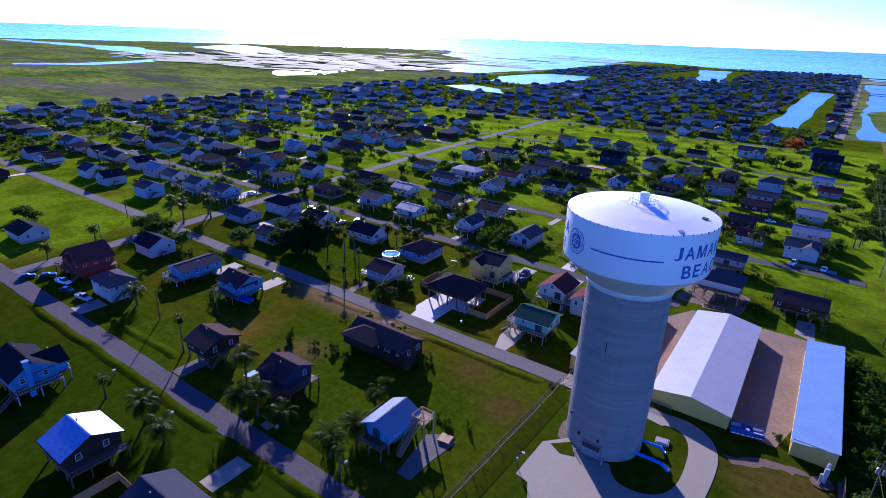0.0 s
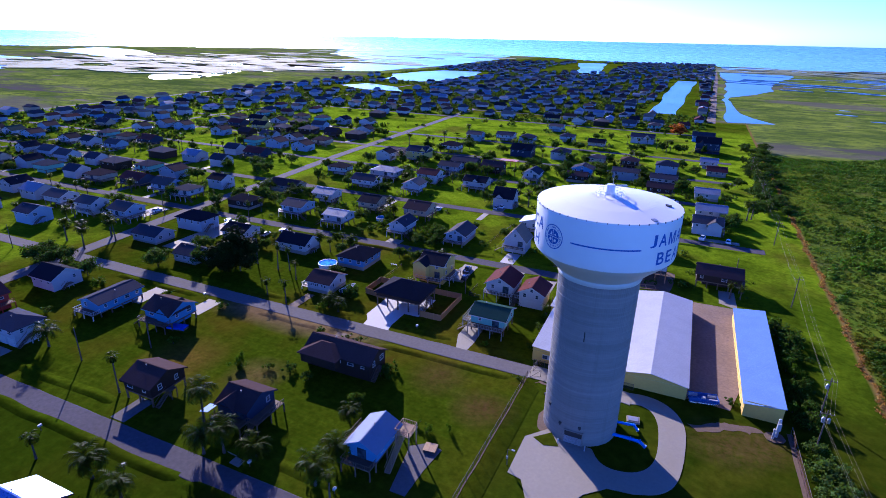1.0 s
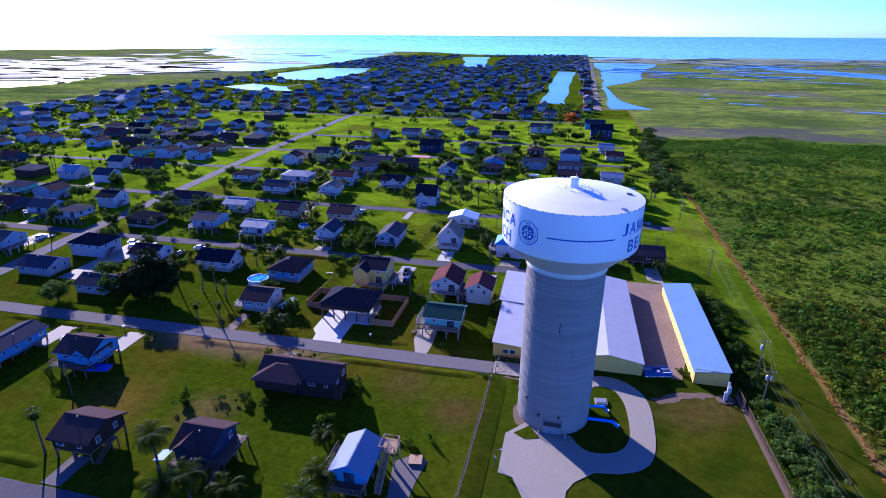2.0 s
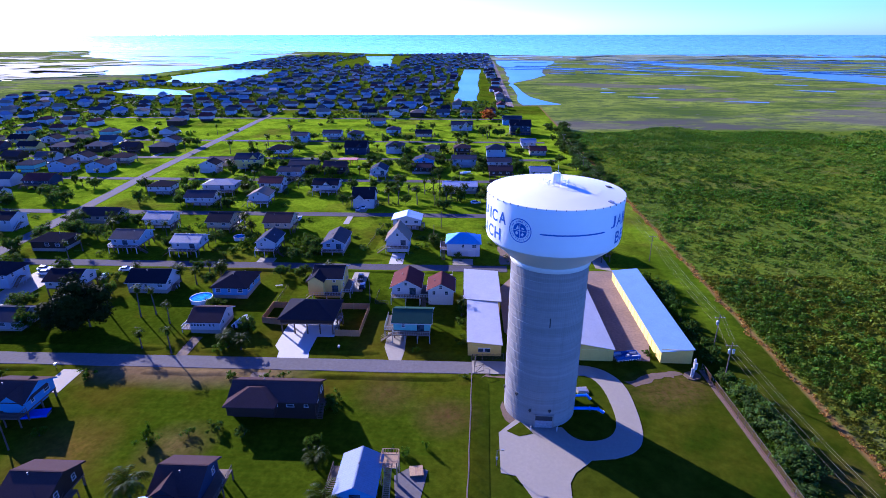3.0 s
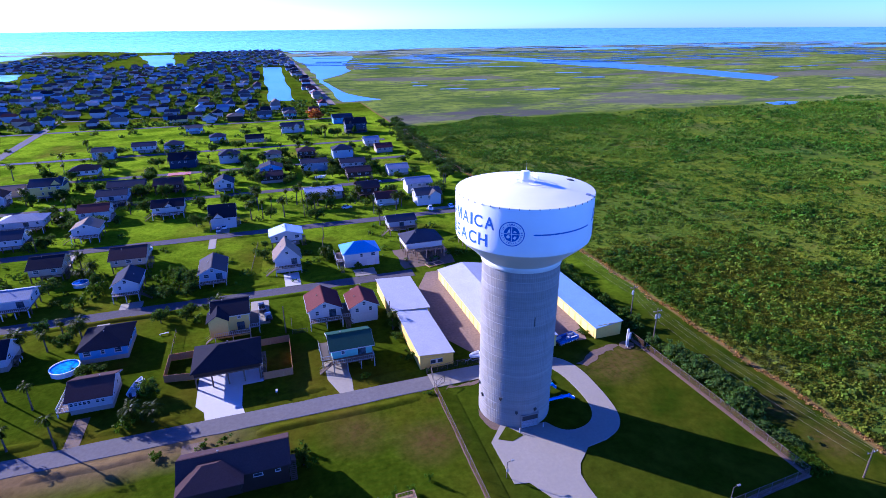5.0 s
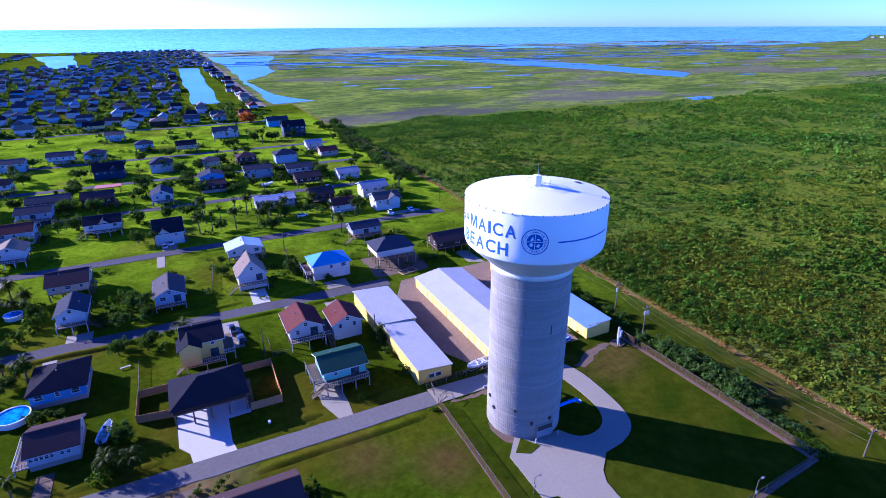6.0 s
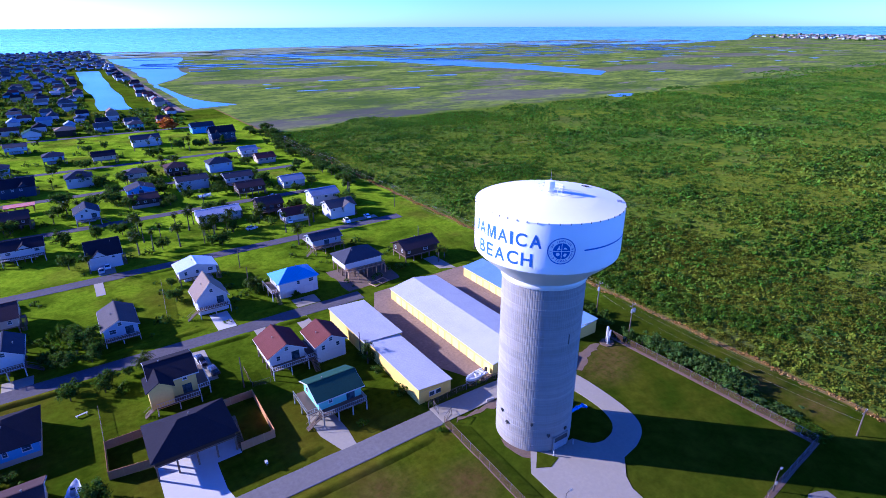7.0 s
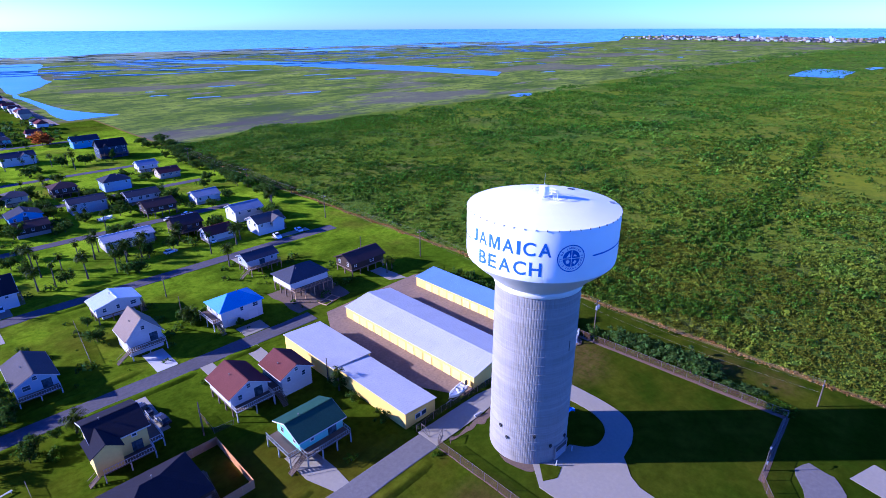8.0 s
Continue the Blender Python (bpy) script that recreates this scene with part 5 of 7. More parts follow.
house(-108, 206.5, 15.6, 9.5, "x", "navy", "slate", rise=1.8)
house(-63.8, 196.4, 8.4, 10.1, "y", "white", "slate", rise=2.2, decks="S")
house(-41.2, 207, 10.8, 7.8, "x", "brown", "brown", rise=1.5, base=1.6)
house(-40.8, 221, 11.2, 9.0, "y", "blue", "slate", rise=1.9, decks="S")
house(-17.4, 225, 13.8, 9.0, "x", "grey", "slate", closed=True, rise=1.5)
house(3.0, 218.6, 13.2, 9.0, "x", "white", "slate", rise=1.6)
house(2.5, 197, 12.0, 9.0, "x", "brown", "brown", rise=1.8)
house(24.6, 201.5, 10.8, 9.0, "x", "white", "metal", rise=1.7, base=1.2)
house(-142.4, 213, 13.2, 10.6, "x", "cream", "slate", storeys=2, base=1.8, rise=2.4, decks="S", wing=(4.5, -1, 5, 8, 2.6))
house(-162, 205, 9.6, 9.0, "y", "white", "dark", closed=True, rise=2.0)
house(-162.4, 222, 14.4, 9.0, "x", "tan", "tan", base=0.8, rise=1.6)
house(-135.8, 249, 13.2, 10.1, "x", "white", "dark", rise=2.4, hip=True)
house(-38.5, 255.8, 9.6, 9.0, "x", "tan", "grey", rise=2.0, hip=True)
house(-63.0, 262.6, 11.4, 10.1, "x", "white", "slate", closed=True, rise=2.6, hip=True)
house(-88.2, 260, 13.8, 12.3, "x", "navy", "dark", closed=True, rise=3.0, wing=(2.8, -3.2, 4.2, 6, 1.8))
house(-18.9, 257.5, 10.2, 9.5, "x", "brown", "brown", rise=2.2, hip=True)
house(2.8, 254.8, 12.0, 10.1, "x", "sky", "slate", closed=True, hip=True, rise=2.6)
house(30.2, 260.5, 10.2, 9.0, "x", "tan", "maroon", rise=2.0, base=0.8)
house(25.9, 279, 9.6, 7.8, "x", "white", "metal", rise=1.7)
house(25.5, 337, 15.6, 10.6, "x", "navy", "dark", closed=True, storeys=2, rise=3.4, decks="S", wing=(-4, -2.5, 2.6, 6.5, 1.4))
house(22.7, 384, 15.6, 10.1, "x", "blue", "slate", closed=True, rise=2.4)
house(-72.3, 326.5, 10.2, 9.0, "x", "sky", "slate", rise=2.2, hip=True)
house(-98.0, 307, 10.8, 9.0, "x", "sky", "slate", rise=2.2, hip=True, decks="S")
house(-47.9, 312, 11.4, 9.0, "x", "tan", "dark", rise=2.0)
house(-137, 299, 11.4, 9.0, "x", "sky", "grey", closed=True, rise=1.8)
house(-115.6, 309, 13.2, 9.0, "x", "white", "slate", rise=1.8)
house(-20, 354, 16.8, 10.1, "x", "white", "slate", closed=True, rise=2.2, wing=(3.6, -2.5, 5, 6, 1.7))
house(-91, 372, 11.4, 9.0, "x", "sky", "grey", rise=1.6)

# the rest of the town, street by street
WATER_ZONES = ((-32, 12, 545, 1125), (-345, -190, 1215, 1805), (-545, -385, 775, 1105), (-495, -360, 595, 695))


def dry(x, y):
    if any(x0 - 6 < x < x1 + 6 and y0 - 6 < y < y1 + 6 for x0, x1, y0, y1 in WATER_ZONES):
        return False
    east = 26 if y < 470 else 26 + (y - 470) * 0.022
    return -556 < x < east and y < 1950 - max(0, -x - 60) * 0.55


kinds = []
rng = random.Random(21)
walls_pick = ["white"] * 5 + ["sky"] * 3 + ["grey"] * 4 + ["tan"] * 3 + ["cream", "blue", "blue", "brown", "brown", "brown", "navy", "teal", "yellow"]
roofs_pick = ["dark"] * 5 + ["grey"] * 4 + ["brown"] * 4 + ["slate"] * 4 + ["maroon", "metal", "metal", "white_metal", "tan", "green"]
slots = []
street = [13, 71.8, 128.2, 187, 240.5, 299, 350, 411, 470] + [470 + 58 * k for k in range(1, 26)]
for i, sy in enumerate(street):
    for side in (-1, 1):
        x = -552 + rng.uniform(0, 8)
        while x < 60:
            slots.append((x, sy + side * rng.uniform(14.5, 18.5)))
            x += rng.uniform(18.5, 25)
x = -552.0
while x < -245:
    slots.append((x, -3 + rng.uniform(-2, 2)))
    x += 22
for k in range(36):
    slots += [(21.5 + k * 0.3, 560 + k * 16.0), (-42.0 + k * 0.15, 560 + k * 16.0)]
placed = list(AREA)
FAR = []
for x, y in slots:
    if not dry(x, y) or (abs(x + 190) < 17 and y < 480) or abs(x + 400) < 11:
        continue
    if -182 < x < 60 and y < 395 or (-212 < x and y < 112):
        continue
    if 325 < y < 405 and x > -330 and rng.random() < 0.93 or rng.random() < 0.22 or (-300 < x < -196 and y < 22):
        continue
    if any(abs(x - a) < 16 and abs(y - b) < 16 for a, b in placed):
        continue
    placed.append((x, y))
    FAR.append((x, y))
near_rows = sorted([p for p in FAR if p[1] < 480], key=lambda p: math.hypot(p[0] + 60, p[1]))[:92]
MODELS = []
for k in range(14):
    wl, rf = walls_pick[(k * 7) % len(walls_pick)], roofs_pick[(k * 5 + 2) % len(roofs_pick)]
    MODELS.append((wl, rf, rng.uniform(9.5, 14), rng.uniform(8, 10.5), rng.choice("xxy"), rng.random() < 0.3, rng.random() < 0.45))
first = {}
for x, y in near_rows:
    k = rng.randrange(len(MODELS))
    turn = rng.choice((0, 0, 180)) + rng.uniform(-2, 2)
    if k not in first:
        wl, rf, w, d, rd, hp, cl = MODELS[k]
        first[k] = house(x, y, round(w, 1), round(d, 1), rd, wl, rf, hip=hp, closed=cl, base=2.2, h=2.5, rise=2.4, detail=1, decks="" if cl else "S", posts=(2, 2), turn=0.0)
    else:
        copy_thing(first[k], pose(x, y, 0, 0, 0, turn))

# farther rows, too small to tell apart one by one
rest = [p for p in FAR if p not in set(near_rows)]
bm = bmesh.new()
mats = [WALLS[k] for k in ("white", "sky", "tan", "grey", "brown", "blue")] + [ROOFS[k] for k in ("dark", "grey", "brown", "slate", "maroon", "tan", "metal_x")]
for x, y in rest:
    w, d, b = rng.uniform(3.9, 6.2), rng.uniform(3.4, 4.8), rng.choice((0.0, 2.1, 2.1))
    t = b + rng.uniform(2.4, 2.9) if b else rng.uniform(2.8, 5.0)
    # pale roofs weighted up, their colour standing in for distance haze
    wi, ri = rng.choice((0, 0, 0, 0, 1, 1, 1, 2, 3, 5)), rng.choice((6, 7, 7, 7, 8, 9, 9, 10, 11, 11, 12, 12))
    if rng.random() < 0.4:
        w, d = d, w
    box(bm, x - w, y - d, b, x + w, y + d, t, mat=wi)
    if b:
        box(bm, x - w * 0.8, y - d * 0.8, 0, x + w * 0.8, y + d * 0.8, b, mat=rng.choice((wi, wi, 4)))
    o, r = 0.7, rng.uniform(1.9, 3.2)
    lo = [bm.verts.new(p) for p in ((x - w - o, y - d - o, t), (x + w + o, y - d - o, t), (x + w + o, y + d + o, t), (x - w - o, y + d + o, t))]
    if w > d:
        u = [bm.verts.new((x - w * 0.9, y, t + r)), bm.verts.new((x + w * 0.9, y, t + r))]
        fs = ((lo[0], lo[1], u[1], u[0]), (lo[2], lo[3], u[0], u[1]), (lo[1], lo[2], u[1]), (lo[3], lo[0], u[0]))
    else:
        u = [bm.verts.new((x, y - d * 0.9, t + r)), bm.verts.new((x, y + d * 0.9, t + r))]
        fs = ((lo[0], lo[1], u[0]), (lo[1], lo[2], u[1], u[0]), (lo[2], lo[3], u[1]), (lo[3], lo[0], u[0], u[1]))
    for f in fs:
        bm.faces.new(f).material_index = ri
tagged(part("distant_houses", bm, mats), "hundreds of small distant beach houses in rows", "houses", kind="stuff")
# a low pale town on the far shore
bm = bmesh.new()
for k in range(520):
    x, y = rng.uniform(3080, 3540), rng.triangular(120, 1640, 900)
    w, d, t = rng.uniform(4, 11), rng.uniform(4, 10), rng.uniform(4, 8) + (12 if rng.random() < 0.01 else 0)
    box(bm, x - w, y - d, 0, x + w, y + d, t + rise_of(math.hypot(x, y)), mat=rng.choice((0, 1, 2, 2, 3, 4, 5)))
tagged(part("distant_town", bm, [WALLS["sky"], ROOFS["grey"], ROOFS["tan"], WALLS["grey"], ROOFS["grey"], ROOFS["slate"]]), "pale low buildings of a far shore town", "houses", kind="stuff")

# ---- driveways and slabs ----
def drive(points, material=None, label="pale concrete driveway beside a house"):
    setting("driveway", slab(points, -0.05, 0.062), material or CONCRETE, label, "driveway")


def straight(x0, x1, y0, y1, material=None):
    drive([(x0, y0), (x1, y0), (x1, y1), (x0, y1)], material)


drive([(-62.0, 15.4), (-54.2, 15.4), (-54.8, 18.5), (-54.7, 25.9), (-50.2, 26.0), (-50.2, 37.5), (-64.2, 37.5), (-64.2, 21), (-62.4, 18.5)], WHITE_SLAB, "clean white concrete slab under a raised house")
drive([(-34.3, 15.4), (-31.4, 15.4), (-31.0, 20.2), (-31.4, 29), (-36.3, 29), (-36.3, 21.6)])
straight(-42.4, -37.6, 74.8, 84.7, WHITE_SLAB)
straight(-20.4, -13.4, 75.0, 80.4)
drive([(28, 74), (33, 71.5), (32.5, 84), (28, 84)])
straight(-23.8, -20.2, 55.3, 69.9)
straight(-34.7, -31.7, 56.2, 69.8)
straight(-88.6, -82.6, 74.2, 78.6)
straight(-87.4, -84.6, 15.4, 24.5, EARTH)
straight(-52.7, -47.7, 53.0, 69.6)
straight(-92.3, -89.3, 53.4, 69.0)
straight(-67.2, -64.7, 116.0, 126.5)
straight(-90.9, -86.9, 109.7, 126.2)
straight(-115.6, -110.6, 109.0, 125.5)
straight(-65.3, -60.3, 132.1, 142.1)
straight(-87.5, -82.5, 166.0, 186.0)
straight(-113.2, -109.2, 165.4, 185.4)
straight(-39.6, -35.1, 110.3, 126.8)
straight(0.7, 4.7, 112.8, 127.2)
straight(21.6, 36.6, 132.7, 136.2)
# concrete drive in the darker road colour, which paints the shade lying on it
straight(-88.0, -84.0, -40.2, -33.0, OLD_ROAD)
straight(-65.7, -61.7, -2.1, 9.2, EARTH)
straight(-111.0, -106.0, -0.2, 8.6)
straight(-131.5, -126.5, -2.6, 8.2)
straight(-138.1, -132.1, -40.8, -33.5)
straight(-52.7, -48.7, -55.6, -45.6)
straight(-159.0, -149.0, 33.1, 68.1)
straight(-201.9, -193.9, 54.0, 67.0)
straight(-222.3, -216.3, 53.6, 66.6)
drive(ragged([(20.5, -43), (27, -40), (30, -41.5), (29.5, -46), (26, -48), (21, -49)], 1.5, 0.6, 5), OLD_ROAD, "worn concrete slab outside the fence")
drive([(31, -47.5), (38, -50), (36, -58), (29, -55)], CONCRETE, "worn concrete slab outside the fence")
# patio takes the darker road material to imitate shade on its paving
drive([(-28.5, -21.5), (-26.6, -33), (-23.6, -33), (-23.3, -26.4), (-22.4, -19.9), (-25.7, -19.3)], OLD_ROAD, "paved patio beside a small blue house")
for x, y in ((-55.5, -39), (-57.8, -37)):
    drive([(x - 1.2, y - 0.7), (x + 1.2, y - 0.9), (x + 1.3, y + 0.9), (x - 1.1, y + 1.0)])

rgd = random.Random(12)
for x, y in near_rows:
    if rgd.random() < 0.55:
        near = min(street, key=lambda q: abs(q - y))
        side = 1 if y > near else -1
        w = rgd.uniform(2.6, 4.2)
        px = x + rgd.uniform(-3, 3)
        straight(px - w / 2, px + w / 2, min(near + side * 2.4, y - side * 3.0), max(near + side * 2.4, y - side * 3.0), rgd.choice((CONCRETE, WHITE_SLAB, OLD_ROAD)))

# ---- plants ----
def palm_mesh(seed, fronds, length, fan):
    rg = random.Random(seed)
    verts, faces = [], []

    def quad(a, b, c, d):
        k = len(verts)
        verts.extend((a, b, c, d))
        faces.append((k, k + 1, k + 2, k + 3))

    for i in range(fronds):
        az = i * 2.399 + rg.uniform(-0.2, 0.2)
        lift = rg.uniform(-0.7, 1.15)
        L = length * rg.uniform(0.8, 1.1)
        out = Vector((math.cos(az), math.sin(az), 0))
        side = Vector((-math.sin(az), math.cos(az), 0))
        spine = []
        for s in range(7):
            t = s / 6
            ang = lift - t * t * 1.7
            p = (spine[-1] if spine else Vector((0, 0, 0))) + (out * math.cos(ang) + Vector((0, 0, math.sin(ang)))) * (L / 6 if s else 0)
            spine.append(p)
        for s in range(6):
            t = (s + 0.5) / 6
            w = L * (0.20 if not fan else 0.30) * (math.sin(math.pi * min(1, t * 0.85 + 0.12)) + 0.05) * (1.0 if not fan else t + 0.15)
            if fan and t < 0.4:
                w = 0.05
            a, b = spine[s], spine[s + 1]
            for sg in (-1, 1):
                for u in (0.0, 0.5):
                    p, q = a.lerp(b, u), a.lerp(b, u + 0.36)
                    tip = p.lerp(q, 0.9) + side * sg * w + (b - a) * 0.55 + Vector((0, 0, -w * rg.uniform(0.25, 0.6)))
                    quad(p, q, tip + (q - p) * 0.25, tip)
    for i in range(10):  # old leaves hanging under the crown
        az = rg.uniform(0, 6.28)
        o = Vector((math.cos(az), math.sin(az), 0)) * 0.22
        s = Vector((-math.sin(az), math.cos(az), 0)) * 0.22
        quad(o - s, o + s, o * 2.6 + s * 2 + Vector((0, 0, -1.3)), o * 2.6 - s * 2 + Vector((0, 0, -1.3)))
    me = bpy.data.meshes.new("crown")
    me.from_pydata(verts, [], faces)
    me.materials.append(PALM_LEAF)
    return me


def trunk_mesh(seed, height, r, lean):
    rg = random.Random(seed)
    bm = bmesh.new()
    rows, n = [], 8
    for k in range(9):
        t = k / 8
        rr = r * (1.35 - 0.5 * min(1, t * 3) if t < 0.34 else 0.85) * (1 + 0.06 * (k % 2))
        c = Vector((lean * t * t, lean * 0.3 * math.sin(t * 2), height * t - (0.15 if k == 0 else 0)))
        rows.append([bm.verts.new(c + Vector((rr * math.cos(j * 0.785), rr * math.sin(j * 0.785), 0))) for j in range(n)])
    for lo, hi in zip(rows, rows[1:]):
        for j in range(n):
            bm.faces.new((lo[j], lo[(j + 1) % n], hi[(j + 1) % n], hi[j]))
    bm.faces.new(rows[0][::-1])
    bm.faces.new(rows[-1])
    return finish("trunk", bm, BARK), Vector((lean, lean * 0.3 * math.sin(2), height))


PALMS = {}


def palm(x, y, height, kind="fan", turn=0.0, scale=1.0):
    """A palm of about that height; like heights share their meshes."""
    key = (round(height), kind, scale)
    if key in PALMS:
        return copy_thing(PALMS[key], pose(x, y, 0, 0, 0, turn))
    ob = thing("palm_tree", x, y, 0, turn, "tall fan palm with a ragged green crown" if height > 7 else "short palm with a full green crown", "palm tree", "palms of the town")
    t, top = trunk_mesh(hash(key[0]) + 3, height, 0.18 if kind == "fan" else 0.24, 0.35 if height > 7 else 0.1)
    part("trunk", t, None, ob)
    part("crown", palm_mesh(key[0] * 7 + len(kind), 26 if kind == "fan" else 40, (1.9 if kind == "fan" else 3.1) * scale, kind == "fan"), None, ob, "green fronds with dry brown skirt", at=tuple(top))
    PALMS[key] = ob
    return ob


def leaf_cloud(seed, lumps, leaves, size, squash=0.8):
    """Leaf faces gathered round several lumps, so that the outline is uneven and has gaps."""
    rg = np.random.RandomState(seed)
    c = rg.normal(0, 0.44, (lumps, 3)) * (1, 1, 0.6)
    r = rg.uniform(0.2, 0.46, lumps)
    k = rg.randint(0, lumps, leaves)
    d = rg.normal(0, 1, (leaves, 3))
    d /= np.linalg.norm(d, axis=1)[:, None]
    p = c[k] + d * (r[k] * rg.uniform(0.25, 1.25, leaves))[:, None]
    p[:, 2] = p[:, 2] * squash
    return leaf_quads(p, d, size * rg.uniform(0.6, 1.3, leaves), rg)


def leaf_quads(p, d, s, rg):
    n = len(p)
    t = np.cross(d + rg.normal(0, 0.9, (n, 3)), rg.normal(0, 1, (n, 3)))
    t /= np.linalg.norm(t, axis=1)[:, None] + 1e-9
    b = np.cross(t, d)
    s = s[:, None]
    v = np.stack([p - t * s - b * s * 0.6, p + t * s * 0.8 - b * s * 0.5, p + t * s + b * s * 0.6, p - t * s * 0.7 + b * s * 0.7], 1).reshape(-1, 3)
    f = np.arange(n * 4).reshape(-1, 4)
    return v, f


def cloud_mesh(name, v, f, material):
    me = bpy.data.meshes.new(name)
    me.from_pydata(v.tolist(), [], f.tolist())
    me.materials.append(material)
    return me


def trunk_of(height, r):
    bm = tube(bmesh.new(), (0, 0, -0.1), (0, 0, height), r, r * 0.7, 7)
    return finish("trunk", bm, BARK)


TREES = {}


def shrub(x, y, w, h, kind="leaf", turn=0.0, variant=0):
    key = ("shrub", kind, variant % 5)
    if key not in TREES:
        v, f = leaf_cloud(variant * 11 + len(kind), 12, 560, 0.095, 0.8)
        v[:, 2] -= v[:, 2].min()
        v[:, 2] /= v[:, 2].max()
        m = finish("stem", tube(tube(bmesh.new(), (0, 0, -0.05), (0.1, 0.05, 0.5), 0.06, 0.03, 6), (0, 0, -0.05), (-0.15, -0.05, 0.5), 0.05, 0.02, 6), BARK)
        TREES[key] = (cloud_mesh("crown", v, f, DARK_LEAF if kind == "dark" else SILVER_LEAF if kind == "silver" else LEAF), m)
    ob = thing("shrub", x, y, 0, turn, "bushy grey-green shrub outside the fence" if kind == "silver" else "round leafy green shrub on the lawn" if kind != "dark" else "dense dark green shrub on the lawn", "shrub", "shrubs of the town")
    for name, me in zip(("crown", "stem"), TREES[key]):
        c = part(name, me, None, ob)
        c.scale = (w / 1.7, w / 1.7, h) if name == "crown" else (w * 0.6, w * 0.6, h * 0.8)
    return ob


def tree(x, y, w, h, variant=0, turn=0.0, oak=False):
    key = ("tree", variant % 4, oak)
    if key not in TREES:
        v, f = leaf_cloud(variant * 17 + 5, 26, 15000 if oak else 2800, 0.06 if oak else 0.07, 0.95)
        limbs = []
        rg = random.Random(variant)
        for k in range(2):
            a = k * 2.9 + rg.uniform(-0.3, 0.3)
            limbs.append(finish("limb", tube(bmesh.new(), (0, 0, -0.35), (0.5 * math.cos(a), 0.5 * math.sin(a), rg.uniform(0.05, 0.35)), 0.035, 0.012, 6), BARK))
        TREES[key] = (cloud_mesh("crown", v, f, OAK_LEAF if oak else DARK_LEAF), limbs)
    ob = thing("tree", x, y, 0, turn, "broad dark green leafy tree on the lawn", "tree", "trees of the town")
    crown, limbs = TREES[key]
    part("trunk", cached(("trunk", round(h)), lambda: trunk_of(h * 0.45, 0.03 * h)), None, ob)
    for me in (crown, *limbs):
        c = part("crown" if me is crown else "limb", me, None, ob)
        c.location, c.scale = (0, 0, h * 0.58), (w / 2.0, w / 2.0, h * 0.52)
    return ob


garden_palms_1 = ((-93.6, -33.8, 9, "fan"), (-68.9, -33.7, 9, "date"), (-59.4, -38.1, 6, "date"), (-62.6, -39.9, 5, "date"), (-75.5, -52.8, 5, "date"), (-67, -53.7, 4, "date"), (-89.3, -54, 5, "fan"), (-180.7, 18.6, 8, "date"), (-178.9, 29.5, 8, "date"), (-116.6, 35.8, 11, "fan"), (-106.8, 34.5, 9, "fan"), (-103.3, 36.1, 8, "fan"), (-126.1, -28.4, 5, "date"), (-34.5, -39.4, 6, "fan"), (-38.6, -30.9, 4, "date"), (-88.7, 16.2, 7, "fan"), (-97.2, 18.1, 5, "fan"), (-96.8, 31.1, 6, "fan"), (-93.7, 58.3, 6, "date"), (-98.2, 60.2, 6, "fan"), (-101, 56.1, 5, "fan"), (-75.9, 19.4, 4, "date"), (-72, 18.5, 3, "date"), (-16.9, 38.7, 5, "fan"), (-27.5, 91.3, 4, "date"), (31, 78.9, 5, "fan"))
garden_palms_2 = ((34, 79.9, 4, "fan"), (43.2, 173.5, 7, "date"), (-43, -20.4, 3, "date"), (-107, 58, 5, "date"), (-121.8, 59.8, 5, "fan"), (-67.2, 136, 6, "fan"), (-61.2, 64.9, 4, "date"), (-39, -37.4, 5, "date"), (-53, -36.6, 3, "date"))
for x, y, h, kind in garden_palms_1 + garden_palms_2:
    palm(x, y, h, kind, (x * 37 + y * 11) % 360, 1.35 if kind == "date" and y < -25 else 1.0)
garden_shrubs_1 = ((-76.8, -15.7, 3.2, 2.6, "leaf"), (-77.8, -13.8, 2, 3.6, "leaf"), (-70.4, -12.7, 2.2, 2.2, "dark"), (-45.7, -15.4, 2.6, 3.6, "dark"), (-44.4, -0.8, 2.4, 2.6, "dark"), (-43.3, -4.3, 2.4, 2.2, "leaf"), (-65.1, -10.6, 3, 2.4, "dark"), (-41.1, -35.9, 2.2, 3.6, "dark"), (-31.7, -17.2, 1.6, 2.0, "leaf"), (-27.2, -16.7, 1.8, 2.2, "leaf"), (-23.2, -14.6, 1.0, 2.4, "leaf"), (-29.7, -15.7, 1.2, 1.6, "leaf"), (-76.8, 92.7, 4, 4.5, "leaf"), (-73.7, 83.7, 4.4, 4, "leaf"), (-70.7, 81.8, 3.6, 3.6, "dark"), (-78.7, 86.7, 4, 4, "leaf"), (-96.5, 87.4, 5, 4.6, "leaf"), (-99.4, 81.3, 3, 3, "leaf"), (-101.3, 78.2, 3, 3, "dark"), (-60.1, 62.9, 4, 3.4, "leaf"))
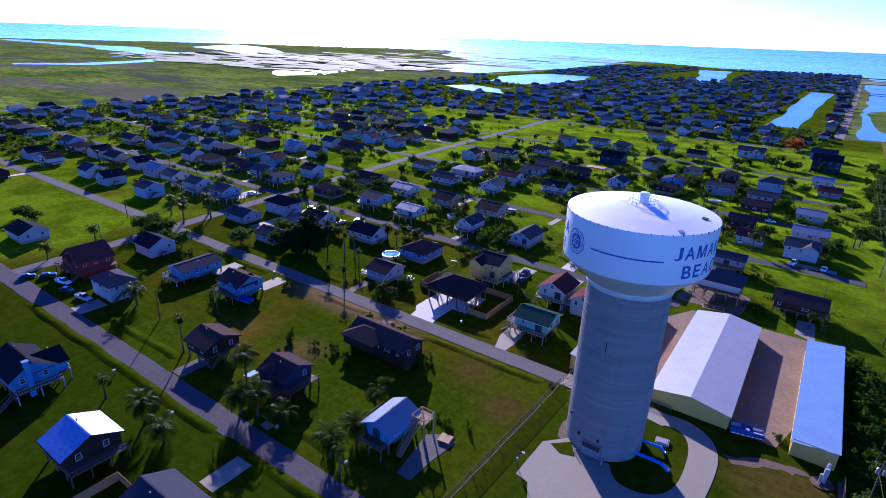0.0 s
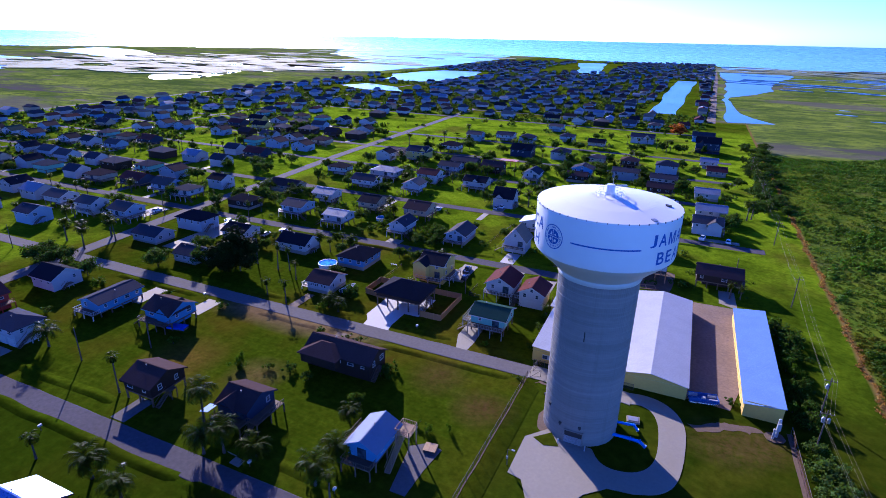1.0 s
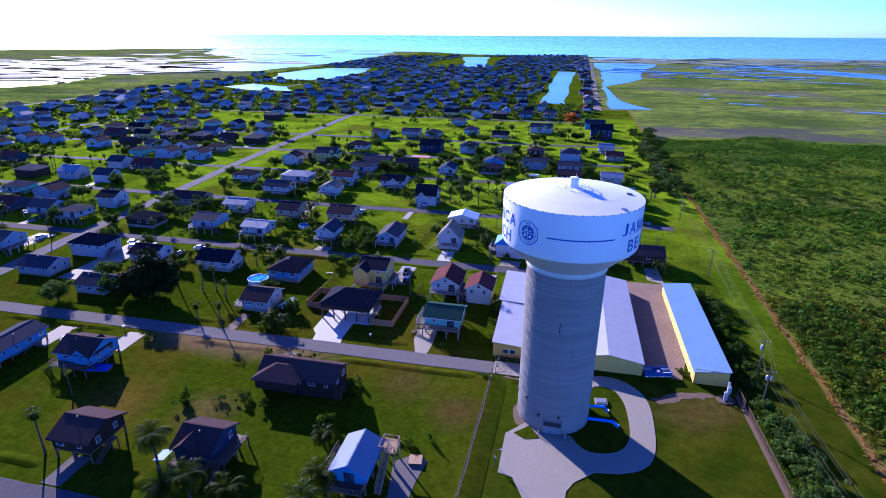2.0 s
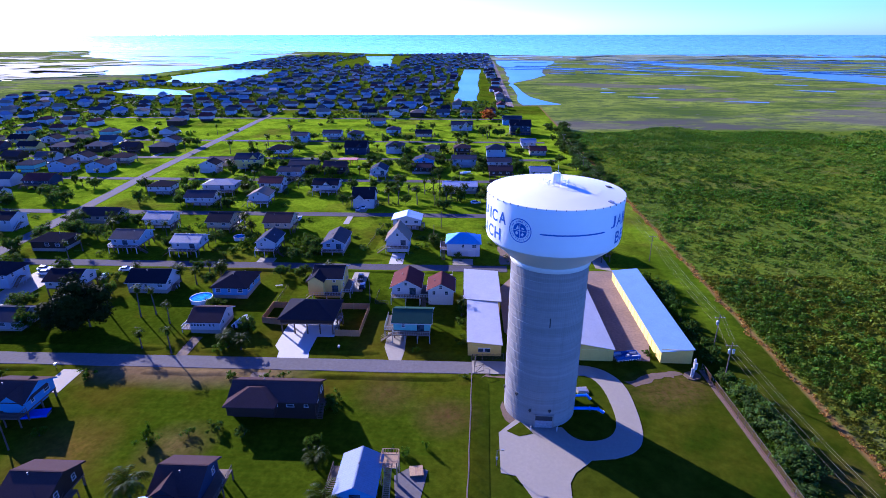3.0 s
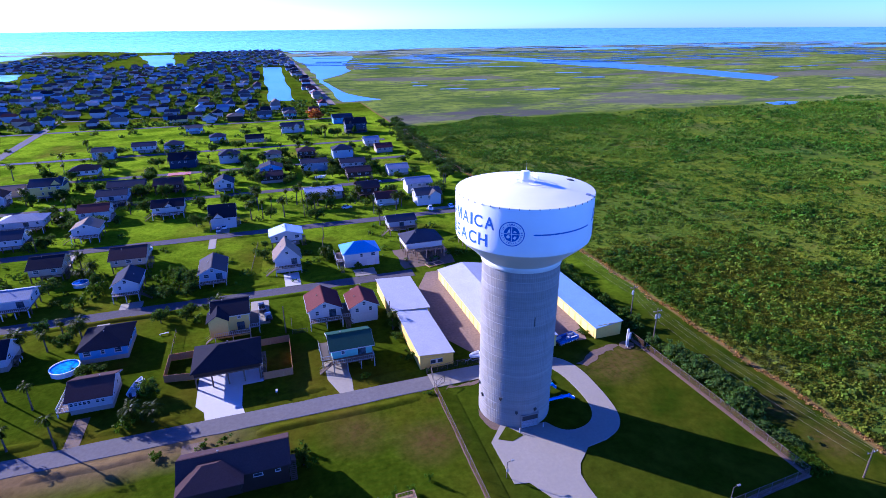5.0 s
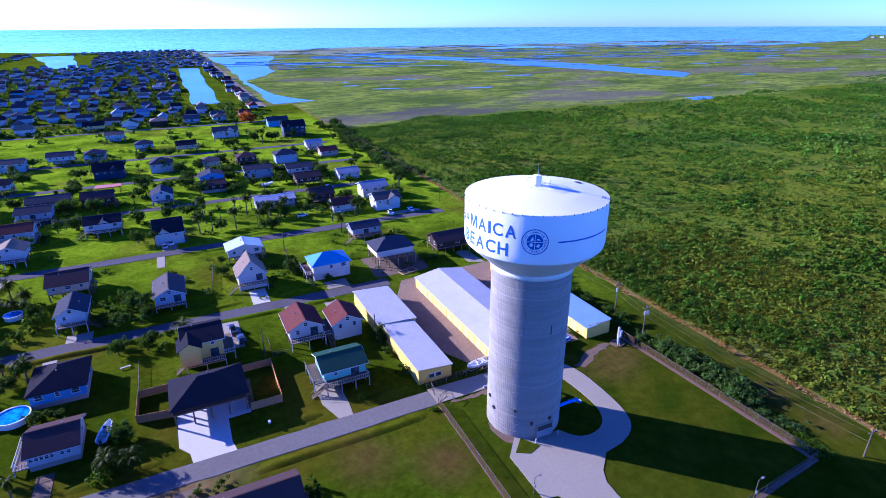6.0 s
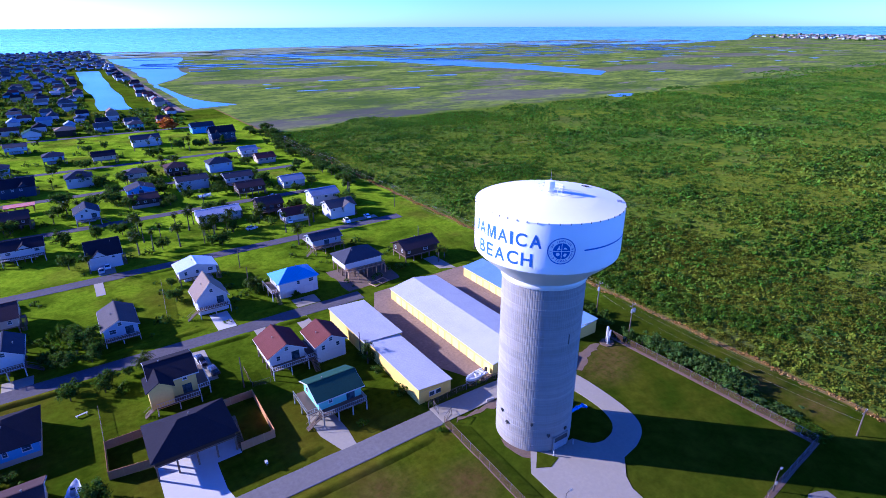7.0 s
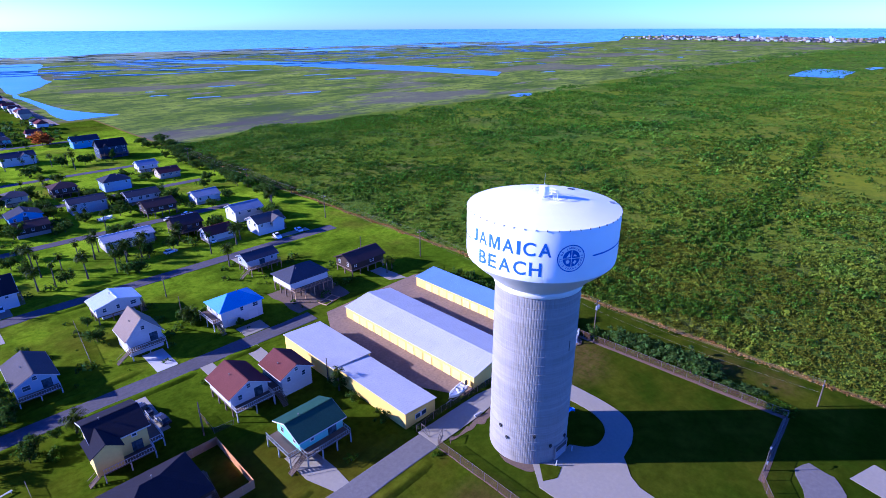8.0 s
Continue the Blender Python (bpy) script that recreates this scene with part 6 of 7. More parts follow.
garden_shrubs_2 = ((-69.6, 61.8, 3.6, 3.4, "dark"), (-75.6, 65.7, 3.6, 3.2, "dark"), (-66.6, 59.8, 3, 2.6, "leaf"), (-88.6, 37.3, 4.5, 2.6, "leaf"), (-84.7, 37, 4, 2.4, "leaf"), (-74.1, 28, 3.4, 3.2, "leaf"), (-76.9, 17.9, 3.4, 2.8, "leaf"), (-24, 92.9, 4.4, 3.6, "leaf"), (-27, 96.3, 3.2, 3, "dark"), (-16.2, 25.2, 3, 2, "dark"), (-36.7, 62.6, 1.6, 1.4, "leaf"), (-27.9, 19.6, 2, 1.6, "leaf"), (-17, 34.2, 3, 2.2, "dark"), (-59.5, -12, 3, 2.0, "dark"), (-13.4, 17.7, 1.6, 1.0, "leaf"), (-15.8, 9.4, 2.0, 0.9, "leaf"), (29, 20.2, 2.4, 1.4, "dark"), (-61.9, 7.8, 2.2, 1.2, "leaf"), (-57.9, 7.6, 2.4, 1.3, "leaf"), (-69.8, 7.6, 2.4, 1.4, "leaf"))
garden_shrubs_3 = ((-103.3, 5.9, 3, 2.4, "leaf"), (-99.9, -14, 2.6, 2.2, "leaf"), (-123.6, 5.5, 2.6, 2, "leaf"), (-144, -17.7, 3, 2, "dark"), (-146.2, 0.2, 4, 4, "leaf"), (-160.9, 4.9, 5, 5, "dark"), (-167.8, 2.9, 6, 5, "dark"), (-118, 63.9, 3, 2.6, "leaf"), (-127.7, 57.7, 3.4, 3, "dark"))
for i, (x, y, w, h, k) in enumerate(garden_shrubs_1 + garden_shrubs_2 + garden_shrubs_3):
    shrub(x, y, w, h, k, (i * 67) % 360, i)
for i, (x, y, w, h) in enumerate(((-121.5, 30.5, 13, 12.5), (-126.0, 29.5, 9.6, 9), (-117.5, 28.5, 9.2, 8), (-122.0, 26.5, 9.2, 7), (-134.0, 27.5, 7, 6), (-142, 37.3, 7, 6), (-146.4, 21.1, 7, 6), (-173.8, 6.8, 8, 7), (-149.2, 63.1, 6, 5), (-166.9, 62.8, 7, 6), (-61.4, 157.2, 5, 4.5), (-124.7, 137.9, 6, 5), (-25.4, 137.5, 6, 5), (10.4, 160, 7, 6), (13, 210.3, 8, 7), (-131, 173.9, 8, 6), (-95.3, 170.7, 7, 6), (-32.1, 229.9, 8, 7), (-72, 224.4, 8, 7), (-101.8, 223.8, 8, 7), (-51.6, 164.4, 5, 4), (31.4, 150.2, 6, 6), (34.4, 158.3, 7, 6))):
    tree(x, y, w, h, i, (i * 53) % 360, w > 9)

RUST = leaf_mat("rusty leaf", (0.30, 0.09, 0.02))
v, f = leaf_cloud(91, 10, 900, 0.11, 0.8)
v[:, 2] += 0.75
rusty = thing("tree", 3.2, 408, 0, 0, "round tree with rust-orange foliage", "tree")
part("trunk", trunk_of(3.0, 0.3), None, rusty)
c = part("crown", cloud_mesh("crown", v, f, RUST), None, rusty)
c.scale = (9.5, 9.5, 5.6)

street_trees_1 = ((-179.1, 93.5, 8, 6), (-157.7, 94.2, 7, 6), (-177.4, 111.5, 8, 6), (-159.9, 112.1, 7, 5), (-179.9, 80.6, 7, 6), (-174.1, 88.6, 6, 5), (-203.8, 108, 9, 7), (-212.9, 93.5, 8, 6), (-205.9, 79.7, 8, 7), (-223.9, 111.1, 9, 7), (-201.2, 90.7, 7, 6), (-219.3, 61.6, 8, 6), (-203.2, 140.9, 8, 6), (-215.1, 147.7, 9, 7), (-178.3, 164.9, 7, 6), (-205.9, 166.3, 8, 6), (-228.6, 137.4, 8, 6), (-68.6, 64.3, 4, 3.5), (-64.5, 66.0, 2.6, 2.2), (-96.2, 62.3, 5, 4))
street_trees_2 = ((-183.5, 4.6, 9, 7), (-177.6, 3.7, 8, 6), (-158, 4, 7, 6), (-233.4, -17.6, 8, 6), (-226.6, -16.5, 7, 5), (-144.5, 19.1, 7, 6), (-70.8, 86.8, 6, 5), (-73.8, 91.8, 5, 4.5), (-69.8, 80.8, 5, 4), (-48, 100.1, 5, 4), (-97.2, 58.2, 4, 3.5), (-146.8, 89.3, 7, 6), (-150, 109.3, 7, 6), (-124.2, 92.8, 6, 5), (-167.3, 96.7, 9, 7), (-163.9, 115.1, 8, 6), (-73.5, 169.1, 7, 6), (-124.9, 163, 7, 6), (-148.5, 142.5, 7, 6), (-31.9, 199.8, 6, 5))
street_trees_3 = ((11.9, 222.4, 7, 6), (-10, 206, 6, 5), (-54, 221.6, 8, 6), (-101.6, 198.7, 8, 7), (-121.5, 212.3, 8, 6), (-62.4, 261.7, 8, 7), (-32.4, 262.1, 8, 7), (-10.3, 244.2, 6, 5), (11.5, 268.7, 7, 6), (-102.2, 261, 8, 6), (-127, 260.4, 9, 7), (-57.7, 300, 8, 6), (-22.8, 310.5, 8, 6), (7, 323, 7, 6), (-97.6, 303.3, 8, 6), (-141.7, 243.9, 8, 6))
for i, (x, y, w, h) in enumerate(street_trees_1 + street_trees_2 + street_trees_3):
    tree(x, y, w, h, i, (i * 71) % 360)
for x, y, h, kind in ((-194.5, 21.4, 8, "date"), (-183.8, 31.4, 7, "date"), (-183.7, -13.2, 6, "date"), (-180, -30, 5, "date"), (-154.3, 73, 7, "fan"), (-155.6, 82.2, 6, "fan"), (-8, 330.8, 7, "fan"), (-15.1, 334.8, 7, "fan"), (-21, 331.7, 6, "fan"), (-1, 326.9, 7, "fan"), (-29.1, 336.6, 7, "fan")):
    palm(x, y, h, kind, (x * 31 + y * 17) % 360)

# broad garden trees and palms beside the nearer houses
house_trees_1 = ((-74.3, 87.0, 5.5, 6, "tree"), (-77.0, 77.6, 7, 5, "tree"), (-71.0, 77.0, 5, 4, "tree"), (-80.0, 82.0, 5, 4.5, "tree"), (-97.6, 93.3, 6, 6, "tree"), (-72.9, 143.5, 6, 7, "tree"), (-76.0, 62.5, 5, 5, "tree"), (-62.5, 103.8, 3.6, 4, "tree"), (-27.4, 90.8, 6, 5, "tree"), (-28.3, 95.0, 4.5, 4, "tree"), (-18.6, 81.3, 3, 2.6, "tree"), (-16.3, 39.4, 4.6, 4.2, "tree"), (-28.3, 139.8, 6, 5, "tree"), (-26.5, 152.8, 6, 6, "tree"), (-9.3, 150.5, 6, 6, "tree"), (-2.4, 121.0, 6, 7, "palm"), (8.8, 138.5, 6, 7, "palm"), (41.2, 170.6, 7, 8, "palm"), (40.7, 235.5, 8, 6, "tree"), (34.0, 224.0, 7, 6, "tree"))
house_trees_2 = ((-43.9, 357.0, 7, 6, "tree"), (-53.9, 348.5, 7, 6, "tree"), (-146.6, 137.8, 7, 7, "tree"), (-152.1, 156.5, 7, 7, "tree"), (-146.1, 197.5, 8, 7, "tree"), (-74.1, 27.8, 5.5, 5, "tree"), (-75.8, 20.2, 4, 3, "tree"), (-90.2, 42.7, 5, 2.6, "tree"), (-86.4, 42.3, 5, 2.6, "tree"), (-43.9, -3.4, 2.6, 4.4, "tree"), (-44.0, -14.8, 2.6, 3.8, "tree"), (-49.2, 164.8, 6, 8, "palm"), (-51.8, 145.0, 6, 7, "palm"), (-38.5, 144.2, 6, 8, "palm"), (-32.1, 160.6, 6, 8, "palm"), (-23.2, 155.8, 5, 5, "palm"), (-17.0, 157.5, 5, 6, "palm"), (-20.0, 151.0, 5, 6, "palm"), (-4.7, 158.0, 5, 6, "palm"), (-7.0, 153.0, 5, 5, "palm"))
house_trees_3 = ((12.0, 142.0, 5, 6, "palm"), (-44.2, 251.5, 9, 8, "tree"), (-51.7, 227.0, 9, 8, "tree"), (-47.7, 204.0, 9, 8, "tree"), (-54.3, 252.0, 9, 8, "tree"), (-62.0, 213.0, 10, 8, "tree"), (-37.0, 238.0, 8, 7, "tree"), (-30.9, 222.3, 8, 7, "tree"), (-52.5, 215.0, 9, 7, "tree"), (22.2, 188.5, 6, 5, "tree"), (33.0, 195.6, 7, 6, "tree"), (-74.0, 210.0, 8, 7, "tree"), (-183.5, 31.4, 7, 9, "palm"), (-183.3, 20.2, 7, 9, "palm"), (-123.5, 48.2, 6, 5, "tree"), (-133.7, 57.0, 6, 5, "tree"), (-104.7, 65.6, 5, 5, "tree"), (-185.9, 8.8, 8, 6, "tree"), (-47.4, 110.6, 3.4, 3.2, "tree"), (32.1, 87.4, 2.4, 1.8, "tree"))
for i, (x, y, w, h, kind) in enumerate(house_trees_1 + house_trees_2 + house_trees_3):
    if kind == "palm":
        palm(x, y, h, "date", (x * 31 + y * 17) % 360)
    else:
        tree(x, y, w * 0.78, h * 0.85, i, (i * 47) % 360)

# scattered planting between the other houses
rng = random.Random(77)
taken = list(AREA) + FAR


def clear(x, y, gap):
    if any(abs(y - sy) < 5.2 for sy in street) or abs(y + 41) < 5 or abs(x + 190) < 6:
        return False
    return all(abs(x - a) > gap or abs(y - b) > gap for a, b in taken)


count = 0
while count < 200:
    x, y = rng.uniform(-330, 40), rng.uniform(24, 330)
    if -62 < x < 40 and y < 132 or y < 66 and x > -175 or not dry(x, y) or not clear(x, y, 7.5) or abs(x + 190) < 13 or noise.noise(Vector((x / 34, y / 34, 8))) < -0.12:
        continue
    count += 1
    p = rng.random()
    if p < 0.5:
        palm(x, y, rng.choice((4, 5, 6, 7, 8)), rng.choice(("fan", "date", "fan")), rng.uniform(0, 360))
    elif p < 0.68:
        shrub(x, y, rng.uniform(2.2, 4.5), rng.uniform(1.8, 4.0), rng.choice(("leaf", "dark")), rng.uniform(0, 360), rng.randrange(5))
    else:
        tree(x, y, rng.uniform(4, 8), rng.uniform(4, 7), rng.randrange(4), rng.uniform(0, 360))

# a belt of low trees between the town and the field, and the hedge outside the tower fence
for i in range(46):
    y = 178 + i * 4.1
    tree(rng.uniform(44, 60) + (y - 180) * 0.02, y, rng.uniform(5, 9), rng.uniform(3.5, 6.5), rng.randrange(4), rng.uniform(0, 360))
for i in range(20):
    shrub(rng.uniform(41, 45.5), 18 + i * 2.5, rng.uniform(3, 5), rng.uniform(2, 4), rng.choice(("leaf", "dark", "dark")), rng.uniform(0, 360), i)
for i, (x, y, w, h) in enumerate(((43.7, 6.5, 3.6, 2.6), (44.3, 2.5, 5, 3.6), (44.1, -1.5, 4.5, 3.2), (45.1, -7.5, 5.6, 4.2), (44.1, -11.5, 4.6, 3.4), (46.1, -13, 5, 4.0), (44.6, -17, 5.5, 3.6), (43.6, -22, 4.5, 1.4), (44.6, -25, 4.5, 1.3), (45.6, -27.5, 4, 1.1), (46.6, 0.5, 4.6, 3.4), (47.1, -4, 4.4, 3.0), (45.6, 4.8, 4.4, 3.2), (43.3, -5, 4.2, 3.0), (46.9, -10, 4.2, 3.4), (43.5, -14.5, 4.0, 3.0), (47.1, -18, 4.2, 2.8), (43.3, 10.5, 3.4, 2.6))):
    shrub(x, y, w, h, "silver", i * 71, i)


# ---- scrub of the eastern field, and far trees: uncountable ----
def clumps(name, centres, sizes, per, material, label, category, seed, flat=0.75, leaf=(0.28, 0.5)):
    rg = np.random.RandomState(seed)
    n = len(centres)
    d = rg.normal(0, 1, (n, per, 3))
    d[:, :, 2] = np.abs(d[:, :, 2])
    d /= np.linalg.norm(d, axis=2)[:, :, None]
    p = d * (sizes[:, None, None] * rg.uniform(0.55, 1.0, (n, per, 1))) * (1, 1, flat)
    p[:, :, :2] += centres[:, None, :]
    v, f = leaf_quads(p.reshape(-1, 3), d.reshape(-1, 3), np.repeat(sizes, per) * rg.uniform(*leaf, n * per), rg)
    v[:, 2] = np.maximum(v[:, 2], 0.01)
    me = bpy.data.meshes.new(name)
    me.vertices.add(len(v))
    me.vertices.foreach_set("co", v.ravel())
    me.loops.add(len(f) * 4)
    me.loops.foreach_set("vertex_index", f.ravel().astype(np.int32))
    me.polygons.add(len(f))
    me.polygons.foreach_set("loop_start", np.arange(0, len(f) * 4, 4, dtype=np.int32))
    me.update(calc_edges=True)
    me.materials.append(material)
    return tagged(part(name, me, None), label, category, kind="stuff")


def field_points(n, x0, x1, y0, y1, seed, keep, grain=26.0):
    rg = np.random.RandomState(seed)
    out = []
    while len(out) < n:
        x, y = rg.uniform(x0, x1), rg.uniform(y0, y1)
        k = noise.noise(Vector((x / grain, y / grain, seed))) + 0.6 * noise.noise(Vector((x / 8, y / 8, seed + 5)))
        if k > keep + rg.uniform(-0.35, 0.35):
            out.append((x, y))
    return np.array(out)


rg = np.random.RandomState(4)
tufts = field_points(33000, 61, 235, -130, 340, 2, -1.1)
clumps("field_grass", tufts, rg.uniform(0.4, 0.95, 33000), 7, TUFT, "tall yellow-green grass over the field", "grass", 8, 0.6, (0.22, 0.42))
near_field = field_points(13500, 62, 240, -130, 345, 22, 0.02, 30.0)
tall = np.array([1.0 + 0.7 * noise.noise(Vector((x / 30, y / 22, 4.0))) for x, y in near_field])
clumps("field_scrub", near_field, rg.uniform(0.6, 1.7, len(near_field)) * tall, 18, SCRUB_LEAF, "dense low green scrub covering the field", "scrub", 38, 0.85, (0.18, 0.32))
edge_field = field_points(7000, 61, 125, -75, 70, 32, -0.9)
clumps("edge_scrub", edge_field, rg.uniform(0.55, 1.25, 7000), 14, leaf_mat("verge weeds", (0.086, 0.098, 0.007), 0.85, 0.3, 0.3, 0.3), "tall yellow-green weeds beside the verge", "scrub", 28, 0.55, (0.16, 0.32))
far_field = field_points(30000, 235, 820, -170, 375, 3, -0.08, 60.0)
far_field = far_field[np.array([y < 346 + 45 * noise.noise(Vector((x / 90, y / 90, 1.0))) for x, y in far_field])]
tall = np.array([1.0 + 0.7 * noise.noise(Vector((x / 60, y / 40, 4.0))) for x, y in far_field])
clumps("far_scrub", far_field, rg.uniform(0.9, 2.7, len(far_field)) * tall, 9, SCRUB_LEAF, "dense low green scrub covering the far field", "scrub", 9, 0.75, (0.2, 0.36))
out_field = field_points(15000, 810, 2100, -420, 420, 7, -0.15, 120.0)
clumps("outer_scrub", out_field, rg.uniform(1.6, 3.6, 15000), 6, SCRUB_LEAF, "low green scrub reaching towards the far shore", "scrub", 41, 0.5, (0.25, 0.42))
north_field = field_points(4500, 62, 260, 300, 380, 6, -0.4, 40.0)
north_field = north_field[np.array([y < 352 + 30 * noise.noise(Vector((x / 60, y / 60, 2.0))) for x, y in north_field])]
clumps("north_scrub", north_field, rg.uniform(0.7, 1.7, len(north_field)), 11, SCRUB_LEAF, "dense low green scrub beside the town", "scrub", 12)
ridge_t = rg.uniform(0, 1, 700)  # a dark line of taller shrubs that runs out into the field
ridge_line = np.stack([120 + 260 * ridge_t + rg.normal(0, 3.0, 700), 11 + 20 * ridge_t ** 2 + rg.normal(0, 1.6 + 5 * (1 - ridge_t), 700)], 1)
clumps("field_hedge", ridge_line, rg.uniform(0.6, 1.7, 700), 22, LEAF, "dark line of taller shrubs across the field", "scrub", 44, 0.95)
bushes = field_points(2600, 75, 620, -120, 350, 11, 0.12, 70.0)
clumps("field_bushes", bushes, rg.uniform(0.9, 2.2, 2600), 32, LEAF, "taller green bushes scattered over the field", "scrub", 10, 0.9, (0.15, 0.28))
belt = np.stack([62.5 + np.abs(rg.normal(0, 8, 420)), rg.uniform(-12, 60, 420)], 1)  # dark thicket along the verge
belt[:, 0] += np.maximum(0, 12 - belt[:, 1]) * 0.5
thick = np.concatenate([belt, field_points(900, 75, 190, -110, 320, 21, 0.3, 34.0)])
clumps("field_thicket", thick, rg.uniform(0.8, 1.6, 1320), 70, LEAF, "bright green thickets of tall shrubs in the field", "scrub", 18, 0.95, (0.11, 0.22))
vy = rg.uniform(-90, 330, 1500)
verge = np.stack([60.0 + vy * 0.002 + rg.normal(0, 0.45, 1500) + 0.8 * np.sin(vy * 0.35), vy], 1)
clumps("verge_grass", verge, rg.uniform(0.2, 0.6, 1500), 8, leaf_mat("dry grass", (0.30, 0.17, 0.06), 0.95), "dry orange-brown grass along the edge of the field", "grass", 14)
cover = np.stack([rg.uniform(42.2, 46.5, 700), rg.uniform(-36, 14, 700)], 1)
clumps("fence_undergrowth", cover, rg.uniform(0.3, 0.8, 700), 26, LEAF, "low green undergrowth outside the fence", "undergrowth", 24, 0.8, (0.13, 0.25))


def bank(points, seed, width=1.5, height=0.55):
    """A low grassy bank beside a street ditch, uneven along its length."""
    bm, prev = bmesh.new(), None
    for (ax, ay), (bx, by) in zip(points, points[1:]):
        length = math.hypot(bx - ax, by - ay)
        n = int(length / 2.0)
        dx, dy = (bx - ax) / length, (by - ay) / length
        for k in range(n + 1):
            x, y = ax + (bx - ax) * k / n, ay + (by - ay) * k / n
            wob = 0.5 * noise.noise(Vector((x * 0.12, y * 0.12, seed)))
            h = height * (0.75 + 0.6 * noise.noise(Vector((x * 0.08, y * 0.08, seed + 4)))) * (0.02 if k in (0, n) else 1.0)
            row = [bm.verts.new((x - dy * (q * width + wob), y + dx * (q * width + wob), z * h - (0.02 if z == 0 else 0.0))) for q, z in ((-1.0, 0), (-0.45, 0.75), (-0.1, 1.0), (0.25, 0.7), (1.0, 0))]
            if prev:
                for i in range(4):
                    bm.faces.new((prev[i], prev[i + 1], row[i + 1], row[i]))
            prev = row
    smooth(setting("ditch_bank", bm, LAND, "low grassy bank along the street ditch", "bank"), 60)


for seed, (y, x0, x1) in enumerate(((8.7, -52, -18), (8.7, -92, -70), (8.9, -150, -116), (18.8, -28, -17), (18.9, -52, -37), (18.8, -82, -67), (18.9, -128, -92), (-36.2, -83, -24), (-36.4, -130, -92), (-46.4, -60, -20), (-46.6, -150, -62), (68.4, -30, -20), (68.4, -62, -36), (68.2, -130, -66), (78.2, -34, -22), (78.2, -80, -44), (125.2, -60, -42), (125.2, 10, 38), (135, -55, -20))):
    bank([(x0, y), (x1, y)], seed * 3.0)
town = []
rgp = random.Random(31)
while len(town) < 11500:
    x, y = rgp.uniform(-556, 60), rgp.uniform(20, 1950)
    if dry(x, y) and (y > 320 or x < -330) and not any(abs(y - sy) < 4 for sy in street) and abs(x + 190) > 10 and not (322 < y < 408 and x > -340 and rgp.random() < 0.9):
        town.append((x, y))
clumps("town_trees", np.array(town), rg.uniform(1.3, 3.6, len(town)), 13, DARK_LEAF, "dark trees and palms crowding the distant streets", "trees", 16, 1.1)

shore_t = np.stack([rg.uniform(2950, 3580, 900), rg.uniform(100, 1680, 900)], 1)
clumps("far_shore_trees", shore_t, rg.uniform(3, 6, 900), 10, DARK_LEAF, "dark tree belts among far shore buildings", "trees", 19, 0.8)
garden = []
homes = [p for p in AREA if p[1] > 76]
while len(garden) < 950:
    hx, hy = rgp.choice(homes)
    a, q = rgp.uniform(0, 2 * math.pi), rgp.uniform(0.6, 7.0)
    x, y = hx + math.cos(a) * (AREA[(hx, hy)] + q), hy + math.sin(a) * (AREA[(hx, hy)] + q)
    if x < 40 and clear(x, y, 5.0) and noise.noise(Vector((x / 12, y / 12, 3))) > -0.05:
        garden.append((x, y))
clumps("garden_hedges", np.array(garden), rg.gamma(2.2, 0.42, 950).clip(0.35, 2.4), 34, DARK_LEAF, "low hedges and bushes in the back gardens", "hedge", 20, 1.05, (0.14, 0.27))

# ---- fences ----
FABRIC, fn, fl, fb = base_mat("chain link")
fb.inputs["Base Color"].default_value = (0.11, 0.065, 0.05, 1)
fb.inputs["Roughness"].default_value, fb.inputs["Metallic"].default_value, fb.inputs["Alpha"].default_value = 0.9, 0.0, 0.16
fb.inputs["Specular IOR Level"].default_value = 0.0


def chain_fence(points, height, label, gap=3.0):
    ob = thing("chain_link_fence", points[0][0], points[0][1], 0, 0, label, "fence", "chain-link fences")
    ox, oy = points[0]
    pm = cached(("fpost", height), lambda: finish("fence_post", tube(bmesh.new(), (0, 0, -0.1), (0, 0, height + 0.08), 0.05, n=6), FENCE_STEEL))
    for (ax, ay), (bx, by) in zip(points, points[1:]):
        length = math.hypot(bx - ax, by - ay)
        n = max(1, round(length / gap))
        for k in range(n + 1):
            part("fence_post", pm, None, ob, at=(ax - ox + (bx - ax) * k / n, ay - oy + (by - ay) * k / n, 0.0))
        part("top_rail", tube(bmesh.new(), (ax - ox, ay - oy, height), (bx - ox, by - oy, height), 0.035, n=6), FENCE_STEEL, ob)
        dx, dy = -(by - ay) / length * 0.01, (bx - ax) / length * 0.01
        part("wire_mesh", slab([(ax - ox - dx, ay - oy - dy), (bx - ox - dx, by - oy - dy), (bx - ox + dx, by - oy + dy), (ax - ox + dx, ay - oy + dy)], 0.05, height), FABRIC, ob, "grey wire mesh")


chain_fence([(-14.2, 10.6), (-15.8, -46)], 1.9, "grey chain-link fence west of the tower")
chain_fence([(40.0, 14.5), (41.3, -35.0), (19.5, -36.3), (4.5, -46)], 1.9, "grey chain-link fence along the field")
chain_fence([(-14.2, 16.5), (-6.5, 17.2), (4, 16.4), (9, 16.2)], 1.6, "grey chain-link fence behind the storage yard")
chain_fence([(-71.4, 55.5), (-71.3, 41.8)], 1.2, "low wire fence between two back yards")
chain_fence([(-49.7, 114.7), (-52.2, 89.7)], 1.2, "low wire fence between two lawns")
chain_fence([(-42.2, 52.3), (-42.4, 45.0), (-38.5, 44.6)], 1.3, "short wire fence on a lawn")
gate = thing("gate", -13.6, 11.0, 0, 0, "open steel mesh gate across the drive", "gate")
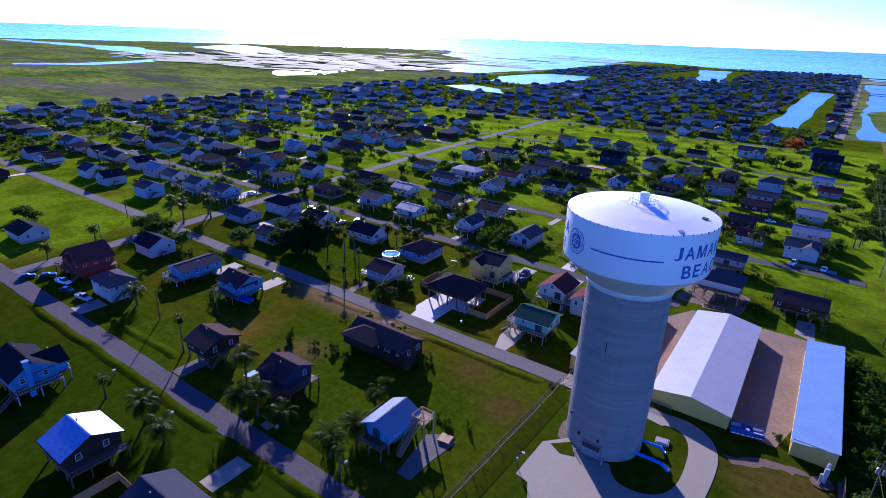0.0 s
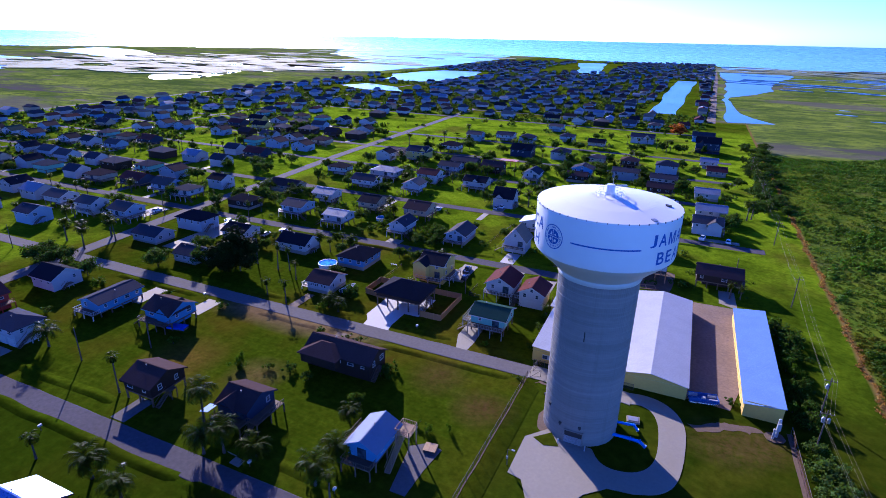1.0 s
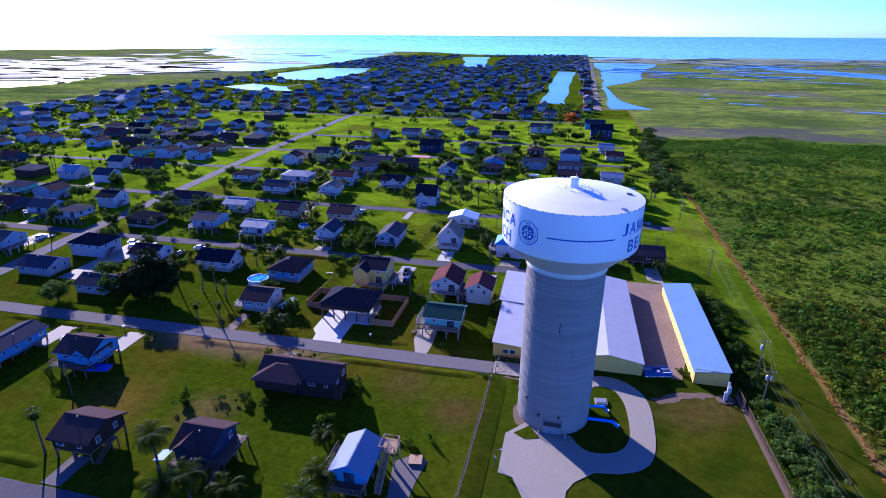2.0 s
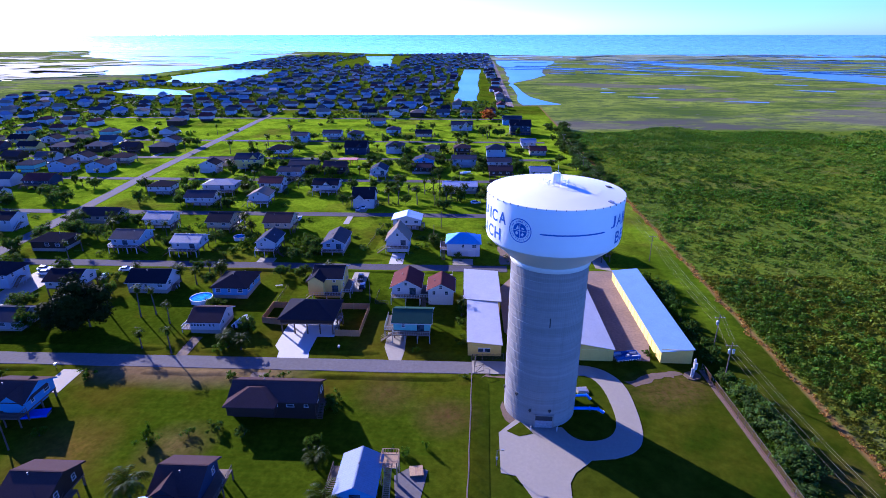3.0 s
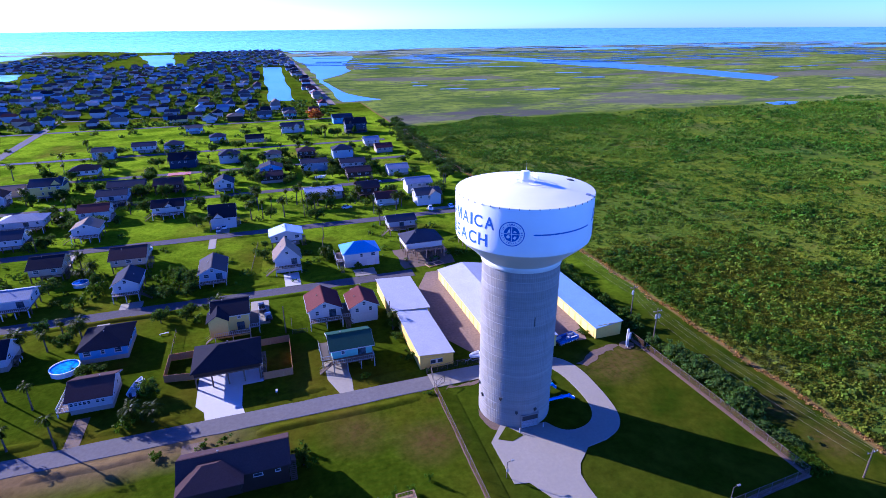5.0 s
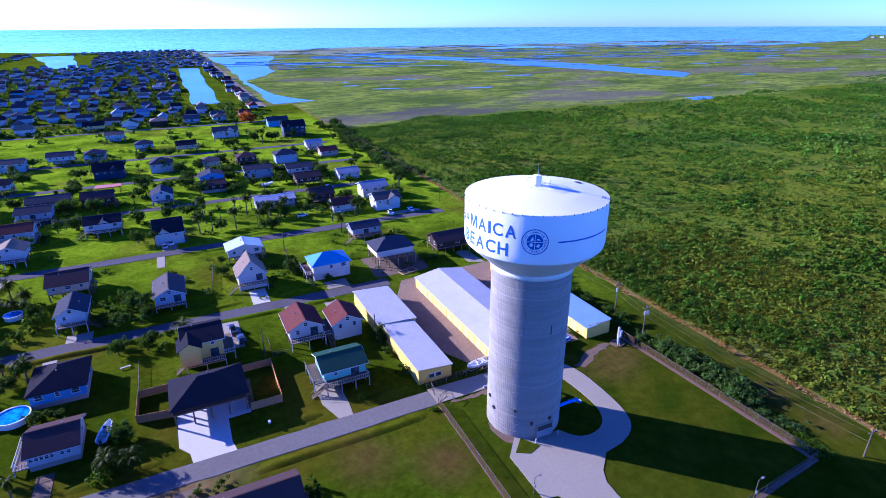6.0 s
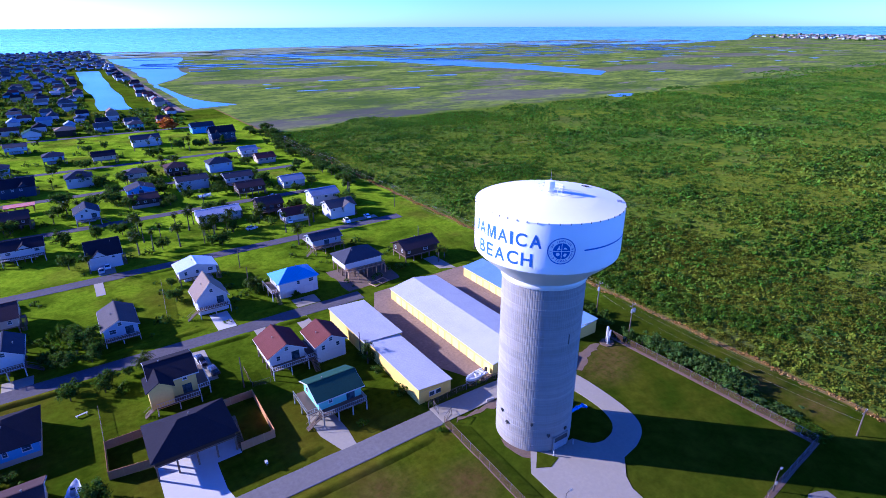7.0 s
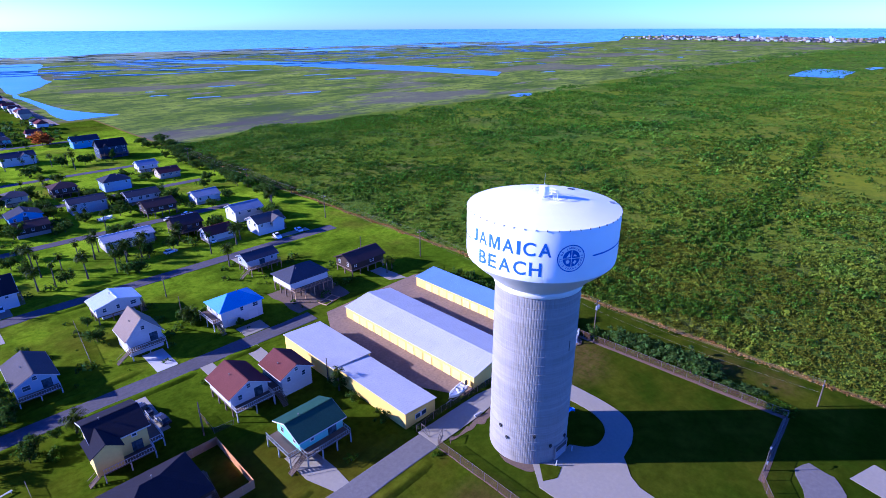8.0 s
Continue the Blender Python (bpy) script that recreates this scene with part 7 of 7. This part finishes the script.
for x in (-0.1, 0.1):
    tb = bmesh.new()
    for a, b in (((0, 0, 0.15), (0, 2.5, 0.15)), ((0, 0, 1.8), (0, 2.5, 1.8)), ((0, 0, 0.15), (0, 0, 1.8)), ((0, 2.5, 0.15), (0, 2.5, 1.8)), ((0, 0, 0.15), (0, 2.5, 1.8))):
        tube(tb, a, b, 0.05, n=6)
    part("gate_leaf", tb, FENCE_STEEL, gate, at=pose(0, 0 if x < 0 else 2.6, 0, 0, 0, -62 if x < 0 else -8))

FENCE_WOOD = stuff_mat("fence boards", (0.38, 0.18, 0.075), 0.85, grain=4.0, vary=0.2)
yard = thing("board_fence", -57, 38, 0, 0, "reddish board fence round the back yard", "fence")
panel_x = finish("fence_panel", boxes((0, -0.03, 0.05, 2.4, 0.03, 1.95)), ribbed_mat("fence planks", (0.38, 0.18, 0.075), 0.2, "X", 0.8))
pp = finish("fence_post", boxes((-0.06, -0.06, -0.1, 0.06, 0.06, 2.0)), FENCE_WOOD)
for ax, ay, bx, by in ((-71.5, 32.5, -64.5, 31.5), (-71.5, 32.5, -71.3, 41.5), (-71.3, 41.5, -43.4, 41.5), (-43.4, 41.5, -43.6, 26.4), (-50.0, 26.4, -43.6, 26.4)):
    length = math.hypot(bx - ax, by - ay)
    n = max(1, round(length / 2.4))
    turn = math.degrees(math.atan2(by - ay, bx - ax))
    for k in range(n):
        p = part("fence_panel", panel_x, None, yard, at=pose(ax + 57 + (bx - ax) * k / n, ay - 38 + (by - ay) * k / n, 0, 0, 0, turn))
        p.scale = (length / n / 2.4, 1, 1)
        part("fence_post", pp, None, yard, at=(ax + 57 + (bx - ax) * k / n, ay - 38 + (by - ay) * k / n, 0.0))

# ---- poles and wires ----
def power_pole(x, y, h, transformers, label):
    ob = thing("power_pole", x, y, 0, 0, label, "power pole", "power poles")
    part("pole", tube(bmesh.new(), (0, 0, -0.2), (0, 0, h), 0.17, 0.11, 8), POLE, ob)
    if "slim" in label:
        return ob
    part("crossarm", boxes((-1.2, -0.06, h - 0.9, 1.2, 0.06, h - 0.76)), POLE, ob)
    ins = cached("insulator", lambda: finish("insulator", tube(tube(bmesh.new(), (0, 0, 0), (0, 0, 0.22), 0.05, n=6), (0, 0, 0.06), (0, 0, 0.12), 0.09, n=6), RAIL))
    for dx in (-1.1, 0.4, 1.1):
        part("insulator", ins, None, ob, at=(dx, 0, h - 0.76))
    for k in range(transformers):
        part("transformer", cached("transformer", lambda: finish("transformer", lathe([(0.28, 0), (0.3, 0.1), (0.3, 0.95), (0.2, 1.05), (0.06, 1.2)], 14), STEEL)), None, ob, at=(-0.45 + 0.9 * k, -0.3, h - 2.6))
    return ob


POLES = [(50.0, -38.5, 6.5, 0), (43.6, 10.6, 10.0, 2), (46.4, 23.6, 10.0, 1), (48.0, 81.0, 10.0, 0), (49.0, 140.0, 10.0, 0), (49.5, 208.0, 10.0, 0), (50.0, 280.0, 10.0, 0)]
for x, y, h, n in POLES:
    power_pole(x, y, h, n, "wooden power pole with grey transformers" if n else "wooden power pole with a crossarm")
for x, y, h in ((-113, -29, 9), (-189, 60, 9), (-177, -14, 9), (-204, 8, 9), (-26, 113, 7), (-103, -18, 8), (-16.5, 43.5, 6), (-44, 46, 8), (-28, 96, 7), (33, 95, 8)):
    power_pole(x, y, h, 0, "slim wooden utility pole on the lawn")


def wire(a, b, sag, label="thin overhead power cable"):
    """One sagging cable from pole to pole."""
    a, b = Vector(a), Vector(b)
    bm, rows = bmesh.new(), []
    for k in range(13):
        p = a.lerp(b, k / 12) - Vector((0, 0, sag * 4 * (k / 12) * (1 - k / 12)))
        rows.append([bm.verts.new(p + Vector(o)) for o in ((-0.011, 0, 0), (0.011, 0, 0), (0, 0, 0.019))])
    for lo, hi in zip(rows, rows[1:]):
        for j in range(3):
            bm.faces.new((lo[j], lo[(j + 1) % 3], hi[(j + 1) % 3], hi[j]))
    tagged(part("cable", bm, WIRE), label, "cable", "overhead cables")


for (x0, y0, h0, _), (x1, y1, h1, _) in zip(POLES, POLES[1:]):
    for dx, dz in ((-1.1, -0.55), (0.4, -0.55), (1.1, -0.55), (0.0, -3.0)):
        wire((x0 + dx, y0, h0 + dz), (x1 + dx, y1, h1 + dz), 0.02 * math.hypot(x1 - x0, y1 - y0))


def lamp_post(x, y, h, label):
    ob = thing("lamp_post", x, y, 0, 0, label, "lamp post", "lamp posts")
    part("pole", tube(bmesh.new(), (0, 0, -0.1), (0, 0, h), 0.09, 0.06, 8), FENCE_STEEL, ob)
    part("arm", tube(bmesh.new(), (0, 0, h - 0.1), (0.9, 0, h + 0.15), 0.04, n=6), FENCE_STEEL, ob)
    part("lamp_head", boxes((0.7, -0.15, h + 0.05, 1.3, 0.15, h + 0.22)), STEEL, ob)
    part("box", boxes((-0.18, -0.3, 1.6, 0.18, -0.08, 2.2)), STEEL, ob)


lamp_post(-9.9, -18.2, 3.6, "slim steel lamp post beside the apron")
lamp_post(22.5, -36.0, 4.4, "slim steel lamp post at the fence")
riser = thing("pipe_riser", 36.9, 12.0, 0, 20, "white well pipes standing on a concrete pad", "pipe")
part("pad", slab(rounded([(-1.8, -1.6), (1.8, -1.6), (1.8, 1.6), (-1.8, 1.6)], 1), -0.05, 0.2), EARTH, riser)
part("tall_pipe", lathe([(0.3, 0.15), (0.3, 4.3), (0.2, 4.5)], 14), RAIL, riser, at=(0.3, 0.2, 0))
part("short_pipe", lathe([(0.2, 0.15), (0.2, 2.2), (0.26, 2.2), (0.26, 2.5)], 10), RAIL, riser, at=(-0.7, -0.4, 0))
part("control_box", boxes((-0.55, -0.75, 2.2, 0.25, -0.45, 3.9)), RAIL, riser)
part("brace", tube(tube(bmesh.new(), (0.3, -0.3, 3.4), (-0.9, -0.9, 0.15), 0.06), (-0.7, -0.4, 1.6), (0.3, 0.2, 1.9), 0.07), RAIL, riser)
culvert = thing("culvert_pipe", -1.6, 11.1, 0, -10, "short white drain pipe in the ditch", "pipe")
part("pipe", tube(bmesh.new(), (-1.2, 0, 0.25), (0.6, 0, 0.3), 0.25, n=12), RAIL, culvert)

# ---- vehicles ----
PAINT = {k: stuff_mat("car paint " + k, c, 0.25, 0.1, spread=0.0, vary=0.04, lift=0.0) for k, c in dict(white=(0.78, 0.78, 0.78), dark=(0.03, 0.03, 0.035), silver=(0.42, 0.43, 0.45), red=(0.30, 0.03, 0.03), blue=(0.05, 0.10, 0.28)).items()}


def loft(rows):
    """A closed body from cross-sections: (x, half width, bottom, top, roundness)."""
    bm = bmesh.new()
    rings = []
    for x, w, z0, z1, rd in rows:
        rings.append([bm.verts.new((x, sy * w * k, z)) for sy, k, z in ((-1, 1, z0), (-1, 1, z1 - rd), (-1, 0.86, z1), (1, 0.86, z1), (1, 1, z1 - rd), (1, 1, z0))])
    for a, b in zip(rings, rings[1:]):
        for k in range(6):
            j = (k + 1) % 6
            bm.faces.new((a[k], a[j], b[j], b[k]))
    bm.faces.new(rings[0][::-1])
    bm.faces.new(rings[-1])
    return bm


CARS = {}


def car(x, y, turn, paint, kind="car"):
    key = (paint, kind)
    if key in CARS:
        return copy_thing(CARS[key], pose(x, y, 0, 0, 0, turn))
    ob = thing("car" if kind == "car" else "pickup", x, y, 0, turn, {"car": "parked %s car on a driveway", "pickup": "parked %s pickup truck on a driveway"}[kind] % paint, "car" if kind == "car" else "pickup truck", "parked vehicles")
    L = 2.3 if kind == "car" else 2.85
    part("body", loft([(-L, 0.8, 0.45, 0.85, 0.1), (-L + 0.2, 0.9, 0.3, 1.0, 0.12), (-0.6, 0.92, 0.28, 1.05, 0.12), (L - 1.3, 0.92, 0.28, 1.0, 0.12), (L - 0.2, 0.88, 0.3, 0.85, 0.15), (L, 0.75, 0.45, 0.7, 0.1)]), PAINT[paint], ob)
    cab = [(-L + 0.4, 0.74, 1.0, 1.06, 0.03), (-L + 0.9, 0.7, 1.0, 1.5, 0.1), (0.2, 0.7, 1.0, 1.52, 0.1), (1.0, 0.76, 1.0, 1.04, 0.03)] if kind == "car" else [(-0.7, 0.76, 1.0, 1.1, 0.03), (-0.55, 0.72, 1.0, 1.75, 0.1), (0.7, 0.72, 1.0, 1.78, 0.1), (1.45, 0.78, 1.0, 1.06, 0.03)]
    part("cabin", loft(cab), GLASS, ob, "dark glass cabin")
    r0, r1 = (cab[1][0] + 0.1, cab[2][0] - 0.05)
    part("roof", boxes((r0, -0.62, cab[1][3] - 0.02, r1, 0.62, cab[1][3] + 0.04)), PAINT[paint], ob)
    if kind == "pickup":
        part("bed", boxes((-L + 0.15, -0.7, 1.0, -0.85, 0.7, 1.02), (-L + 0.1, -0.88, 0.95, -0.75, -0.72, 1.2), (-L + 0.1, 0.72, 0.95, -0.75, 0.88, 1.2), (-L + 0.05, -0.72, 0.95, -L + 0.2, 0.72, 1.2)), PAINT[paint], ob)
    wh = cached("wheel", lambda: finish("tyre", tube(bmesh.new(), (0, -0.11, 0), (0, 0.11, 0), 0.34, n=16), TYRE))
    hub = cached("hub", lambda: finish("rim", tube(bmesh.new(), (0, -0.125, 0), (0, 0.125, 0), 0.2, n=10), CHROME))
    for wx in (-L + 0.85, L - 0.9):
        for wy in (-0.84, 0.84):
            t = part("tyre", wh, None, ob, at=(wx, wy, 0.34))
            part("rim", hub, None, t)
    for wy in (-0.6, 0.6):
        part("headlight", boxes((L - 0.06, wy - 0.16, 0.6, L + 0.01, wy + 0.16, 0.74)), RAIL, ob)
    CARS[key] = ob
    return ob


for x, y, turn, paint, kind in ((-156.8, -34.7, 12, "white", "pickup"), (-141.1, -35.8, 10, "silver", "pickup"), (-168.9, -40, 80, "dark", "car"), (-165, -35.8, 70, "dark", "car"), (-149.4, -36.6, 20, "dark", "car"), (-122.6, 1.5, 15, "white", "car"), (23.1, 134.2, 80, "white", "pickup"), (32.6, 134.6, 85, "white", "car"), (3.5, 147.4, 90, "white", "car"), (2.2, 184.6, 20, "silver", "car"), (-48.1, 56, 95, "dark", "car"), (-49.7, 62, 95, "dark", "pickup"),
                                (-62.3, 138.1, 90, "white", "car"), (-133.6, 59.5, 95, "silver", "car"), (-129.3, 65.6, 15, "white", "car"), (-64.2, 135.5, 88, "silver", "car"), (-82.5, 179, 90, "dark", "car"), (-195.9, 62, 90, "white", "car"), (-218.3, 61.6, 90, "dark", "car"), (-16.6, 168.4, 10, "white", "car"), (-11.5, 147.7, 10, "silver", "car"), (10.2, 186.2, 5, "white", "car"), (-111.3, 179.4, 90, "white", "car"), (-87, 120.7, 90, "silver", "car"), (-157.1, 65, 0, "white", "car"), (-151.2, 64.6, 5, "white", "car"), (-154.1, 61.5, 5, "white", "car")):
    car(x, y, turn, paint, kind)


def boat(x, y, turn, paint, label):
    ob = thing("boat", x, y, 0, turn, label, "boat", "boats on trailers")
    rows = [(-3.0, 1.05, 0.75, 1.5), (-1.0, 1.15, 0.6, 1.55), (1.2, 1.0, 0.6, 1.65), (2.4, 0.55, 0.8, 1.8), (3.1, 0.06, 1.3, 1.9)]
    bm = bmesh.new()
    rings = [[bm.verts.new(p) for p in ((px, -w, z1), (px, -w * 0.8, z0 + 0.25), (px, 0, z0), (px, w * 0.8, z0 + 0.25), (px, w, z1), (px, w * 0.8, z1), (px, w * 0.7, z1 - 0.45), (px, -w * 0.7, z1 - 0.45), (px, -w * 0.8, z1))] for px, w, z0, z1 in rows]
    for a, b in zip(rings, rings[1:]):
        for k in range(9):
            j = (k + 1) % 9
            bm.faces.new((a[k], a[j], b[j], b[k]))
    bm.faces.new(rings[0][::-1])
    bm.faces.new(rings[-1])
    part("hull", bm, PAINT[paint], ob)
    part("console", boxes((-0.4, -0.35, 1.1, 0.3, 0.35, 2.0)), RAIL, ob)
    part("windscreen", boxes((0.25, -0.35, 2.0, 0.3, 0.35, 2.35)), GLASS, ob)
    part("seat", boxes((-1.6, -0.6, 1.1, -1.1, 0.6, 1.55), (-1.7, -0.6, 1.1, -1.6, 0.6, 1.95)), RAIL, ob)
    part("outboard_motor", boxes((-3.5, -0.2, 0.9, -3.0, 0.2, 1.95), (-3.35, -0.08, 0.3, -3.15, 0.08, 0.9)), PAINT["dark"], ob)
    part("trailer_frame", boxes((-2.8, -0.7, 0.42, 2.6, -0.6, 0.55), (-2.8, 0.6, 0.42, 2.6, 0.7, 0.55), (2.5, -0.7, 0.42, 2.6, 0.7, 0.55), (2.6, -0.06, 0.42, 4.2, 0.06, 0.54), (-1.2, -1.0, 0.3, -1.1, 1.0, 0.4), (-1.0, -0.6, 0.5, -0.9, 0.6, 0.72)), STEEL, ob)
    for wy in (-1.0, 1.0):
        part("tyre", cached("wheel", None), None, ob, at=(-1.15, wy, 0.34))
    part("jack", tube(bmesh.new(), (4.1, 0, 0), (4.1, 0, 0.6), 0.05), STEEL, ob)
    return ob


boat(0.0, 18.6, 188, "white", "white fishing boat on a trailer in the yard")
boat(-76.8, 31, 78, "white", "white open boat on a trailer beside a house")
boat(-16.5, 203, 15, "white", "small white boat on a trailer on the lawn")
pontoon = thing("pontoon_boat", 23.6, 18.6, 0, 12, "blue and white pontoon boat parked on gravel", "boat")
for wy in (-0.95, 0.95):
    part("float", tube(tube(bmesh.new(), (-3.2, wy, 0.42), (2.6, wy, 0.42), 0.36, n=12), (2.6, wy, 0.42), (3.3, wy, 0.6), 0.36, 0.05, 12), CHROME, pontoon)
part("platform", boxes((-3.2, -1.3, 0.78, 3.0, 1.3, 0.9)), PAINT["blue"], pontoon)
part("side_panel", boxes((-3.1, -1.3, 0.9, 2.9, -1.22, 1.55), (-3.1, 1.22, 0.9, 2.9, 1.3, 1.55), (2.82, -1.22, 0.9, 2.9, 1.22, 1.55)), PAINT["blue"], pontoon)
for x0, x1, y0, y1 in ((-3.0, -1.2, 0.6, 1.2), (1.0, 2.7, -1.2, -0.6), (1.0, 2.7, 0.6, 1.2)):
    part("bench", boxes((x0, y0, 0.9, x1, y1, 1.35)), RAIL, pontoon)
part("console", boxes((-0.6, -1.1, 0.9, 0.1, -0.4, 1.75)), RAIL, pontoon)
for px in (-2.6, 1.9):
    part("skid", boxes((px, -1.1, 0.0, px + 0.3, 1.1, 0.12)), TIMBER, pontoon)

# ---- yard things ----
def pool(x, y, r):
    ob = thing("swimming_pool", x, y, 0, 0, "round blue above-ground swimming pool on the lawn", "swimming pool")
    part("pool_wall", lathe([(r, 0), (r, 1.3), (r + 0.12, 1.3), (r + 0.12, 1.36), (r - 0.1, 1.36), (r - 0.1, 1.05)], 40, caps=False), PAINT["white"], ob)
    part("pool_water", lathe([(r - 0.06, 0.02), (r - 0.06, 1.14)], 40), POOL, ob)


pool(-94.2, 44.9, 3.1)
pool(-103, 96.5, 2.2)
awning = thing("awning", -67.4, -32.6, 0, 0, "blue canvas awning on two posts beside a house", "awning")
part("canvas", boxes((-1.2, -1.4, 3.6, 1.2, 1.4, 3.66)), stuff_mat("blue canvas", (0.03, 0.14, 0.45), 0.7), awning, at=pose(0, 0, 0, 0, -14, 0))
for py in (-1.3, 1.3):
    part("post", post_mesh(3.4, 0.06, TIMBER), None, awning, at=(-1.0, py, 0.0))
trap = thing("tarpaulin", -105.0, -8.0, 0, 12, "bright blue tarpaulin over boards beside a house", "tarpaulin")
part("boards", boxes((-2.4, -1.0, 0.0, 2.4, 1.0, 0.75)), TIMBER, trap)
part("sheet", boxes((-2.6, -1.2, 0.75, 2.6, 1.2, 0.8), (-2.6, -1.24, 0.35, 2.6, -1.2, 0.8)), stuff_mat("blue plastic sheet", (0.02, 0.10, 0.55), 0.4, grain=3.0), trap)
crate = thing("plank_platform", -24.5, -20.6, 0, 8, "low square platform of pale planks", "platform")
for k in range(10):
    part("plank", cached("plank", lambda: finish("plank", boxes((-0.115, -1.2, 0.5, 0.115, 1.2, 0.56)), NEW_TIMBER)), None, crate, at=(-1.12 + k * 0.25, 0, 0))
part("frame", boxes((-1.2, -1.1, 0, -1.0, 1.1, 0.5), (1.0, -1.1, 0, 1.2, 1.1, 0.5), (-1.0, -1.1, 0.3, 1.0, -0.95, 0.5), (-1.0, 0.95, 0.3, 1.0, 1.1, 0.5)), TIMBER, crate)
deck = thing("lookout_deck", -29.0, -22.1, 0, 0, "raised wooden lookout deck beside a blue house", "deck")
for px, py in ((-1.4, -1.6), (1.4, -1.6), (-1.4, 1.6), (1.4, 1.6)):
    part("post", post_mesh(5.2, 0.11, NEW_TIMBER), None, deck, at=(px, py, 0.0))
part("platform", boxes((-1.6, -1.8, 4.0, 1.6, 1.8, 4.16)), NEW_TIMBER, deck)
for e4 in ((-1.5, -1.7, 1.5, -1.7), (-1.5, 1.7, 1.5, 1.7), (-1.5, -1.7, -1.5, 1.7), (1.5, -1.7, 1.5, 1.7)):
    railing(deck, *e4, 4.16, NEW_TIMBER)
stairs(deck, 0, -1.8, 4.0, 0, -1, NEW_TIMBER)
frame_wood = thing("timber_frame", 7, 74.8, 0, 14, "timber formwork laid out before the unfinished house", "formwork")
for a in ((-3, 0, 3, 0.2), (-3, 3, 3, 3.2), (-3, 0.2, -2.8, 3), (2.8, 0.2, 3, 3), (-0.1, 0.2, 0.1, 3)):
    part("beam", boxes((a[0], a[1], 0, a[2], a[3], 0.25)), NEW_TIMBER, frame_wood)
carport = thing("carport", -87, 226, 0, 0, "open carport of red-painted posts and beams", "carport")
RED_PAINT = stuff_mat("red oxide paint", (0.34, 0.06, 0.03), 0.6)
for px in (-5, -1.7, 1.7, 5):
    for py in (-2.6, 2.6):
        part("post", finish("post", boxes((-0.14, -0.14, -0.05, 0.14, 0.14, 3.0)), RED_PAINT), None, carport, at=(px, py, 0.0))
for py in (-2.6, 2.6):
    part("beam", boxes((-5.4, py - 0.12, 3.0, 5.4, py + 0.12, 3.3)), RED_PAINT, carport)
part("roof", boxes((-5.6, -3.0, 3.3, 5.6, 3.0, 3.42)), RED_PAINT, carport)
bench = thing("picnic_bench", -74.4, 55.6, 0, 12, "pale wooden bench on the lawn", "bench")
part("seat", boxes((-1.1, -0.22, 0.42, 1.1, 0.22, 0.48)), RAIL, bench)
for px in (-0.9, 0.9):
    part("leg", boxes((px - 0.05, -0.2, 0, px + 0.05, 0.2, 0.42)), RAIL, bench)
hut = thing("board_fence", -61.5, -66.0, 0, 0, "reddish board fence beside a house", "fence")
for k in range(3):
    part("fence_panel", panel_x, None, hut, at=pose(-2.4 + k * 2.4, 2.4, 0, 0, 0, 0))
for k in range(3):
    part("fence_panel", panel_x, None, hut, at=pose(-2.4, -4.8 + k * 2.4, 0, 0, 0, 90))
setting("soil_site", slab(ragged([(-4, 75.8), (14, 75.8), (15, 92), (-4, 93)], 2.0, 0.8, 3), -0.02, 0.03), EARTH, "bare reddish soil round a building site", "soil")
for x, y in ((-96.4, -48.7), (-72.4, -49.0), (-52.5, -38.8), (-34.8, -37.6), (-47.5, 19.6), (-113, 9)):
    ob = thing("mailbox", x, y, 0, 0, "small mailbox on a wooden post", "mailbox", "mailboxes along the street")
    part("post", post_mesh(1.0, 0.06, TIMBER), None, ob)
    part("box", boxes((-0.22, -0.35, 1.0, 0.22, 0.35, 1.4)), RAIL, ob)
